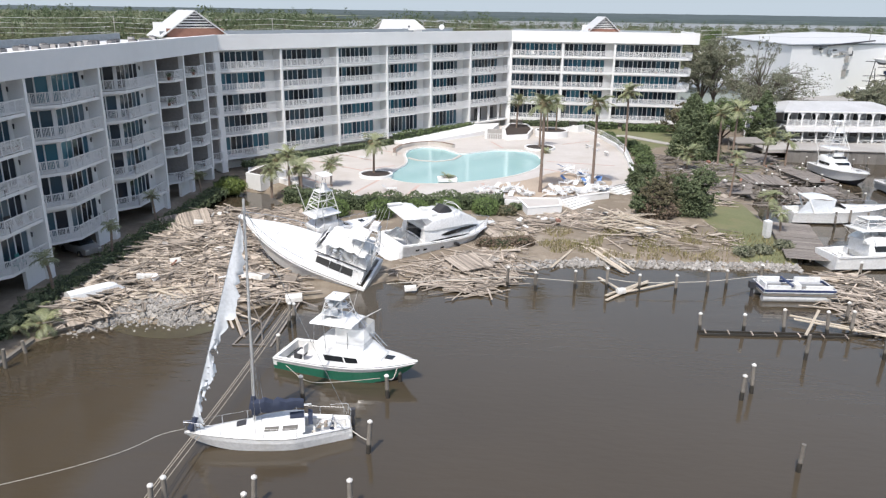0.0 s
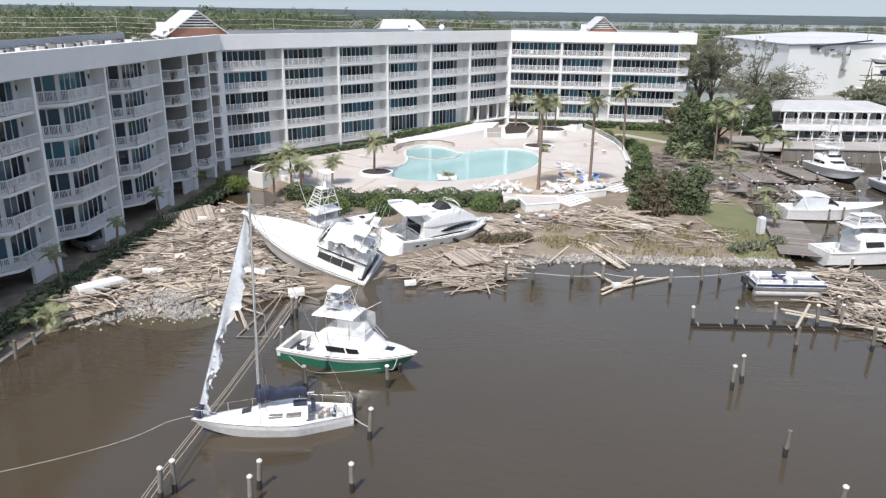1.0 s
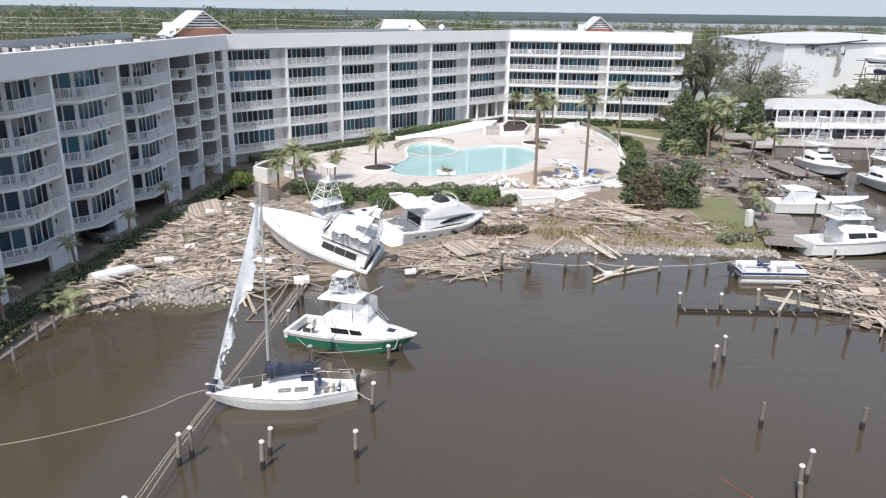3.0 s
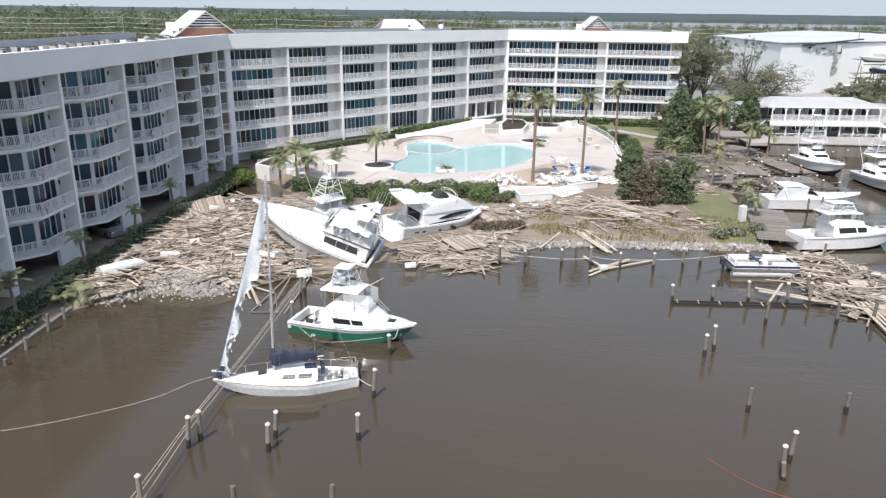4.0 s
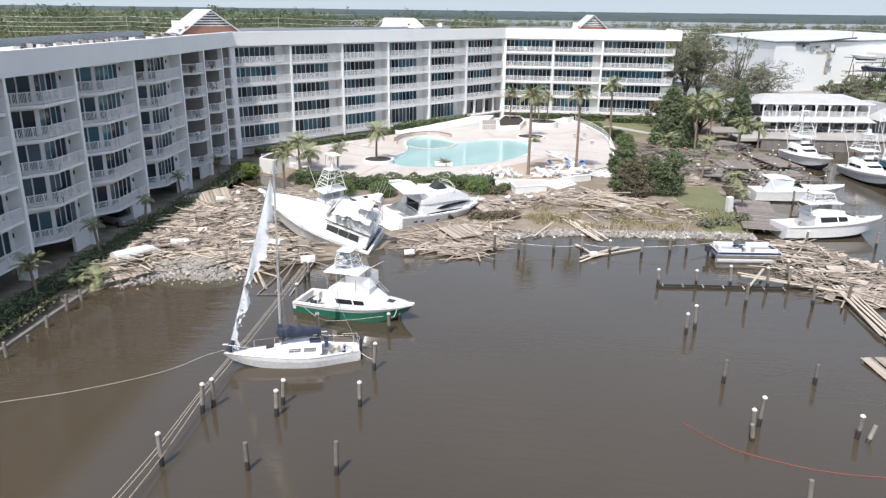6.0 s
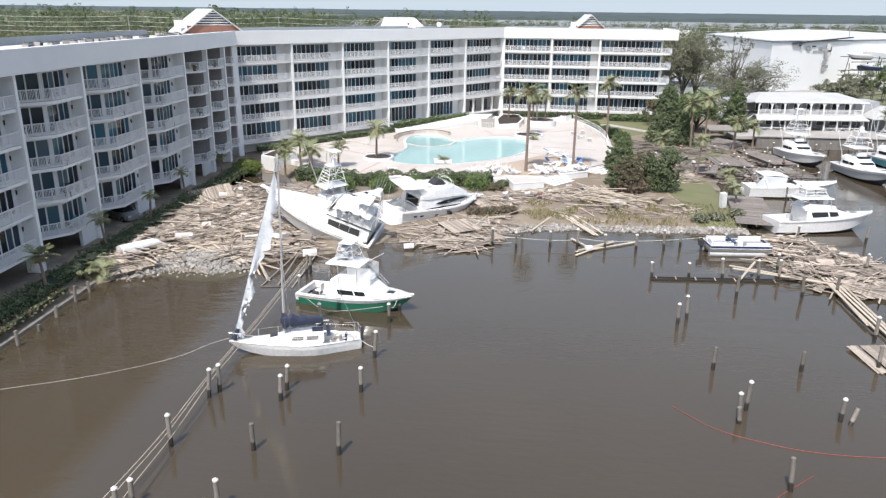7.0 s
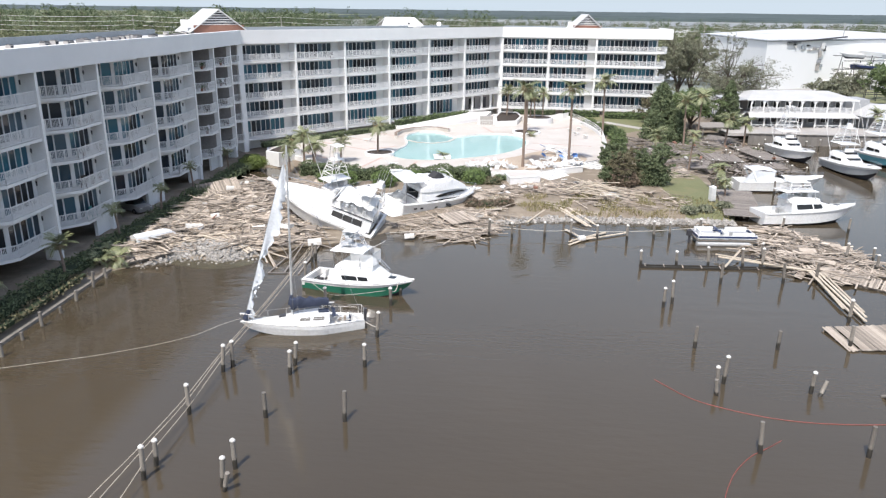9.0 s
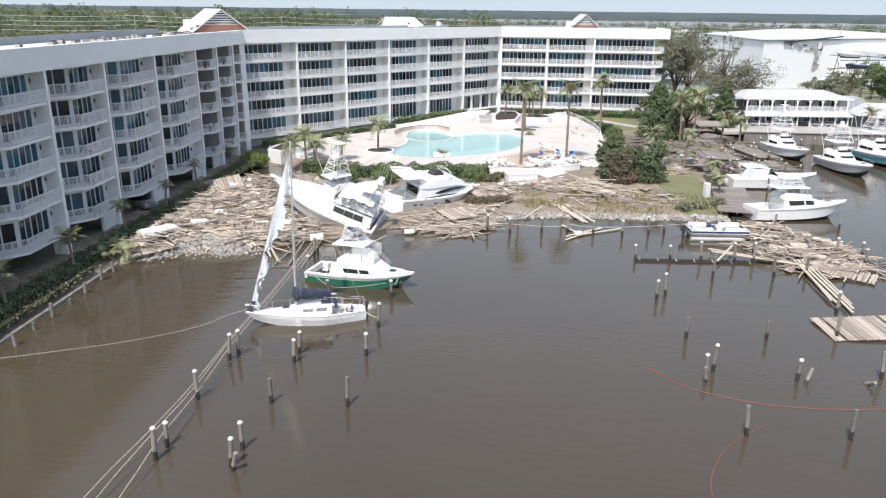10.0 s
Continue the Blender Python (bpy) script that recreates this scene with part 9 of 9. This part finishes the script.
for i, y in enumerate(ys2):
    for x in xs2:
        k = noise.noise((x * 0.02, y * 0.02, 2.0)) * 3 + noise.noise((x * 0.09, y * 0.09, 5.0)) * 2.5
        v.append((x + (300 - y * 0.75 if y < 400 else -max(0, 560 - y * 0.35)) * 0.0, y, (0.0 if i == 0 else 9 + k)))
m = len(xs2)
f = [(i * m + j, i * m + j + 1, (i + 1) * m + j + 1, (i + 1) * m + j) for i in range(len(ys2) - 1) for j in range(m - 1)]
me = bpy.data.meshes.new("far_woods")
me.from_pydata(v, [], f)
me.materials.append(FARW)
tagged(new("far_woods", me), "unbroken pine woods stretching to the horizon", "woods", "", "stuff")
for i in range(26):
    x, y = rf.uniform(-320, -60), rf.uniform(230, 640)
    if i > 13:
        x, y = rf.uniform(-40, 300), rf.uniform(340, 800)
    t = thing("far_house", pose(x, y, 0.8, 0, 0, rf.uniform(0, 180)), "small pale-roofed house among the trees", "house", "houses in the woods")
    part("wall", Geo().box((0, 0, 2), (12, 8, 4)), WHITE, t)
    part("roof", Geo().loft([[(-6.5, -4.6, 4), (6.5, -4.6, 4), (6.5, 4.6, 4), (-6.5, 4.6, 4)], [(-6.5, -0.1, 6.6), (6.5, -0.1, 6.6), (6.5, 0.1, 6.6), (-6.5, 0.1, 6.6)]]), rf.choice((ROOFM, ROOFW, GREYPAINT)), t)
pole_x = [-150, -105, -62, -20, 22, 66, 110, 156]
for i, x in enumerate(pole_x):
    y = 215 + 0.12 * x
    t = thing("utility_pole", pose(x, y, 0.8), "tall weathered utility pole with crossarm", "utility pole", "utility poles")
    part("pole", Geo().tube((0, 0, 0), (0, 0, 19.0), 0.16, 0.11, 8), CONC, t)
    part("crossarm", Geo().box((0, 0, 17.5), (0.15, 2.6, 0.15)), BARKD, t)
for k, z in enumerate((18.8, 17.4, 16.2, 14.8)):
    pts = []
    for a, b in zip(pole_x, pole_x[1:]):
        for j in range(6):
            s = j / 6
            x = a + (b - a) * s
            pts.append((x, 215 + 0.12 * x - 0.6 * k, z + 0.8 - 2.2 * (s - s * s)))
    solid("power_line", Geo().path(pts, 0.035, 4), ALU, "thin overhead power line strung between poles", "power line", "overhead lines")


# ---- balcony furniture ----
def balcony_chair(paint, label):
    t = thing("balcony_chair", pose(0, 0, 0), label, "chair", "balcony chairs")
    part("seat", Geo().box((0, 0, 0.42), (0.55, 0.52, 0.06)), paint, t)
    part("backrest", Geo().box((0, 0.26, 0.72), (0.55, 0.06, 0.6), m=Matrix.Rotation(-0.2, 4, "X")), paint, t)
    for sx in (-0.24, 0.24):
        for sy in (-0.22, 0.22):
            part("leg", Geo().box((sx, sy, 0.2), (0.05, 0.05, 0.42)), paint, t)
    return t


def balcony_table():
    t = thing("balcony_table", pose(0, 0, 0), "small round white table on a balcony", "table", "balcony tables")
    part("tabletop", Geo().tube((0, 0, 0.70), (0, 0, 0.74), 0.45, n=16), GEL, t)
    part("stem", Geo().tube((0, 0, 0.0), (0, 0, 0.7), 0.04), CHROME, t)
    return t


def pot_plant():
    r = random.Random(5)
    t = thing("potted_plant", pose(0, 0, 0), "potted green plant on a balcony", "plant", "balcony plants")
    part("pot", Geo().tube((0, 0, 0), (0, 0, 0.35), 0.16, 0.22, 10), BRICKY, t)
    g = Geo()
    leaf_cloud(g, (0, 0, 0.58), (0.26, 0.26, 0.3), 90, 0.085, r, 0.2)
    part("foliage", leaf_mesh("foliage", g, LEAFD), None, t)
    return t


BROWNW = mat("brown_wicker", (0.06, 0.05, 0.045), (0.045, 0.038, 0.033), 0.8, 3.0)
kinds = [balcony_chair(BROWNW, "dark wicker chair on a balcony"), balcony_chair(GEL, "white chair on a balcony"), balcony_chair(TEAL, "teal chair on a balcony"), balcony_table(), pot_plant()]
first = set()
rb = random.Random(77)


def put_out(k, m):
    if k not in first:
        first.add(k)
        kinds[k].matrix_basis = m
    else:
        copy_thing(kinds[k], m)


for wname, (P, cols, Q, depth, bow, rec) in WING.items():
    ang = math.atan2(Q[1] - P[1], Q[0] - P[0])
    frame_m = pose(P[0], P[1], 0, 0, 0, math.degrees(ang))
    for bi, (xa, xb) in enumerate(zip(cols, cols[1:])):
        if wname == "west" and bi < 3 or xb - xa < 5:
            continue
        for fi, fz in enumerate(FLOORS):
            if wname == "middle" and fi == 0 and bi > 2:
                continue
            n = rb.choice((1, 2, 3)) if wname == "west" else rb.choice((0, 1, 2))
            at = rb.uniform(0.56, 0.68) if wname == "west" else rb.uniform(0.35, 0.7)
            for j in range(n):
                k = rb.choice((0, 0, 0, 1, 3, 4, 4))
                if wname == "west" and fi == 0 and bi == 3:
                    k = 2
                x = xa + (xb - xa) * at + j * 0.95
                if x > xb - 0.7:
                    continue
                put_out(k, frame_m @ pose(x, rb.uniform(0.15, 0.55), fz + 0.005, 0, 0, rb.uniform(-40, 40)))
            if wname == "west" and rb.random() < 0.8:
                put_out(4, frame_m @ pose(xb - 0.8, rb.uniform(0.1, 0.6), fz + 0.005, 0, 0, rb.uniform(0, 300)))
